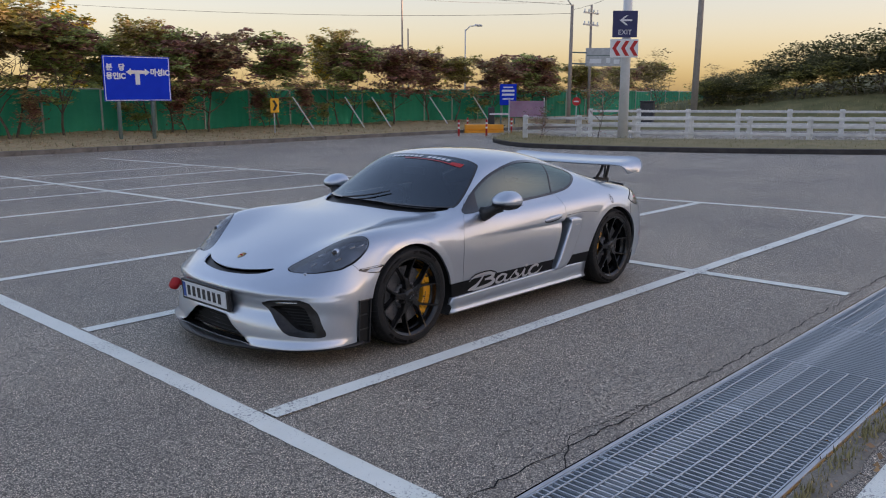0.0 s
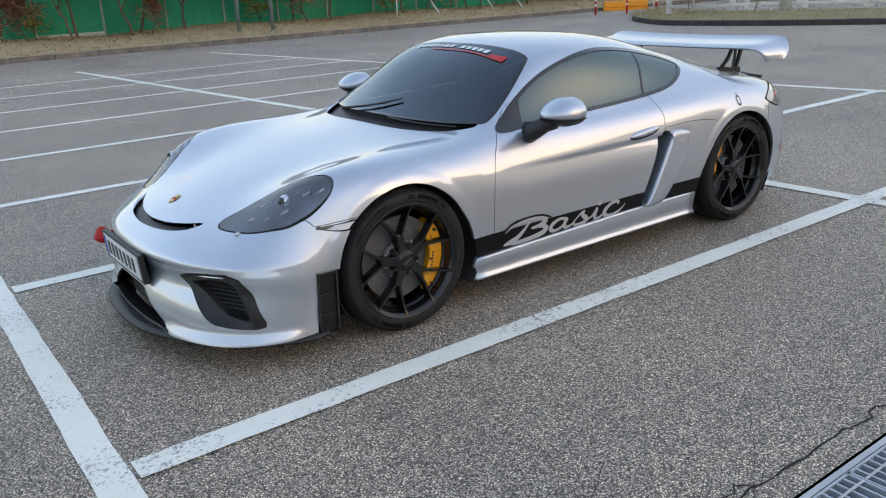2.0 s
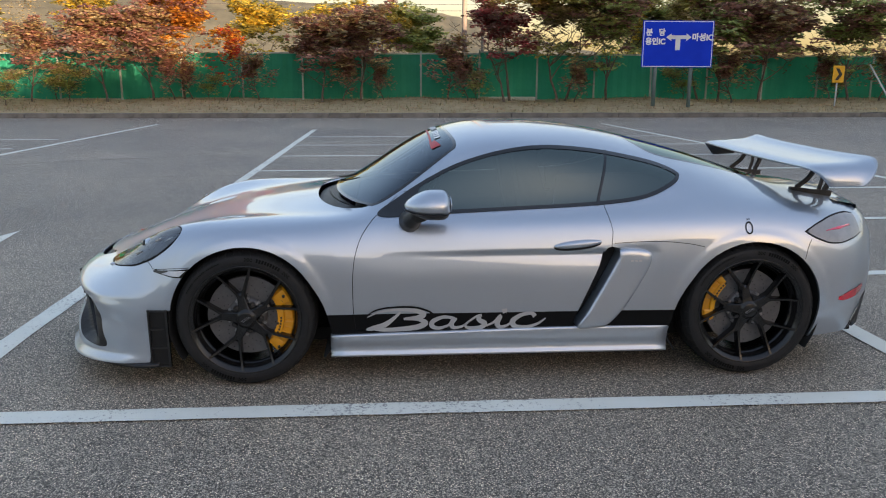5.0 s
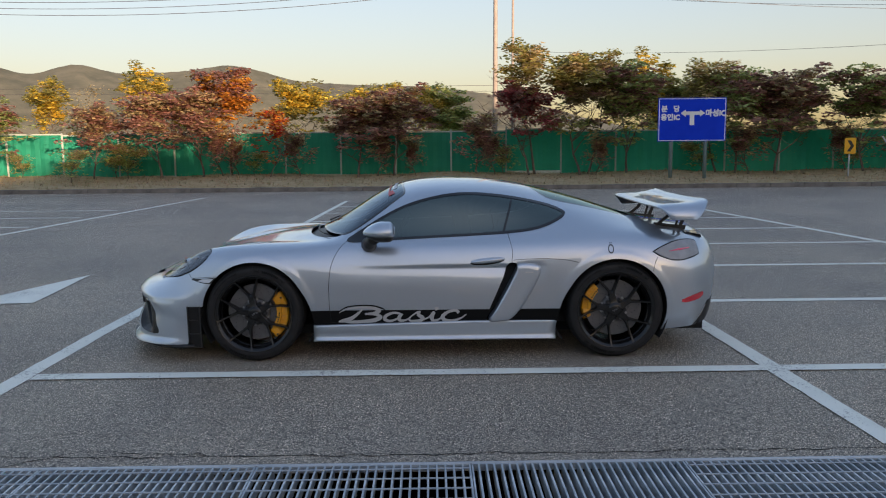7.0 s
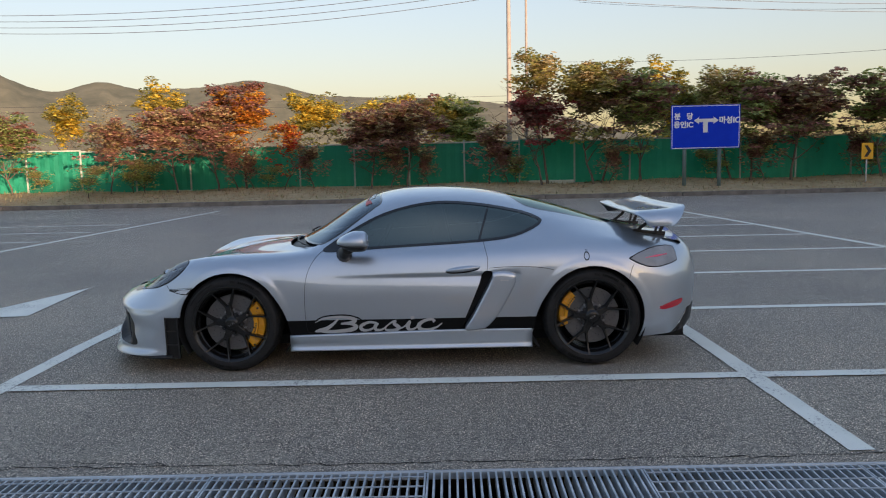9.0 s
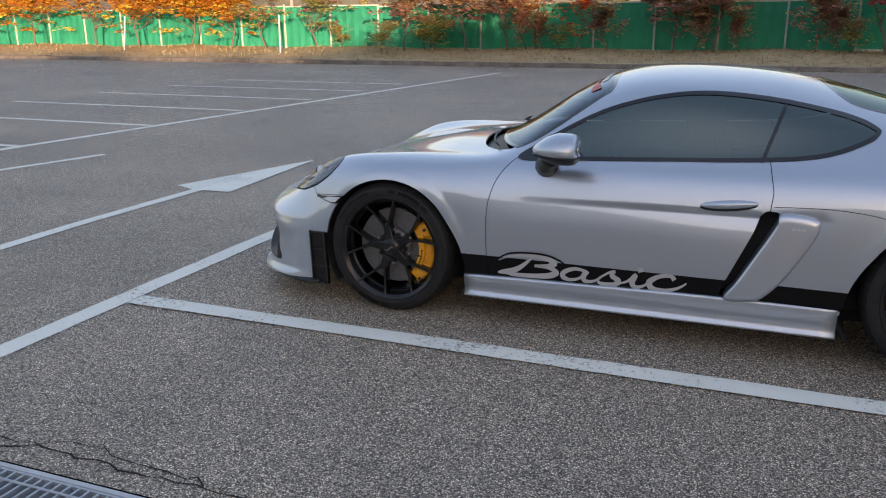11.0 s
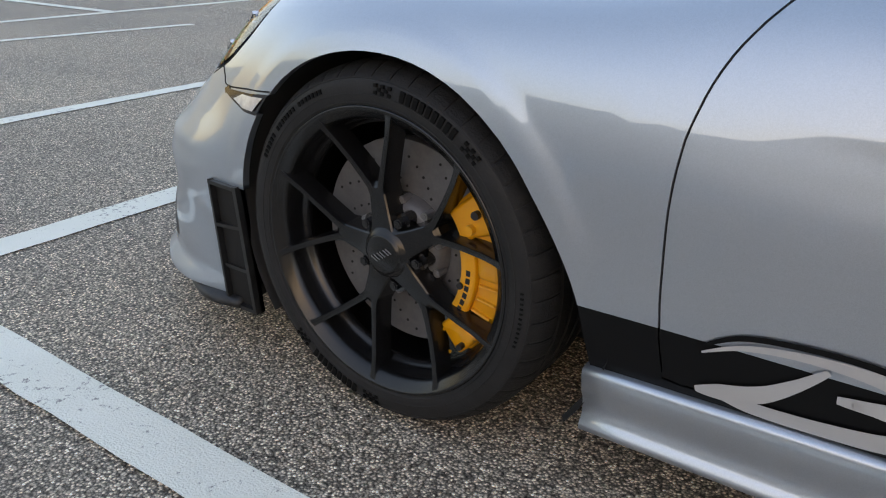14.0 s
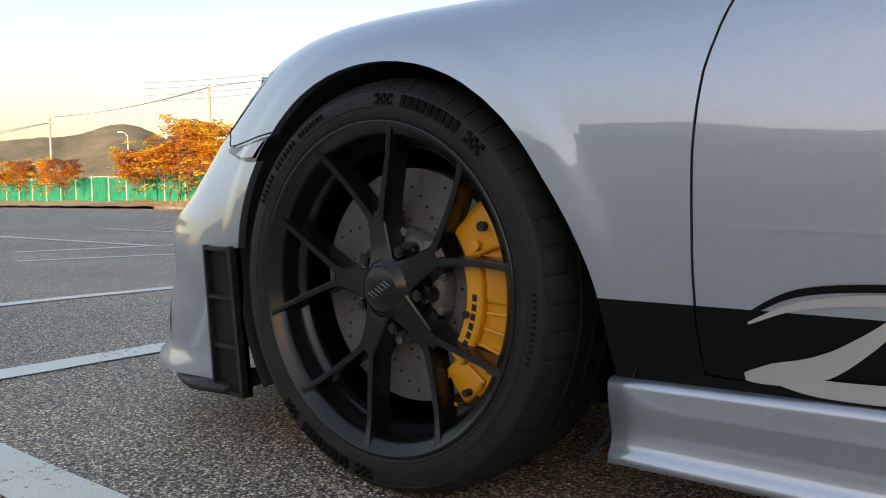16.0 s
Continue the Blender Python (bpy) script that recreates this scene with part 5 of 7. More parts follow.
def cut_mesh(bm, cut, level=0.0):
    """Split the faces of bm along cut = level."""
    bm.verts.ensure_lookup_table()
    bm.verts.index_update()
    co = np.array([v.co[:] for v in bm.verts])
    f = cut.value(co) - level
    f[np.abs(f) < 1e-5] = 1e-5
    hits = [e for e in bm.edges if (f[e.verts[0].index] < 0) != (f[e.verts[1].index] < 0)
            and abs(f[e.verts[0].index]) < 0.5 and abs(f[e.verts[1].index]) < 0.5]
    if not hits:
        return
    pa = np.array([e.verts[0].co[:] for e in hits])
    pb = np.array([e.verts[1].co[:] for e in hits])
    neg = np.array([f[e.verts[0].index] < 0 for e in hits])
    lo, hi = np.zeros(len(hits)), np.ones(len(hits))
    for _ in range(9):
        t = 0.5 * (lo + hi)
        same = ((cut.value(pa + (pb - pa) * t[:, None]) - level) < 0) == neg
        lo, hi = np.where(same, t, lo), np.where(same, hi, t)
    fresh = set()
    for e, t in zip(hits, np.clip(0.5 * (lo + hi), 0.02, 0.98)):
        _, nv = bmesh.utils.edge_split(e, e.verts[0], float(t))
        fresh.add(nv)
    for face in list({fc for v in fresh for fc in v.link_faces}):
        vs = [v for v in face.verts if v in fresh]
        if len(vs) == 2:
            try:
                bmesh.utils.face_split(face, vs[0], vs[1])
            except ValueError:
                pass


FRONT = lambda c: c[:, 0] < -0.35
SIDE = lambda c: c[:, 1] > 0.45
HUB_Z, WHEELBASE = 0.337, 2.484


def arch_line(cx, way):
    """The wheel opening: round above, running straight down to the sill on the side that way points to."""
    out = []
    for k in range(72):
        a = 2 * math.pi * k / 72
        u, z = math.cos(a) * 0.355, math.sin(a) * 0.355
        if u > 0:
            low = min(max((0.17 - z) / 0.30, 0), 1)
            u = u + 0.062 * low if z > 0 else 0.355 + 0.062 * low
        out.append((cx + way * u, 0.339 + z))
    return out


CUTS = {
    "arch_front": Cut("side", arch_line(0.0, 1), lambda c: c[:, 1] > 0.60, False),
    "arch_rear": Cut("side", arch_line(2.484, -1), lambda c: c[:, 1] > 0.60, False),
    "windscreen": Cut("plan", [(.40, 0), (.42, .26), (.49, .50), (.585, .665), (.64, .695), (.80, .655), (.985, .585), (1.035, .53), (1.02, .32), (1.0, 0), (1.02, -.32), (.42, -.26)], lambda c: (c[:, 2] > 0.75) & (c[:, 0] < 1.3)),
    "glasshouse": Cut("side", [(.64, .815), (.73, .89), (.90, .992), (1.06, 1.065), (1.26, 1.118), (1.47, 1.137), (1.72, 1.116), (1.95, 1.073), (2.08, 1.038), (2.155, 1.003), (2.165, .982), (2.115, .945), (1.95, .886), (1.70, .857), (1.30, .838), (.90, .821)], lambda c: (c[:, 1] > 0.45) & (c[:, 2] > 0.7)),
    "rear_window": Cut("plan", [(1.93, 0), (1.96, .25), (2.03, .42), (2.12, .46), (2.30, .43), (2.62, .34), (2.72, .22), (2.75, 0), (2.72, -.22), (2.30, -.43), (1.96, -.25)], lambda c: (c[:, 2] > 0.85) & (c[:, 0] > 1.6)),
    "headlight": Cut("plan", [(-.705, .50), (-.685, .585), (-.635, .68), (-.545, .767), (-.47, .80), (-.40, .815), (-.335, .815), (-.303, .79), (-.31, .745), (-.345, .695), (-.42, .625), (-.52, .558), (-.62, .495), (-.68, .47)], lambda c: (c[:, 0] < -0.1) & (c[:, 2] > 0.45)),
    "bonnet_slot": Cut("plan", [(-.733, .39), (-.812, .335), (-.866, .20), (-.888, 0), (-.866, -.20), (-.812, -.335), (-.733, -.39), (-.785, -.285), (-.826, -.16), (-.843, 0), (-.826, .16), (-.785, .285)], lambda c: (c[:, 0] < -0.5) & (c[:, 2] > 0.5)),
    "intake": Cut("front", [(.455, .390), (.52, .412), (.62, .424), (.70, .424), (.745, .406), (.775, .345), (.800, .270), (.816, .215), (.813, .196), (.797, .190), (.72, .198), (.66, .207), (.625, .228), (.565, .288), (.50, .346), (.46, .376)], FRONT, False),
    "intake_hole": Cut("front", [(.505, .366), (.60, .384), (.68, .384), (.715, .368), (.742, .315), (.762, .255), (.768, .232), (.755, .222), (.70, .225), (.665, .234), (.635, .258), (.58, .312), (.53, .350)], FRONT, False),
    "mouth": Cut("front", [(0, .288), (.15, .286), (.20, .275), (.27, .225), (.38, .155), (.415, .138), (.40, .131), (.20, .131), (0, .131), (-.2, .131), (-.27, .225), (-.20, .275)], FRONT),
    "cowl": Cut("plan", [(.30, 0), (.315, .25), (.37, .45), (.45, .58), (.545, .665), (.60, .66), (.60, .5), (.60, -.2), (.315, -.25)], lambda c: (c[:, 2] > 0.75) & (c[:, 0] < 0.75)),
    "banner": Cut("plan", [(.893, -.7), (.893, .7), (1.3, .7), (1.3, -.7)], lambda c: (c[:, 2] > 0.9) & (c[:, 0] < 1.3), False),
    "glass_split": Cut("side", [(.40, .70), (1.666, .70), (1.854, 1.30), (.40, 1.30)], lambda c: (c[:, 1] > 0.45) & (c[:, 2] > 0.75), False),
    "mirror_corner": Cut("side", [(.40, .70), (.758, .70), (.968, 1.30), (.40, 1.30)], lambda c: (c[:, 1] > 0.45) & (c[:, 2] > 0.75), False),
    "blade": Cut("side", [(-.455, .05), (-.455, .389), (-.20, .394), (-.20, .05)], lambda c: (c[:, 1] > 0.70) & (c[:, 0] < -0.1), False),
    "marker": Cut("side", [(-.425, .576), (-.33, .583), (-.24, .592), (-.225, .575), (-.25, .553), (-.33, .55), (-.40, .565)], SIDE),
    "door": Cut("side", [(.655, .838), (.632, .822), (.607, .800), (.583, .772), (.562, .742), (.545, .708), (.532, .670), (.522, .63), (.516, .585), (.512, .54), (.511, .50), (.511, .40), (.515, .33), (.525, .266), (1.0, .266), (1.60, .268), (1.64, .36), (1.70, .50), (1.765, .64), (1.775, .75), (1.745, .88), (1.735, 1.0), (1.2, 1.0), (.75, .92)], SIDE, False),
    "stripe": Cut("side", [(.30, .352), (.70, .352), (1.20, .350), (2.20, .352), (2.20, .262), (1.2, .255), (.30, .243)], SIDE, False),
    "tail_lamp": Cut("side", [(2.725, .738), (2.80, .772), (2.88, .796), (2.95, .805), (3.03, .803), (3.085, .79), (3.098, .70), (3.04, .684), (2.94, .668), (2.86, .674), (2.78, .704)], lambda c: (c[:, 0] > 2.6) & (c[:, 1] > 0.45), False),
    "reflector": Cut("side", [(2.95, .398), (3.03, .425), (3.125, .435), (3.11, .40), (3.03, .384), (2.96, .378)], lambda c: (c[:, 0] > 2.8) & (c[:, 1] > 0.4)),
    "diffuser": Cut("side", [(2.84, .10), (2.90, .15), (3.01, .185), (3.09, .225), (3.14, .29), (3.18, .36), (3.5, .38), (3.5, .10)], lambda c: c[:, 0] > 2.7, False),
    "side_slot": Cut("side", [(1.745, .668), (1.83, .660), (1.815, .63), (1.74, .48), (1.64, .30), (1.595, .282), (1.605, .33), (1.655, .45), (1.71, .58)], SIDE),
}
GLASS_BORDER = 0.016


def press_crease(g):
    """Press the door in below a crisp crease that deepens towards the air scoop: one row of the grid is slid onto the crease, the next just below it."""
    mid = int(np.argmin(np.abs(g[:, 30, 0] - 1.2)))
    rows = np.arange(g.shape[1])
    low = rows[(g[mid, :, 2] < 0.80)]
    k = int(low[np.argmin(np.abs(g[mid, low, 2] - 0.653))])
    for i in range(g.shape[0]):
        col = g[i]
        if not (0.45 < col[k, 0] < 1.95):
            continue
        old = col.copy()
        for row, z in ((k, 0.653), (k - 1, 0.645), (k - 2, 0.629)):
            for c in range(3):
                col[row, c] = np.interp(z, old[:k + 6, 2], old[:k + 6, c])
        grow = min(max((col[k, 0] - 0.56) / 1.15, 0), 1)
        for row in range(k):
            col[row, 1] -= 0.027 * grow ** 1.6 * math.exp(-max(0.0, 0.645 - col[row, 2]) / 0.085)
    return g


def half_body():
    g = press_crease(body_grid())
    bm = bmesh.new()
    vs = [[bm.verts.new(p) for p in row] for row in g]
    for r0, r1 in zip(vs, vs[1:]):
        for k in range(len(r0) - 1):
            bm.faces.new((r0[k], r0[k + 1], r1[k + 1], r1[k]))
    for name, cut in CUTS.items():
        cut_mesh(bm, cut)
        if name in ("windscreen", "glasshouse", "rear_window"):
            cut_mesh(bm, cut, -GLASS_BORDER)
        if name in ("arch_front", "arch_rear"):
            for lip in (0.030, 0.042, 0.054, 0.066):
                cut_mesh(bm, cut, lip)
        if name == "door":
            cut_mesh(bm, cut, -0.0035)
        if name == "headlight":
            cut_mesh(bm, cut, 0.006)
        if name == "tail_lamp":
            cut_mesh(bm, cut, -0.007)
    def ease(t):
        t = min(max(t, 0.0), 1.0)
        return t * t * (3 - 2 * t)
    for v in bm.verts:                     # the bumper steps back under a soft fold
        if v.co.x < -0.30 and v.co.z < 0.50:
            deep = 0.014 * ease((0.452 - v.co.z) / 0.030) * ease((v.co.z - 0.20) / 0.16) * ease((-0.42 - v.co.x) / 0.22)
            v.co.x += deep
            chin = ease((0.168 - v.co.z) / 0.032) * ease((-0.46 - v.co.x) / 0.12) * ease((v.co.y - 0.30) / 0.15)
            v.co.x -= 0.026 * chin
            v.co.y += 0.012 * chin
    for v in bm.verts:                     # rolled lip round each wheel arch
        if v.co.y > 0.60:
            for x in (0.0, 2.484):
                d = math.hypot(v.co.x - x, v.co.z - 0.339) - 0.355
                if v.co.z > 0.36:
                    v.co.y += 0.0048 * ease((0.066 - d) / 0.036) * min((v.co.z - 0.36) / 0.08, 1)
    bmesh.ops.recalc_face_normals(bm, faces=bm.faces[:])
    return bm


def regions(bm):
    """The region of each face."""
    faces = bm.faces[:]
    co = np.array([f.calc_center_median()[:] for f in faces])
    val = {n: c.value(co) for n, c in CUTS.items()}
    out = []
    for i in range(len(faces)):
        v = {n: val[n][i] for n in val}
        x, w, z = co[i]
        if v["arch_front"] < 0 or v["arch_rear"] < 0:
            k = None
        elif v["blade"] < 0:
            k = None
        elif v["windscreen"] < -GLASS_BORDER:
            k = "banner" if v["banner"] < 0 else "windscreen"
        elif v["windscreen"] < 0:
            k = "screen_border"
        elif v["glasshouse"] < -GLASS_BORDER:
            k = "window_trim" if v["mirror_corner"] < 0 else "side_window" if v["glass_split"] < 0 else "quarter_window"
        elif v["glasshouse"] < 0:
            k = "window_trim"
        elif v["rear_window"] < -GLASS_BORDER:
            k = "rear_window"
        elif v["rear_window"] < 0:
            k = "screen_border"
        elif v["headlight"] < 0:
            k = "headlight_lens"
        elif v["headlight"] < 0.006:
            k = "gap"
        elif v["bonnet_slot"] < 0:
            k = "bonnet_slot"
        elif v["intake"] < 0:
            k = "intake" if v["intake_hole"] < 0 else "intake_frame"
        elif v["mouth"] < 0:
            k = "mouth"
        elif v["side_slot"] < 0:
            k = "side_slot"
        elif v["cowl"] < 0:
            k = "cowl"
        elif v["marker"] < 0:
            k = "marker"
        elif v["tail_lamp"] < -0.007:
            k = "tail_lamp"
        elif v["tail_lamp"] < 0:
            k = "gap"
        elif v["reflector"] < 0:
            k = "reflector"
        elif v["diffuser"] < 0:
            k = "diffuser"
        elif v["door"] < -0.0035:
            k = "door_stripe" if v["stripe"] < 0 else "door"
        elif v["door"] < 0:
            k = "gap"
        elif v["stripe"] < 0:
            k = "stripe"
        elif .2 < x < 2.3 and z < .25 and w > .6:
            k = None
        else:
            k = "body"
        out.append(k)
    return faces, out


def take(bm, keep, mirror, shift=0.0):
    """A copy of the faces marked keep: on the near side (-1), the far side (1) or both (0). The near side is at negative y."""
    b = bmesh.new()
    for side in ((-1, 1) if mirror == 0 else (mirror,)):
        table = {}
        for f in keep:
            vs = []
            for v in f.verts:
                if v not in table:
                    table[v] = b.verts.new((v.co.x, side * v.co.y, v.co.z))
                vs.append(table[v])
            b.faces.new(vs if side > 0 else vs[::-1])
    bmesh.ops.remove_doubles(b, verts=b.verts[:], dist=0.0004)
    if shift:
        b.normal_update()
        for v in b.verts:
            v.co = v.co + v.normal * shift
    return b


def rim_edges(b, depth, towards):
    """Turn the open edges inwards by depth, so that the sheet shows a thickness."""
    edges = [e for e in b.edges if e.is_boundary and not all(abs(v.co.y) < 1e-4 for v in e.verts)]
    for e in edges:
        e.smooth = False
    r = bmesh.ops.extrude_edge_only(b, edges=edges)["geom"]
    for v in r:
        if isinstance(v, bmesh.types.BMVert):
            v.co += towards(v.co) * depth


def intake_plane(w):
    """The flat face in which the corner intake lies, set back behind the rounded bumper."""
    return -.880 + .48 * (abs(w) - .46)


def sink_intake(b, deeper):
    co = np.array([(v.co.x, abs(v.co.y), v.co.z) for v in b.verts])
    f = np.clip(-CUTS["intake"].value(co) / .016, 0, 1)
    for v, k in zip(b.verts, f):
        v.co.x += k * max(0, intake_plane(v.co.y) - v.co.x) + deeper


def build_car():
    car = thing("sports_car", "silver two-door coupe with black wheels and rear wing in a bay", "car")
    bm = half_body()
    bm.normal_update()
    out = sum((1 if f.normal.y * f.calc_center_median().y > 0 else -1) for f in bm.faces if abs(f.normal.y) > 0.5)
    if out < 0:
        bmesh.ops.reverse_faces(bm, faces=bm.faces[:])
    faces, region = regions(bm)
    HULL.append(BVHTree.FromBMesh(bm))
    by = {}
    for f, k in zip(faces, region):
        by.setdefault(k, []).append(f)
    b = take(bm, by["body"], 0)
    rim_edges(b, 0.016, lambda c: Vector((0, -1 if c.y > 0 else 1, 0 if c.z < .71 and c.x > -.37 else -0.4)).normalized())
    body = part("body", b, SILVER, car, "metallic silver bodyshell", True)
    for side in (-1, 1):
        for round_what, x0, x1 in (("headlight", -9, 0), ("door", 0, 2.5), ("tail lamp", 2.5, 9)):
            part("panel_gap", take(bm, [f for f in by["gap"] if x0 <= f.calc_center_median().x < x1], side, -0.004), CAVITY, body, "dark shut line round the " + round_what)
    part("windscreen", take(bm, by["windscreen"], 0), SCREEN, car, "raked tinted windscreen", True).visible_shadow = False
    part("sun_strip", take(bm, by["banner"], 0), SCREEN, car, "clear film strip with lettering across the windscreen", True).visible_shadow = False
    front = [f for f in by["screen_border"] if f.calc_center_median().x < 1.5]
    rear = [f for f in by["screen_border"] if f.calc_center_median().x >= 1.5]
    part("screen_border", take(bm, front, 0, 0.001), GLOSS_BLACK, car, "black windscreen edge", True)
    part("screen_border", take(bm, rear, 0, 0.001), GLOSS_BLACK, car, "black rear window edge", True)
    part("rear_window", take(bm, by["rear_window"], 0), TINT, car, "dark sloping rear window", True).visible_shadow = False
    part("diffuser", take(bm, by["diffuser"], 0, 0.004), BLACK_PLASTIC, car, "black lower rear bumper", True)
    part("cowl", take(bm, by["cowl"], 0, -0.03), BLACK_PLASTIC, car, "black scuttle panel below the windscreen", True)
    part("bonnet_vent", take(bm, by["bonnet_slot"], 0, -0.022), BLACK_PLASTIC, car, "black crescent vent in the nose", True)
    part("centre_intake", take(bm, by["mouth"], 0, -0.07), CAVITY, car, "dark central air intake", True)
    for side in (-1, 1):
        d = take(bm, by["door"], side)
        rim_edges(d, 0.015, lambda c: Vector((0, -side, 0)))
        door = part("door", d, SILVER, car, "silver door with pressed crease", True)
        part("stripe", take(bm, by["door_stripe"], side), VINYL, door, "black vinyl side stripe", True)
        fore = [f for f in by["stripe"] if f.calc_center_median().x < 1]
        part("stripe", take(bm, fore, side), VINYL, car, "black vinyl side stripe", True)
        part("stripe", take(bm, [f for f in by["stripe"] if f not in set(fore)], side), VINYL, car, "black vinyl side stripe", True)
        part("side_window", take(bm, by["side_window"], side), TINT, door, "tinted frameless door glass", True).visible_shadow = False
        part("quarter_window", take(bm, by["quarter_window"], side), TINT, car, "tinted rear quarter glass", True).visible_shadow = False
        b = bmesh.new()
        bars = [(1.666 + (z - .70) * .3133, z) for z in np.linspace(.858, 1.108, 9)]
        rows = []
        for x, z in bars:
            h = HULL[0].ray_cast(Vector((x, 3, z)), Vector((0, -1, 0)))[0]
            rows.append([b.verts.new((x + u, side * (h.y + l), z)) for u, l in ((-.008, 0), (-.006, .005), (.006, .005), (.008, 0))])
        for r0, r1 in zip(rows, rows[1:]):
            for k in range(3):
                b.faces.new((r0[k], r0[k + 1], r1[k + 1], r1[k]))
        bmesh.ops.recalc_face_normals(b, faces=b.faces[:])
        part("window_divider", b, GLOSS_BLACK, car, "thin black bar between the side windows")
        part("window_trim", take(bm, by["window_trim"], side, 0.003), GLOSS_BLACK, car, "black window surround", True)
        lamp = part("headlight", take(bm, by["headlight_lens"], side), CLEAR, car, "clear teardrop headlight lens", True)
        lamp.visible_shadow = False
        part("lamp_housing", take(bm, by["headlight_lens"], side, -0.035), LAMP_DARK, lamp, "grey lamp housing", True)
        marker = part("side_marker", take(bm, by["marker"], side, 0.002), GLOSS_BLACK, car, "slim side marker lamp with a black edge", True)
        b = take(bm, by["marker"], side, 0.005)
        mid = Vector((-.345, side * .86, .5695))
        for v in b.verts:
            v.co.x, v.co.z = mid.x + (v.co.x - mid.x) * .86, mid.z + (v.co.z - mid.z) * .66
            v.co.y -= side * .002
        part("marker_lens", b, MARKER, marker, "pale clear lens", True)
        part("tail_lamp", take(bm, by["tail_lamp"], side, 0.004), TAIL_SMOKE, car, "smoked tail lamp", True)
        part("reflector", take(bm, by["reflector"], side, 0.003), TAIL_RED, car, "red rear reflector", True)
        b = take(bm, by["intake_frame"], side)
        sink_intake(b, 0.0)
        rim_edges(b, 0.05, lambda c: Vector((1, 0, 0)))
        intake = part("side_intake", b, BLACK_PLASTIC, car, "black framed corner air intake", True)
        b = take(bm, by["intake"], side)
        sink_intake(b, 0.05)
        part("intake_back", b, CAVITY, intake, "dark grille backing", True)
        part("scoop_back", take(bm, by["side_slot"], side, -0.07), CAVITY, car, "dark air scoop opening", True)
    bm.free()
    return car


car = build_car()

# ---- wheels ----
def arm(bm, stations, depth, flat=.16):
    """A spoke through stations (radius, degrees, y of its front, width): a rounded ridge in front, wider behind."""
    pts = [Vector((r * math.cos(radians(a)), y, r * math.sin(radians(a)))) for r, a, y, w in stations]
    rings = []
    for i, (p, st) in enumerate(zip(pts, stations)):
        d = (pts[min(i + 1, len(pts) - 1)] - pts[max(i - 1, 0)])
        d.y = 0
        d.normalize()
        s, w = Vector((d.z, 0, -d.x)), st[3]
        prof = [(-.52 * w, depth), (-.48 * w, .020), (-(flat + .06) * w, .0030), (-flat * w, .0006), (0, 0), (flat * w, .0006), ((flat + .06) * w, .0030), (.48 * w, .020), (.52 * w, depth)]
        rings.append([bm.verts.new(p + s * u + Vector((0, v, 0))) for u, v in prof])
    n = 9
    for r0, r1 in zip(rings, rings[1:]):
        for k in range(n):
            bm.faces.new((r0[k], r0[(k + 1) % n], r1[(k + 1) % n], r1[k]))
    bm.faces.new(rings[0][::-1])
    bm.faces.new(rings[-1])
    bmesh.ops.recalc_face_normals(bm, faces=bm.faces[:])
    for e in bm.edges:
        if e.calc_face_angle(0) > 0.45:
            e.smooth = False


def polar(r, deg):
    return r * math.cos(radians(deg)), r * math.sin(radians(deg))


def disc_at(bm, x, z, y0, y1, r, sides=12):
    bmesh.ops.create_cone(bm, cap_ends=True, segments=sides, radius1=r, radius2=r, depth=abs(y1 - y0), matrix=Matrix.Translation((x, (y0 + y1) / 2, z)) @ pose(0, 0, 0, 90))


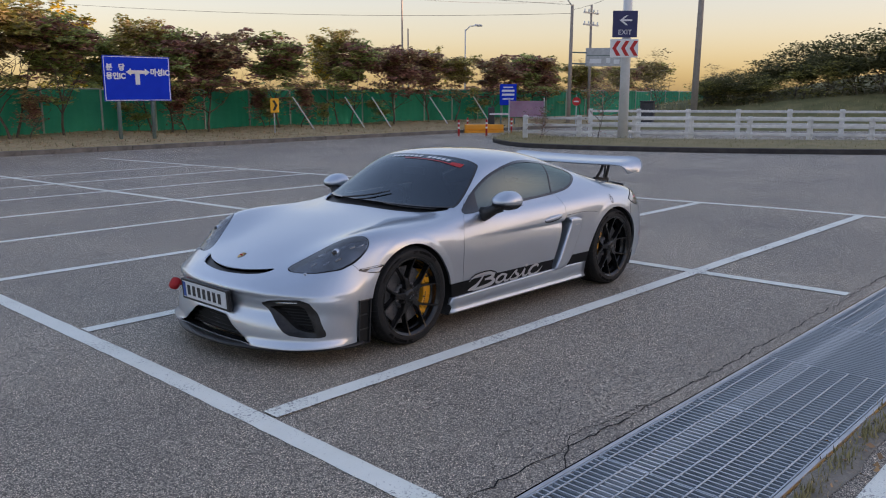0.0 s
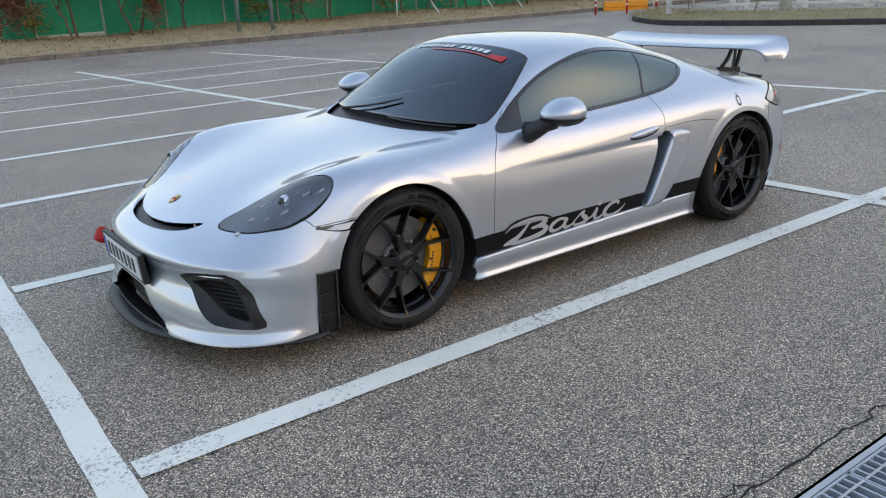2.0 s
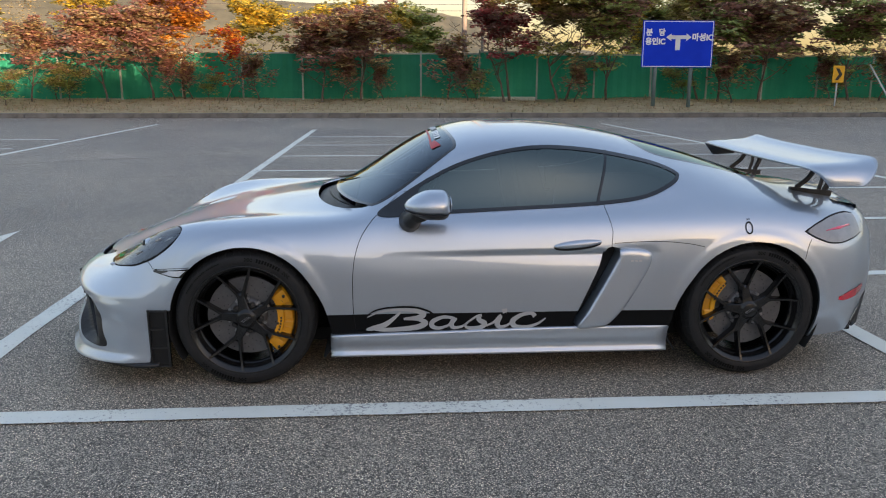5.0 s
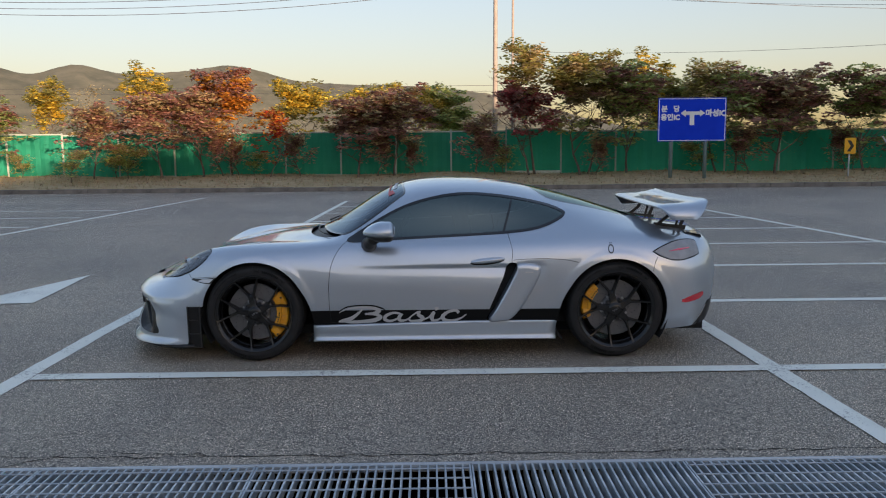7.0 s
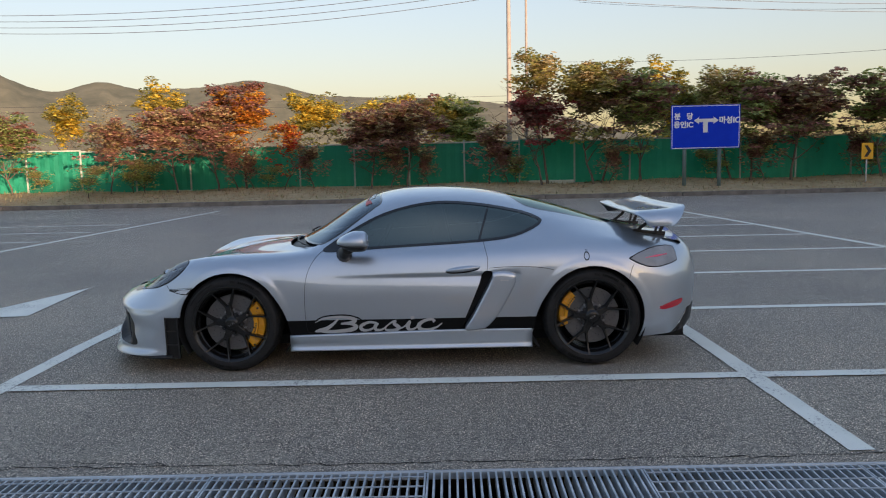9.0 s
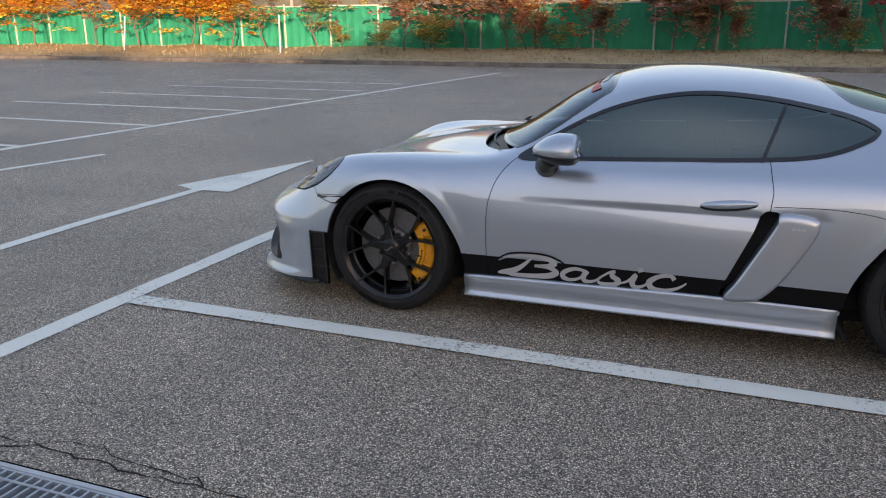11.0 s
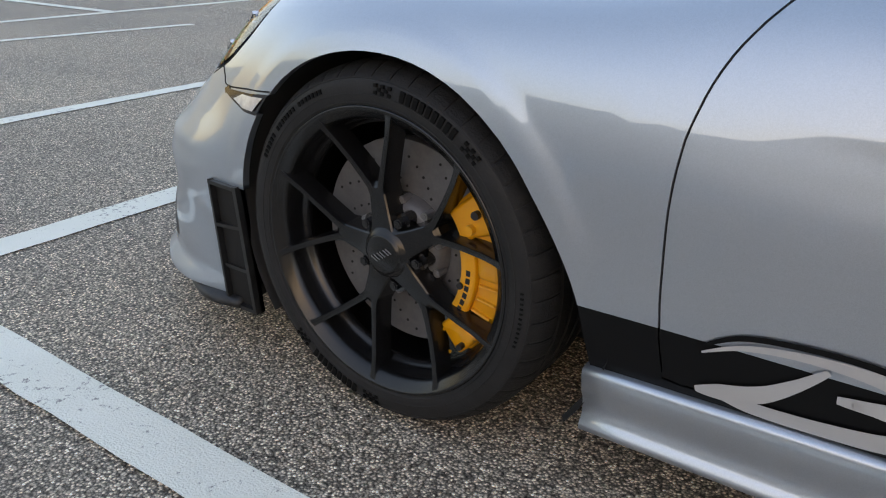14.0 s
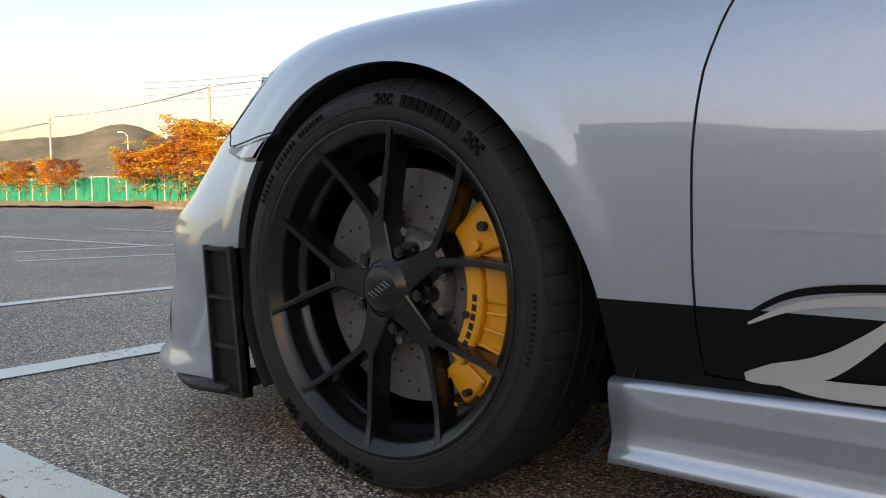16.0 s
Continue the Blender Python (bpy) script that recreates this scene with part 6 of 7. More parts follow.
def build_wheel(width, caliper_at, rear=False):
    """A wheel with its axle along y and its face towards -y; y = 0 is the tyre's outer side."""
    w = new("wheel")
    w["label"] = "satin black ten-spoke wheel with low-profile tyre"
    W = width
    half = [(.258, .018), (.262, .008), (.270, .002), (.284, .000), (.300, .0012), (.310, .0035), (.315, .0062), (.3165, .0100), (.3215, .0180), (.3275, .0300), (.3315, .046), (.3325, .062)]
    b = bmesh.new()
    revolve(b, half + [(r, W - y) for r, y in half[::-1]], 96)
    part("tyre", b, TYRE, w, "black tyre with lettered sidewall", True)
    b = bmesh.new()
    for r in (.2735, .288, .3135):
        y = np.interp(r, [p[0] for p in half[:7]], [p[1] for p in half[:7]])
        revolve(b, [(r - .0014, y + .002), (r - .0008, y - .0011), (r + .0008, y - .0011), (r + .0014, y + .002)], 96)
    part("sidewall_rib", b, TYRE, w, "", True)
    # tread: slanted shoulder blocks with open grooves between them, and ribs round the middle
    skin = [(.3150, .0052), (.3195, .0100), (.3255, .0190), (.3310, .0310), (.3350, .0460), (.3365, .0580)]
    count = 52
    for outer in (True, False):
        b = bmesh.new()
        for k in range(count):
            rings = []
            for i, (r, y) in enumerate(skin):
                lag = .012 * (i / 5) ** 1.3
                yy = y if outer else W - y
                ring = []
                for t in (0, .12, .5, .88, 1):
                    a = 2 * math.pi * (k + .022 + .956 * t) / count + lag
                    rr = r - (.0012 if t in (0, 1) else 0)
                    ring.append(b.verts.new((rr * math.cos(a), yy, rr * math.sin(a))))
                for a in (2 * math.pi * (k + .978) / count + lag, 2 * math.pi * (k + .022) / count + lag):
                    ring.append(b.verts.new(((r - .007) * math.cos(a), yy, (r - .007) * math.sin(a))))
                rings.append(ring)
            for r0, r1 in zip(rings, rings[1:]):
                for j in range(7):
                    b.faces.new((r0[j], r0[(j + 1) % 7], r1[(j + 1) % 7], r1[j]))
            b.faces.new(rings[0][::-1])
            b.faces.new(rings[-1])
        bmesh.ops.recalc_face_normals(b, faces=b.faces[:])
        tagged(part("tread_block", b, TREAD, w, "worn shoulder tread blocks"), kind="stuff")
    b = bmesh.new()
    for y0, y1 in ((.066, W * .5 - .024), (W * .5 - .016, W * .5 + .016), (W * .5 + .024, W - .066)):
        revolve(b, [(.331, y0), (.3366, y0 + .001), (.3372, (y0 + y1) / 2), (.3366, y1 - .001), (.331, y1)], 96)
    part("tread_rib", b, TREAD, w, "smooth tread ribs")
    b = bmesh.new()
    for base in (52, 232):            # maker's mark as plain bars between two chequered patches
        for k in range(9):
            box(b, .2905, .3085, -.0018, .004, -.0046, .0040, 0, pose(0, 0, 0, 0, -(base + 4 + k * 2.6), 0))
        for side in (-1, 1):
            for i in range(5):
                for j in range(3):
                    if (i + j) % 2 == 0:
                        box(b, .2905 + j * .0060, .2960 + j * .0060, -.0016, .004, -.0036, .0030, 0, pose(0, 0, 0, 0, -(base + 14.4 + side * (15.5 + i * 1.4)), 0))
    for k in range(22):
        if k % 8 != 7:
            box(b, .296, .304, -.0014, .004, -.0028, .0022, 0, pose(0, 0, 0, 0, -(112 + k * 1.9), 0))
    for k in range(12):
        box(b, .297, .3025, -.0012, .004, -.0014, .0012, 0, pose(0, 0, 0, 0, -(-16 + k * 1.7), 0))
    tagged(part("sidewall_mark", b, TYRE_PRINT, w, "raised marks on the sidewall"), kind="stuff")
    b = bmesh.new()
    revolve(b, [(.2685, .010), (.2690, .003), (.2665, .000), (.2620, .0015), (.2580, .006), (.2490, .011), (.2430, .019), (.2410, .030), (.2395, .054), (.2350, .059), (.2285, .064), (.2275, .070), (.2280, .080), (.2310, .086), (.2320, W - .03), (.255, W - .012)], 96)
    part("rim", b, RIM, w, "satin black rim with split spokes", True)
    for k in range(5):
        a = 29.5 + 72 * k
        b = bmesh.new()
        arm(b, [(.026, a, .0215, .074), (.046, a, .0265, .058), (.072, a, .0300, .048), (.100, a, .0315, .042), (.118, a, .0325, .037), (.128, a, .0390, .026)], .046, .38)
        for s in (-1, 1):
            arm(b, [(.098, a + s * 4.4, .0325, .022), (.122, a + s * 6.0, .0315, .0185), (.145, a + s * 9.6, .0290, .0165), (.180, a + s * 13.4, .0240, .0152), (.215, a + s * 16.3, .0180, .0145), (.243, a + s * 18.0, .0100, .0150), (.256, a + s * 18.7, .0050, .0190), (.263, a + s * 19.0, .0030, .026)], .042, .33)
        part("spoke", b, RIM, w, "", True)
    b = bmesh.new()
    revolve(b, [(.0005, .0155), (.0335, .0160), (.0365, .0175), (.0378, .0205), (.0400, .0215), (.050, .0285), (.058, .042), (.062, .075)], 48)
    part("hub", b, RIM, w, "black hub cap", True)
    b = bmesh.new()
    for i in range(3):                 # badge on the cap as plain slanted bars
        for du in (-.0035, .0035):
            box(b, -.0075, .0075, .0135, .0150, -.0008, .0008, 0, pose(0, 0, 0, 0, -32, 0) @ pose(-.016 + i * .016 + du, 0, 0, 0, 60, 0))
    part("cap_mark", b, ALLOY, w, "small silver mark on the hub cap")
    for k in range(5):
        b = bmesh.new()
        x, z = polar(.065, 65.5 + 72 * k)
        disc_at(b, x, z, .030, .075, .0098, 6)
        disc_at(b, x, z, .046, .08, .0155, 16)
        disc_at(b, x, z, .028, .033, .006, 12)
        part("wheel_bolt", b, GLOSS_BLACK, w)
    # brake disc and caliper stand behind the spokes
    b = bmesh.new()
    revolve(b, [(.09, .098), (.098, .092), (.194, .092), (.195, .105), (.194, .120), (.09, .12)], 72)
    part("brake_disc", b, DISC, w, "dark drilled brake disc")
    b = bmesh.new()
    revolve(b, [(.001, .066), (.075, .066), (.088, .074), (.095, .098)], 40)
    part("disc_bell", b, DISC, w, "", True)
    b = bmesh.new()
    for k in range(12):
        for i in range(6):
            x, z = polar(.108 + i * .0138, k * 30 + i * 7)
            disc_at(b, x, z, .0908, .093, .0026, 8)
    tagged(part("drill_hole", b, CAVITY, w), kind="stuff")
    for k in range(10):
        b = bmesh.new()
        x, z = polar(.090, 14 + 36 * k)
        disc_at(b, x, z, .066, .09, .0075, 8)
        disc_at(b, x, z, .064, .07, .0045, 6)
        part("disc_bolt", b, ALLOY, w)
    arc = lambda r0, r1, a0, a1, n=12: [polar(r1, a0 + (a1 - a0) * i / n) for i in range(n + 1)] + [polar(r0, a1 - (a1 - a0) * i / n) for i in range(n + 1)]
    up = pose(0, 0, 0, 90)
    first = True
    for r0, r1, a0, a1, y0, y1 in ((.152, .227, -46, 41, .063, .150), (.1465, .179, -40, 20, .049, .07), (.150, .222, 19, 39, .055, .07), (.158, .222, -52, -37, .057, .12), (.178, .221, -4, 15, .055, .07), (.176, .221, -34, -28, .056, .07)) if not rear else ((.172, .227, -36, 34, .063, .150), (.166, .192, -32, 16, .050, .07), (.170, .222, 15, 32, .056, .07), (.174, .222, -36, -26, .057, .07)):
        b = bmesh.new()
        prism(b, arc(r0, r1, a0 + caliper_at, a1 + caliper_at), y1 - y0, Matrix.Translation((0, y1, 0)) @ up)
        bmesh.ops.recalc_face_normals(b, faces=b.faces[:])
        ed = [e for e in b.edges if e.calc_face_angle(0) > 0.6]
        bmesh.ops.bevel(b, geom=ed, offset=.006, segments=3, affect="EDGES", profile=0.5)
        part("caliper" if first else "caliper_boss", b, CALIPER, w, "yellow brake caliper" if first else "", True)
        first = False
    b = bmesh.new()
    for i in range(7):                  # the maker's mark as plain black bars
        a = caliper_at - 33 + i * 5.2
        x, z = polar(.179 if rear else .164, a)
        box(b, -.0042, .0042, .0482, .0510, -.0052, .0052, 0, Matrix.Translation((x, 0, z)) @ pose(0, 0, 0, 0, -a, 0))
        box(b, -.0022, .0022, .0478, .0520, -.0030, .0030, 0, Matrix.Translation((x, 0, z)) @ pose(0, 0, 0, 0, -a, 0))
    part("caliper_mark", b, BLACK, w, "plain black mark")
    for r, a, rad in ((.206, 30, .0075), (.182, 24, .009), (.212, -46, .006), (.152, -12, .006))[:3 if rear else 4]:
        b = bmesh.new()
        x, z = polar(r, caliper_at + a)
        disc_at(b, x, z, .044, .062, rad, 10)
        part("caliper_bolt", b, BLACK if rad < .008 else CALIPER, w)
    for i in range(4):
        b = bmesh.new()
        x, z = polar(.203, caliper_at - 24 + i * 8)
        box(b, -.022, .018, .056, .066, -.0026, .0026, .002, Matrix.Translation((x, 0, z)) @ pose(0, 0, 0, 0, -(caliper_at - 18 + i * 8), 0))
        part("caliper_rib", b, CALIPER, w)
    if rear:
        return w
    b = bmesh.new()                     # bleed pipe at the foot of the caliper
    pts = [polar(r, caliper_at + a) for r, a in ((.176, -46), (.170, -52), (.178, -58), (.196, -60), (.214, -56))]
    tube(b, [(x, .060, z) for x, z in pts], .0032, 6)
    part("brake_pipe", b, CALIPER, w, "", True)
    return w


front_wheel, rear_wheel = build_wheel(.245, 0), build_wheel(.275, 165, True)
for wheel, x in ((front_wheel, 0), (rear_wheel, WHEELBASE)):
    wheel.parent = car
    wheel.matrix_basis = pose(x, -.889, HUB_Z)
    far = copy_thing(wheel, pose(x, .889, HUB_Z, 0, 0, 180))
    far.parent = car

# ---- the car's smaller parts ----
def hull_side(x, z, default=.88):
    h = HULL[0].ray_cast(Vector((x, 3, z)), Vector((0, -1, 0)))[0]
    return h.y if h else default


def hull_top(x, w, default=.8):
    h = HULL[0].ray_cast(Vector((x, abs(w), 3)), Vector((0, 0, -1)))[0]
    return h.z if h else default


def ribbon(bm, pts, widths, depth_of, lift=.004):
    """A flat brush stroke through (x, z) points on the car's near side, with its width at each point."""
    line_pts = smooth_loop(pts, 10, closed=False)
    ws = 1.45 * np.interp(np.linspace(0, 1, len(line_pts)), np.linspace(0, 1, len(widths)), widths)
    prev = None
    for i, (x, z) in enumerate(line_pts):
        d = line_pts[min(i + 1, len(line_pts) - 1)] - line_pts[max(i - 1, 0)]
        n = np.array([-d[1], d[0]]) / (np.hypot(*d) + 1e-9)
        pair = []
        for s in (1, -1):
            px, pz = x + n[0] * ws[i] / 2 * s, z + n[1] * ws[i] / 2 * s
            pair.append(bm.verts.new((px, -(depth_of(px, pz) + lift), pz)))
        if prev:
            bm.faces.new((prev[0], prev[1], pair[1], pair[0]))
        prev = pair


def script_word():
    """The word Basic in brush script on the stripe."""
    X, Z, S = .565, .268, .0955          # left end, baseline, height of the capital
    L = lambda pts: [(X + u * S, Z + v * S) for u, v in pts]
    strokes = [
        ("letter_b", L([(.15, .72), (.75, .98), (1.6, 1.10), (2.5, 1.06), (3.0, .86), (2.75, .66), (2.0, .60)]), [.002, .006, .009, .014, .020, .018, .008]),
        ("letter_b", L([(2.0, .60), (2.75, .56), (3.1, .36), (2.7, .14), (1.8, .04), (.9, .02), (.35, .12)]), [.006, .012, .020, .020, .016, .014, .010]),
        ("letter_b", L([(1.85, .98), (1.45, .60), (1.0, .28), (.45, .12), (.1, .05)]), [.006, .013, .019, .018, .006]),
        ("letter_a", L([(4.5, .62), (4.0, .66), (3.5, .44), (3.45, .18), (3.8, .06), (4.3, .22), (4.65, .60)]), [.010, .012, .016, .017, .012, .009, .008]),
        ("letter_a", L([(4.65, .62), (4.45, .30), (4.55, .08), (4.95, .12), (5.3, .34)]), [.016, .017, .014, .009, .006]),
        ("letter_s", L([(5.2, .30), (5.7, .66), (6.0, .74)]), [.006, .008, .010]),
        ("letter_s", L([(5.9, .74), (5.85, .50), (6.15, .28), (5.95, .06), (5.35, .04), (5.15, .16)]), [.012, .016, .018, .016, .012, .008]),
        ("letter_i", L([(6.1, .10), (6.6, .32), (6.95, .66), (6.8, .28), (6.95, .06), (7.3, .14), (7.55, .34)]), [.006, .008, .014, .018, .014, .009, .006]),
        ("letter_i", L([(7.05, .92), (7.3, .98)]), [.016, .014]),
        ("letter_c", L([(8.75, .62), (8.55, .80), (8.0, .70), (7.6, .38), (7.75, .08), (8.3, .03), (8.9, .22), (9.3, .52)]), [.016, .012, .014, .019, .018, .014, .009, .004]),
    ]
    for name, pts, widths in strokes:
        b = bmesh.new()
        ribbon(b, pts, widths, lambda x, z: hull_side(x, z, .87))
        part(name, b, DECAL, car, "silver script stroke of the word Basic")
    b = bmesh.new()
    ribbon(b, L([(.05, .76), (.7, 1.12), (1.7, 1.24), (2.6, 1.20), (3.25, 1.0), (3.5, .84)]), [.003, .006, .006, .007, .007, .003], lambda x, z: hull_side(x, z, .87), .003)
    part("script_outline", b, VINYL, car, "thin black line above the script")


script_word()


def front_lip():
    path = smooth_loop([(-.42, .872), (-.52, .882), (-.66, .82), (-.78, .735), (-.90, .585), (-.99, .40), (-1.045, .22), (-1.06, 0)], 8, False)
    bm = bmesh.new()
    rows = []
    full = [(x, -w) for x, w in path] + [(x, w) for x, w in path[::-1][1:]]
    for i, (x, y) in enumerate(full):
        d = np.array(full[min(i + 1, len(full) - 1)]) - np.array(full[max(i - 1, 0)])
        n = np.array([d[1], -d[0]]) / np.hypot(*d)
        if n[0] * (x - .5) < 0 and abs(y) < .5 or n[1] * y < 0 and abs(y) >= .5:
            n = -n
        k = 0.03 * min(1, i / 8, (len(full) - 1 - i) / 8)
        prof = [(-.13, .128), (-.03, .126), (-.006, .121), (0, .114), (-.002, .104), (-.02, .099), (-.13, .102)]
        rows.append([bm.verts.new((x + n[0] * u, y + n[1] * u, z)) for u, z in prof])
    for r0, r1 in zip(rows, rows[1:]):
        for k in range(len(r0)):
            bm.faces.new((r0[k], r0[(k + 1) % 7], r1[(k + 1) % 7], r1[k]))
    bm.faces.new(rows[0])
    bm.faces.new(rows[-1][::-1])
    bmesh.ops.recalc_face_normals(bm, faces=bm.faces[:])
    part("front_lip", bm, BLACK_PLASTIC, car, "satin black front splitter lip", True)


front_lip()


def grilles():
    for side in (-1, 1):
        for i in range(6):
            z = .262 + i * .0185
            b = bmesh.new()
            w0, w1 = .655 - (z - .25) * 1.1, .755 - (z - .25) * .45
            p0, p1 = Vector((intake_plane(w0) + .025, side * w0, z)), Vector((intake_plane(w1) + .025, side * w1, z))
            tube(b, [p0, (p0 + p1) / 2, p1], .0035, 6)
            part("grille_slat", b, BLACK_PLASTIC, car)
        b = bmesh.new()                  # bright strip over the corner intake
        p = [Vector((intake_plane(w) - .004, side * w, .392 + (w - .50) * .06)) for w in (.52, .58, .63, .67)]
        tube(b, p, [.003, .006, .006, .003], 8)
        part("light_strip", b, CHROME, car, "slim clear daytime light strip", True)
    for i in range(5):
        z = .155 + i * .026
        b = bmesh.new()
        w = .38 - (z - .14) * 1.3
        tube(b, [(-.905, -w, z), (-.925, 0, z), (-.905, w, z)], .0035, 6)
        part("grille_slat", b, BLACK_PLASTIC, car)


grilles()


def nose_items():
    plate = new("number_plate")
    plate.parent = car
    plate["label"] = "white number plate with blue band in black holder"
    plate.matrix_basis = pose(-.992, .055, .372, 0, -4, 0)
    b = bmesh.new()
    box(b, .004, .03, -.285, .285, -.072, .068, .004)
    part("plate_holder", b, BLACK_PLASTIC, plate, "black plastic plate holder")
    b = bmesh.new()
    box(b, 0, .006, -.262, .262, -.055, .055, .002)
    part("plate_sheet", b, PLATE, plate, "white plate sheet")
    b = bmesh.new()
    box(b, -.0012, .002, .225, .258, -.05, .05)
    part("plate_band", b, PLATE_BLUE, plate, "blue band")
    for i in range(7):
        y = .185 - i * .062
        b = bmesh.new()
        box(b, -.0012, .002, y - .018, y + .018, -.034, .034)
        part("plate_mark", b, BLACK, plate)
    strap = new("tow_strap")
    strap.parent = car
    strap["label"] = "red fabric tow strap loop"
    strap.matrix_basis = pose(-.915, .475, .375, 0, 0, 0)
    b = bmesh.new()
    box(b, -.045, .07, -.010, .010, -.020, .014, .005)
    part("strap_tongue", b, TOW_RED, strap, "red strap tongue", True)
    b = bmesh.new()
    turned = pose(-.05, 0, 0, 0, 0, -40)
    bmesh.ops.create_uvsphere(b, u_segments=16, v_segments=10, radius=1, matrix=turned @ Matrix.Diagonal((.040, .022, .044, 1)))
    for v in b.verts:
        v.co.x += .008 * math.sin(v.co.z * 70)
    part("strap_loop", b, TOW_RED, strap, "folded red strap loop", True)
    b = bmesh.new()                     # the small shield on the bonnet
    out = [(-.026, -.02), (-.026, .02), (0, .026), (.024, .016), (.034, 0), (.024, -.016), (0, -.026)]
    vs = [b.verts.new((-.715 - u, .02 + v, hull_top(-.715 - u, .02 + v) + .003)) for u, v in out]
    b.faces.new(vs)
    bmesh.ops.solidify(b, geom=b.faces[:], thickness=.003)
    part("badge", b, GOLD, car, "small gold and red bonnet badge")
    b = bmesh.new()
    box(b, -.722, -.708, .012, .028, hull_top(-.715, .02) + .003, hull_top(-.715, .02) + .008)
    part("badge_centre", b, RED, car, "")
    for side in (-1, 1):
        b = bmesh.new()
        bmesh.ops.create_uvsphere(b, u_segments=12, v_segments=8, radius=.011, matrix=Matrix.Translation((-.68, side * .623, hull_top(-.68, .623) + .002)) @ Matrix.Diagonal((1.3, 1, .7, 1)))
        part("washer_jet", b, SILVER, car, "", True)


nose_items()


def headlight_inside():
    for side in (-1, 1):
        def pod(name, x, w, sx, sy, sz, material, drop=.018, rz=0.0, label=""):
            b = bmesh.new()
            bmesh.ops.create_uvsphere(b, u_segments=16, v_segments=10, radius=1, matrix=Matrix.Translation((x, side * w, hull_top(x, w) - drop)) @ pose(0, 0, 0, 0, -28, side * rz) @ Matrix.Diagonal((sx, sy, sz, 1)))
            part(name, b, material, car, label, True)
        pod("lamp_projector", -.475, .685, .030, .030, .030, CHROME, .026, 0, "chrome-ringed projector lens")
        pod("lamp_glass", -.490, .688, .021, .022, .022, GLOSS_BLACK, .012)
        def led(x, w, length, turn):
            b = bmesh.new()
            m = Matrix.Translation((x, side * w, hull_top(x, w) - .010)) @ pose(0, 0, 0, 0, -24, side * turn)
            for v0, v1, u0, u1 in ((-length / 2, length / 2, -.015, -.0115), (-length / 2, length / 2, .0115, .015), (-length / 2, -length / 2 + .005, -.015, .015), (length / 2 - .005, length / 2, -.015, .015)):
                box(b, v0, v1, u0, u1, -.002, .006, .001, m)
            part("lamp_led", b, CHROME, car, "bright outline of a lamp cell")
        for x, w, length, turn in ((-.60, .615, .038, 32), (-.505, .735, .042, 28), (-.535, .605, .034, 34), (-.405, .755, .040, 30)):
            led(x, w, length, turn)
        for x, w in ((-.56, .675), (-.43, .70), (-.36, .775)):
            pod("lamp_reflector", x, w, .030, .016, .006, CHROME, .020, 35)


headlight_inside()


def wheel_surrounds():
    for side in (-1, 1):
        for x in (0, WHEELBASE):
            b = bmesh.new()
            revolve(b, [(.372, .022), (.364, .030), (.364, .33), (.01, .335)], 64)
            bmesh.ops.delete(b, geom=[v for v in b.verts if v.co.z < -.215], context="VERTS")
            way = (1 if x == 0 else -1) * (1 if side < 0 else -1)
            for v in b.verts:              # the well opens out low down, towards the sill
                if v.co.x * way > .05:
                    v.co.x *= 1 + .20 * min(max((.20 - v.co.z) / .25, 0), 1)
            part("arch_liner", b, CAVITY, car, "black wheel arch liner", True).matrix_basis = pose(x, side * .885, .337, 0, 0, 0 if side < 0 else 180)
        # black slotted blade in front of the wheel, laid on the bumper's side
        def slab(x0, x1, z0, z1, deep, lift):
            bb = bmesh.new()
            vs = []
            for x, z in ((x0, z0), (x1, z0), (x1, z1), (x0, z1)):
                y = hull_side(min(x, -.39), max(z, .14), .855)
                vs.append((bb.verts.new((x, side * (y + deep), z)), bb.verts.new((x, side * (y + lift), z))))
            for i in range(4):
                p, q = vs[i], vs[(i + 1) % 4]
                bb.faces.new((p[0], q[0], q[1], p[1]))
            bb.faces.new([v[1] for v in vs])
            bb.faces.new([v[0] for v in vs][::-1])
            bmesh.ops.recalc_face_normals(bb, faces=bb.faces[:])
            return bb
        blade = part("arch_blade", slab(-.458, -.366, .104, .392, -.012, -.002), CAVITY, car, "black slotted air blade ahead of the wheel")
        for x0, x1 in ((-.459, -.453), (-.376, -.366)):
            part("blade_edge", slab(x0, x1, .102, .394, -.012, .012), BLACK_PLASTIC, blade)
        for z in (.106, .198, .294, .388):
            part("blade_fin", slab(-.453, -.376, z - .004, z + .004, -.006, .011), BLACK_PLASTIC, blade)
    b = bmesh.new()
    box(b, -.86, 3.18, -.60, .60, .135, .20)
    box(b, .42, 2.04, -.80, .80, .135, .24)
    part("underbody", b, CAVITY, car, "dark flat underbody")


wheel_surrounds()


def seams():
    """Thin dark joints between the outer panels."""
    for side in (-1, 1):
        for pts in ([(-.47, .622), (-.44, .60), (-.42, .583), (-.33, .590), (-.245, .598)], [(1.78, .69), (1.90, .697), (2.02, .698), (2.14, .688), (2.22, .672)], [(2.765, .70), (2.745, .66), (2.73, .605)]):
            b = bmesh.new()
            fine = smooth_loop(pts, 6, False)
            tube(b, [(x, side * (hull_side(x, z) - .0005), z) for x, z in fine], .0018, 6)
            part("panel_seam", b, CAVITY, car, "")


seams()


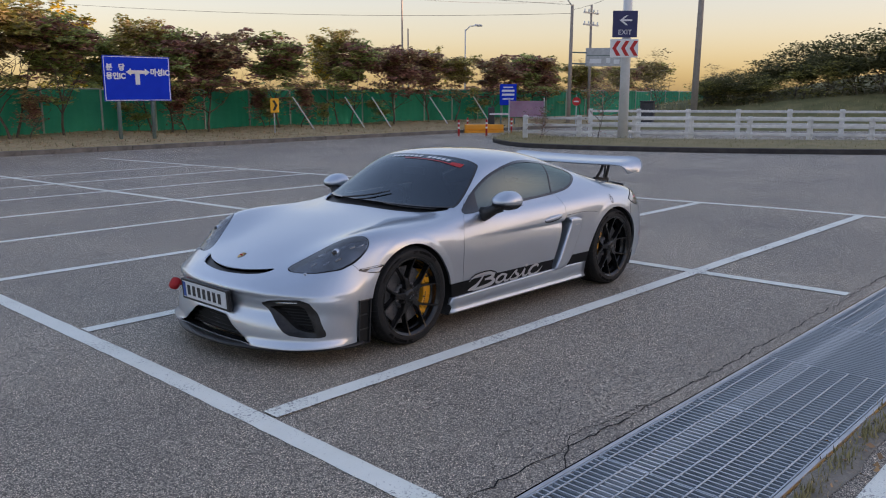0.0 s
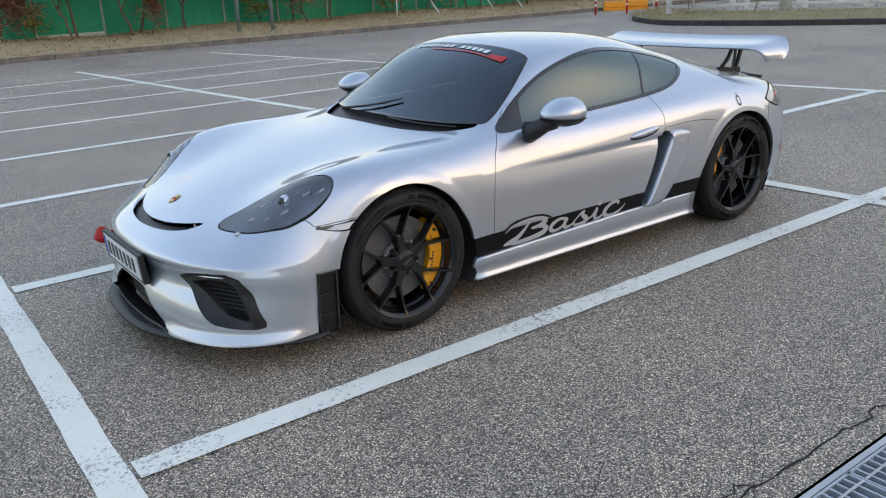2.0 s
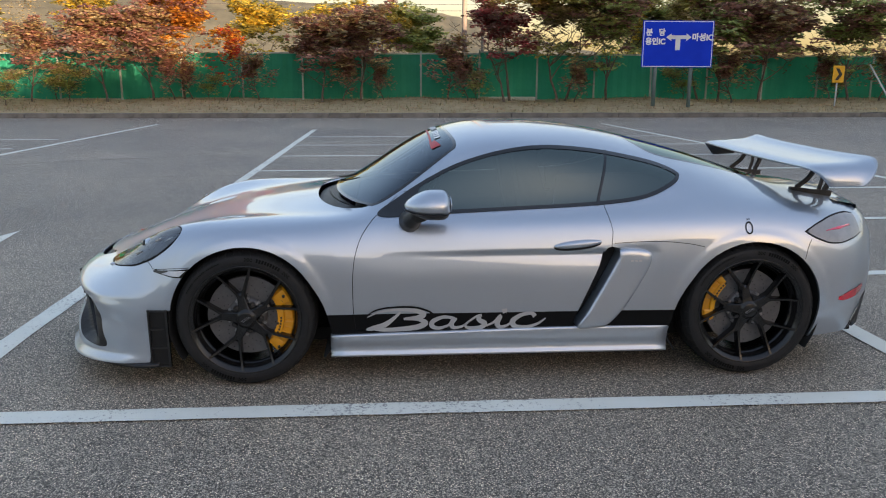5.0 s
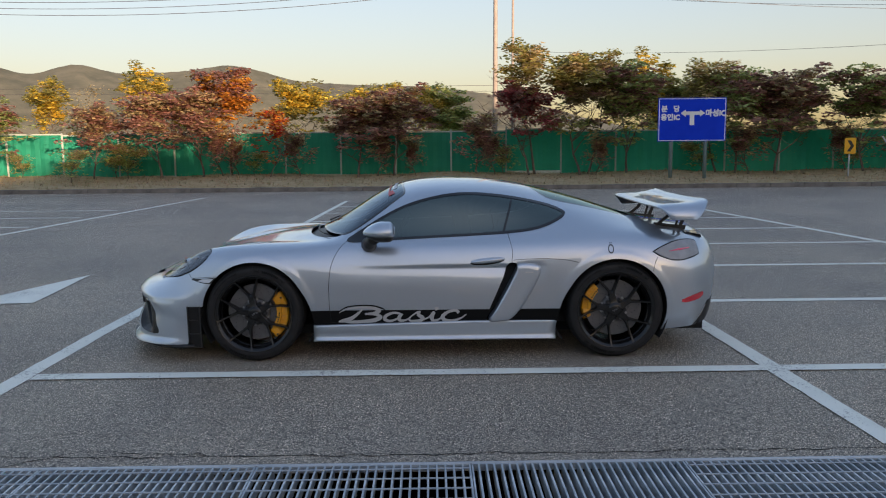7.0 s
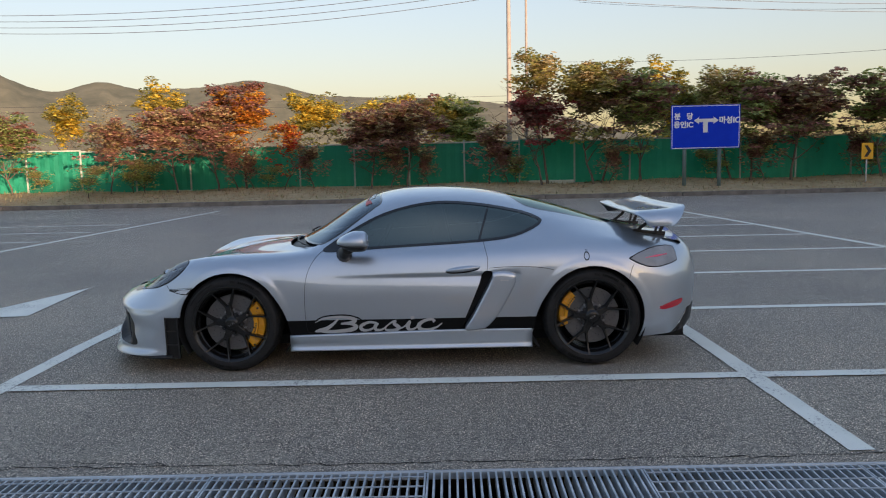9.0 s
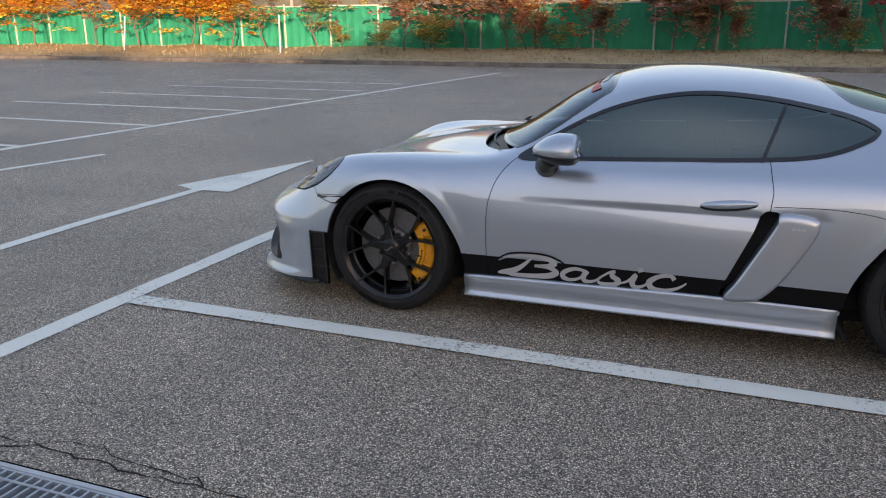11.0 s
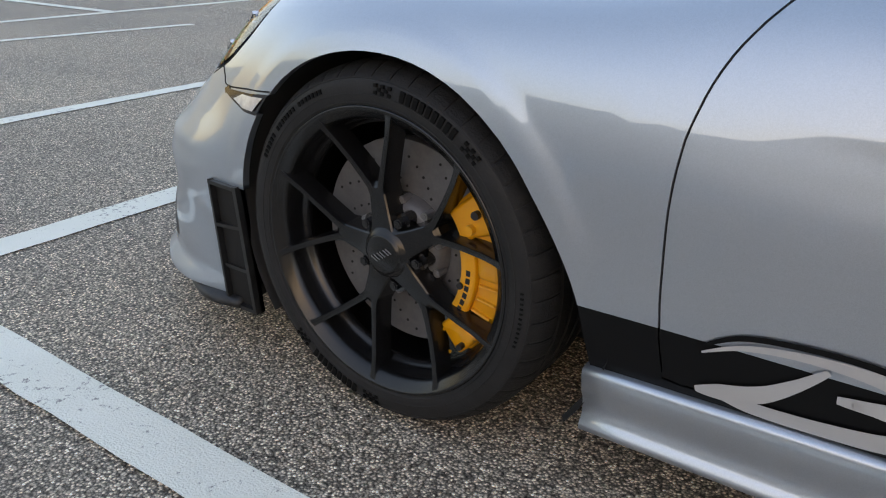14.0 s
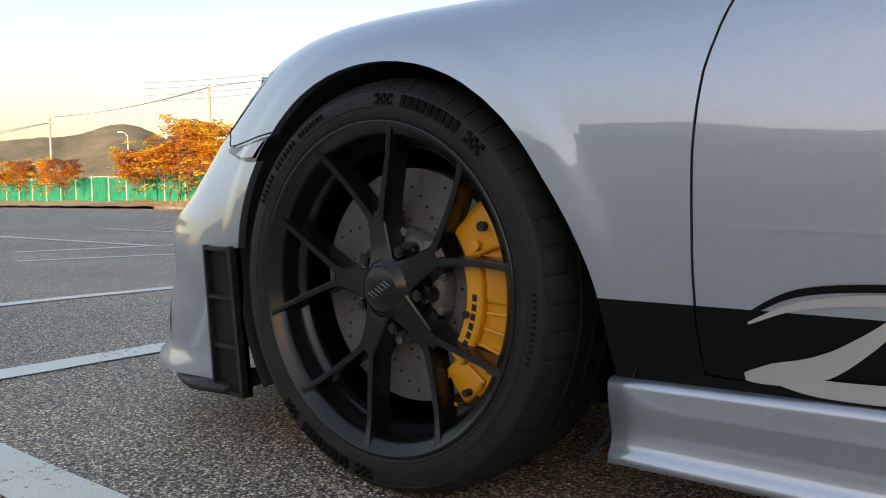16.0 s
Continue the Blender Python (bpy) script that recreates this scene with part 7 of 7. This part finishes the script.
def skirts():
    for side in (-1, 1):
        b = bmesh.new()
        rows = []
        for i in range(25):
            x = .402 + (2.07 - .402) * i / 24
            top = .248 + .022 * min(1, (x - .402) / 1.1)
            prof = [(.845, top + .002), (.866, top + .001), (.873, top - .004), (.874, top - .011), (.870, top - .042), (.864, .192), (.862, .176), (.8625, .164), (.8665, .154), (.873, .147), (.873, .137), (.80, .128)]
            rows.append([b.verts.new((x, side * w, z)) for w, z in prof])
        for r0, r1 in zip(rows, rows[1:]):
            for k in range(len(r0) - 1):
                b.faces.new((r0[k], r0[k + 1], r1[k + 1], r1[k]))
        b.faces.new(rows[0])
        b.faces.new(rows[-1])
        for e in b.edges:
            if len(e.link_faces) == 2 and e.calc_face_angle(0) > .9:
                e.smooth = False
        bmesh.ops.recalc_face_normals(b, faces=b.faces[:])
        part("side_skirt", b, SILVER, car, "silver side skirt with lower blade", True)
        # silver blade of the air scoop, proud of the body
        b = bmesh.new()
        out = smooth_loop([(1.805, .662), (1.87, .668), (1.945, .655), (1.962, .625), (1.945, .56), (1.85, .39), (1.765, .29), (1.70, .268), (1.608, .270), (1.66, .36), (1.75, .53), (1.80, .63)], 5)
        c = out.mean(axis=0)
        rings = []
        for shrink, lift in ((1.0, -.004), (.985, .012), (.93, .019), (.80, .022), (.45, .020)):
            ring = []
            for x, z in out:
                px, pz = c[0] + (x - c[0]) * shrink, c[1] + (z - c[1]) * shrink
                ring.append(b.verts.new((px, side * (.886 + lift), pz)))
            rings.append(ring)
        n = len(out)
        for r0, r1 in zip(rings, rings[1:]):
            for k in range(n):
                b.faces.new((r0[k], r0[(k + 1) % n], r1[(k + 1) % n], r1[k]))
        b.faces.new(rings[-1])
        lead = [b.verts.new((x, side * .80, z)) for x, z in out]
        for k in range(n):
            b.faces.new((lead[k], lead[(k + 1) % n], rings[0][(k + 1) % n], rings[0][k]))
        bmesh.ops.recalc_face_normals(b, faces=b.faces[:])
        part("scoop_blade", b, SILVER, car, "silver blade behind the air scoop", True)
        b = bmesh.new()                  # small badge on the blade as plain bars
        for i in range(3):
            box(b, 1.855 + i * .02, 1.869 + i * .02, side * .906, side * .9095, .605, .614)
        part("blade_badge", b, DECAL, car, "")
        # door handle: a slim lens over a near-black oval that paints the recess's shade
        door = [o for o in car.children if o.name.startswith("door")][0 if side < 0 else 1]
        b = bmesh.new()
        bmesh.ops.create_uvsphere(b, u_segments=24, v_segments=12, radius=1, matrix=Matrix.Translation((1.602, side * .868, .687)) @ pose(0, 0, 0, 0, -5.5, 0) @ Matrix.Diagonal((.120, .022, .019, 1)))
        part("door_handle", b, SILVER, door, "flush silver door handle", True)
        b = bmesh.new()
        bmesh.ops.create_uvsphere(b, u_segments=24, v_segments=12, radius=1, matrix=Matrix.Translation((1.602, side * .866, .678)) @ pose(0, 0, 0, 0, -5.5, 0) @ Matrix.Diagonal((.126, .014, .024, 1)))
        part("handle_recess", b, CAVITY, door, "near-black oval standing in for the shade below the handle", True)


skirts()


def mirrors():
    for side in (-1, 1):
        mirror = new("door_mirror")
        mirror.parent = car
        mirror["label"] = "silver door mirror on a black foot"
        def shell(material, name, low, label):
            b = bmesh.new()
            n, m = 28, 14
            rows = []
            for i in range(m + 1):
                th = math.pi * i / m
                row = []
                for k in range(n):
                    ph = 2 * math.pi * k / n
                    x, y, z = math.sin(th) * math.cos(ph), math.sin(th) * math.sin(ph), math.cos(th)
                    z = max(z, -.42) if not low else min(max(z * 1.0, -1), -.42)
                    px = .885 + (.125 * x if x < 0 else .090 * x ** 0.35)     # the glass side is blunt
                    taper = 1 - .38 * max(0, -x) ** 1.5                        # and the nose is low
                    row.append(b.verts.new((px, side * (.962 + .104 * y), .898 + (.074 if z > 0 else .066) * z * taper)))
                rows.append(row)
            for r0, r1 in zip(rows, rows[1:]):
                for k in range(n):
                    b.faces.new((r0[k], r0[(k + 1) % n], r1[(k + 1) % n], r1[k]))
            bmesh.ops.remove_doubles(b, verts=b.verts[:], dist=.0005)
            bmesh.ops.recalc_face_normals(b, faces=b.faces[:])
            return part(name, b, material, mirror, label, True)
        shell(SILVER, "mirror_cap", False, "silver mirror cap")
        shell(BLACK_PLASTIC, "mirror_base", True, "black lower mirror shell")
        b = bmesh.new()
        tube(b, [(.79, side * .82, .80), (.80, side * .865, .815), (.82, side * .90, .84), (.845, side * .94, .865)], [.055, .042, .038, .045], 12)
        part("mirror_foot", b, BLACK_PLASTIC, mirror, "black mirror foot", True)
        b = bmesh.new()
        bmesh.ops.create_uvsphere(b, u_segments=20, v_segments=10, radius=1, matrix=Matrix.Translation((.974, side * .962, .908)) @ Matrix.Diagonal((.006, .068, .034, 1)))
        part("mirror_glass", b, CHROME, mirror, "mirror glass", True)


mirrors()


def rear_wing():
    wing = new("rear_wing")
    wing.parent = car
    wing["label"] = "fixed rear wing on openwork black stays"
    foil = [(0, .006), (.012, .015), (.06, .022), (.13, .026), (.20, .031), (.255, .043), (.265, .050), (.252, .041), (.19, .024), (.11, .010), (.04, .001)]
    # the blade is level between its stays and curls down into a tip at each end: half span, height, leading edge, chord
    curl = smooth_loop([(0, 1.010, 2.800, 1.26), (.22, 1.010, 2.800, 1.26), (.42, 1.012, 2.800, 1.28), (.56, 1.014, 2.800, 1.31), (.66, 1.014, 2.804, 1.32), (.705, 1.006, 2.822, 1.22), (.730, .990, 2.846, 1.04), (.744, .966, 2.870, .84), (.749, .938, 2.895, .62)], 4, False)
    span = [(-y, z, x, c) for y, z, x, c in curl[::-1]] + [tuple(p) for p in curl[1:]]
    def sheet(shape, lift):
        b = bmesh.new()
        rows = []
        for i, (y, z, x, c) in enumerate(span):
            p, q = span[max(i - 1, 0)], span[min(i + 1, len(span) - 1)]
            ty, tz = q[0] - p[0], q[1] - p[1]
            n = math.hypot(ty, tz)
            ny, nz = -tz / n, ty / n
            rows.append([b.verts.new((x + u * c, y + ny * (h * c + lift), z + nz * (h * c + lift))) for u, h in shape])
        return b, rows
    b, rows = sheet(foil, 0)
    for r0, r1 in zip(rows, rows[1:]):
        for k in range(len(foil)):
            b.faces.new((r0[k], r0[(k + 1) % len(foil)], r1[(k + 1) % len(foil)], r1[k]))
    b.faces.new(rows[0])
    b.faces.new(rows[-1][::-1])
    bmesh.ops.recalc_face_normals(b, faces=b.faces[:])
    part("wing_blade", b, SILVER, wing, "silver wing blade with downturned tips", True)
    b, rows = sheet([(.255, .045), (.19, .026), (.11, .010), (.04, .000), (.003, .006)], -.003)
    for r0, r1 in zip(rows, rows[1:]):
        for k in range(4):
            b.faces.new((r0[k], r0[k + 1], r1[k + 1], r1[k]))
    part("wing_underside", b, BLACK_PLASTIC, wing, "black underside of the wing", True)
    for side in (-1, 1):
        Y = side * .43
        foot = lambda x: hull_top(x + .09, .43, .86) + .012
        b = bmesh.new()
        def strut(pts, w0, w1, t):
            """A flat bar seen from the side, from pts[0] to pts[-1], that thins from w0 to w1."""
            rows = []
            pts = [(x + .09, z + (.02 if z > .97 else 0)) for x, z in pts]
            for i, (x, z) in enumerate(pts):
                p, q = Vector(pts[max(i - 1, 0)]), Vector(pts[min(i + 1, len(pts) - 1)])
                d = (q - p).normalized()
                w = w0 + (w1 - w0) * i / (len(pts) - 1)
                n = Vector((-d.y, d.x)) * w / 2
                rows.append([b.verts.new((x + n.x * e, Y + t * f, z + n.y * e)) for e, f in ((-1, -1), (1, -1), (1, 1), (-1, 1))])
            for r0, r1 in zip(rows, rows[1:]):
                for k in range(4):
                    b.faces.new((r0[k], r0[(k + 1) % 4], r1[(k + 1) % 4], r1[k]))
            b.faces.new(rows[0][::-1])
            b.faces.new(rows[-1])
        strut([(2.895, 1.011), (2.96, 1.016), (3.03, 1.026)], .020, .020, .010)
        strut([(2.905, 0.982), (2.96, 0.978), (3.012, 0.986)], .016, .016, .008)
        strut([(2.910, 1.012), (2.902, .976), (2.862, .935), (2.80, foot(2.80) + .004)], .022, .020, .008)
        strut([(2.945, .980), (2.942, .93), (2.925, foot(2.925))], .014, .016, .007)
        strut([(3.018, 1.022), (3.008, .976), (2.982, .920), (2.955, foot(2.955))], .024, .022, .008)
        strut([(2.765, foot(2.765) - .004), (2.80, foot(2.80) - .002), (2.88, foot(2.88) - .004), (2.95, foot(2.95)), (2.995, foot(2.995))], .014, .036, .012)
        bmesh.ops.recalc_face_normals(b, faces=b.faces[:])
        part("wing_stay", b, BLACK_PLASTIC, wing, "openwork black wing stay")
    b = bmesh.new()                      # tail spoiler lip
    rows = []
    for i in range(21):
        y = -.56 + 1.12 * i / 20
        t = abs(y) / .56
        rows.append([b.verts.new(p) for p in ((3.06 - .02 * t, y, .868 - .03 * t), (3.20 - .04 * t * t, y, .860 - .045 * t), (3.205 - .04 * t * t, y, .845 - .045 * t), (3.12, y, .79 - .03 * t))])
    for r0, r1 in zip(rows, rows[1:]):
        for k in range(3):
            b.faces.new((r0[k], r0[k + 1], r1[k + 1], r1[k]))
    bmesh.ops.recalc_face_normals(b, faces=b.faces[:])
    part("tail_lip", b, SILVER, car, "silver ducktail lip", True)
    for side in (-1, 1):
        b = bmesh.new()
        tube(b, [(2.85, side * (hull_side(2.85, .735) + .001), .735), (2.93, side * (hull_side(2.93, .742) + .001), .742), (3.01, side * (hull_side(3.01, .748) + .001), .748)], [.004, .009, .007], 10)
        part("lamp_bar", b, TAIL_PINK, car, "pinkish red light bar in the tail lamp", True)


rear_wing()


def stickers():
    # the sun strip's words as plain white bars, and its red flag
    def on_screen(x, y, lift=.004):
        return Vector((x, y, hull_top(x, y) + lift))
    for i in range(13):
        if i == 7:
            continue
        y = .30 - i * .050
        b = bmesh.new()
        b.faces.new([b.verts.new(on_screen(x, yy)) for x, yy in ((.935, y), (.935, y - .036), (.965, y - .043), (.965, y - .007))])
        part("strip_mark", b, WHITE, car, "white plain lettering bar")
    b = bmesh.new()
    rows = []
    for i in range(7):
        y = -.37 - .11 * i / 6
        rows.append([b.verts.new(on_screen(x, y, .005)) for x in (.905 + .008 * i / 6, .935 + .025 * i / 6)])
    for r0, r1 in zip(rows, rows[1:]):
        b.faces.new((r0[0], r0[1], r1[1], r1[0]))
    part("strip_flag", b, RED, car, "red wedge on the sun strip")
    b = bmesh.new()
    rows = []
    for i in range(13):
        y = .12 - .56 * i / 12
        rows.append([b.verts.new(on_screen(x, y, .005)) for x in (.908, .918)])
    for r0, r1 in zip(rows, rows[1:]):
        b.faces.new((r0[0], r0[1], r1[1], r1[0]))
    part("strip_line", b, RED, car, "thin red line on the sun strip")
    o = letters("sticker", "Ö", .085, pose(2.443, -.9015, .757, 90), BLACK, car, .0008)
    o["label"] = "small black letter sticker on the rear wing panel"
    for v in o.data.vertices:
        v.co.x = 2.443 + (v.co.x - 2.443) * .62
        v.co.y = -(hull_side(v.co.x, v.co.z) + .003)
    for y0, x0 in ((.30, .37), (-.20, .345)):          # wipers at rest
        b = bmesh.new()
        pts = [(x0 + .03 + .12 * t * t, y0 - .42 * t) for t in (0, .25, .5, .75, 1)]
        tube(b, [(x, y, hull_top(x, y) + .016) for x, y in pts], [.008, .007, .006, .006, .004], 6)
        part("wiper", b, BLACK_PLASTIC, car, "black wiper at rest", True)


stickers()


def cabin():
    b = bmesh.new()
    box(b, .45, 2.3, -.70, .70, .22, .30)
    box(b, .50, .82, -.70, .70, .30, .80, .05)
    part("dashboard", b, LEATHER, car, "black dashboard", True)
    b = bmesh.new()
    box(b, 1.78, 2.4, -.62, .62, .30, .84, .04)
    part("rear_bulkhead", b, LEATHER, car, "dark luggage bulkhead", True)
    for y in (-.36, .36):
        seat = new("bucket_seat")
        seat.parent = car
        seat["label"] = "black bucket seat"
        b = bmesh.new()
        out = smooth_loop([(-.24, 0), (-.26, .28), (-.22, .48), (-.13, .62), (-.12, .74), (0, .79), (.12, .74), (.13, .62), (.22, .48), (.26, .28), (.24, 0)], 4)
        prism(b, [tuple(p) for p in out], .11, pose(1.50, y, .36, 78, 0, 90))
        bmesh.ops.recalc_face_normals(b, faces=b.faces[:])
        bmesh.ops.bevel(b, geom=[e for e in b.edges if e.calc_face_angle(0) > .8], offset=.025, segments=2, affect="EDGES")
        part("backrest", b, LEATHER, seat, "", True)
        b = bmesh.new()
        box(b, 1.05, 1.56, y - .25, y + .25, .28, .42, .05)
        part("seat_cushion", b, LEATHER, seat, "", True)
    b = bmesh.new()
    ring = [(0, .18 * math.cos(2 * math.pi * k / 24), .18 * math.sin(2 * math.pi * k / 24)) for k in range(25)]
    tube(b, ring, .016, 8, False)
    tube(b, [(0, -.17, 0), (.02, 0, 0), (0, .17, 0)], .018, 8)
    part("steering_wheel", b, LEATHER, car, "black steering wheel", True).matrix_basis = pose(.95, .36, .74, 0, 25, 0)
    b = bmesh.new()
    box(b, -.012, .012, -.11, .11, -.028, .03, .008)
    part("interior_mirror", b, BLACK_PLASTIC, car, "interior mirror").matrix_basis = pose(.90, 0, 1.06)


cabin()
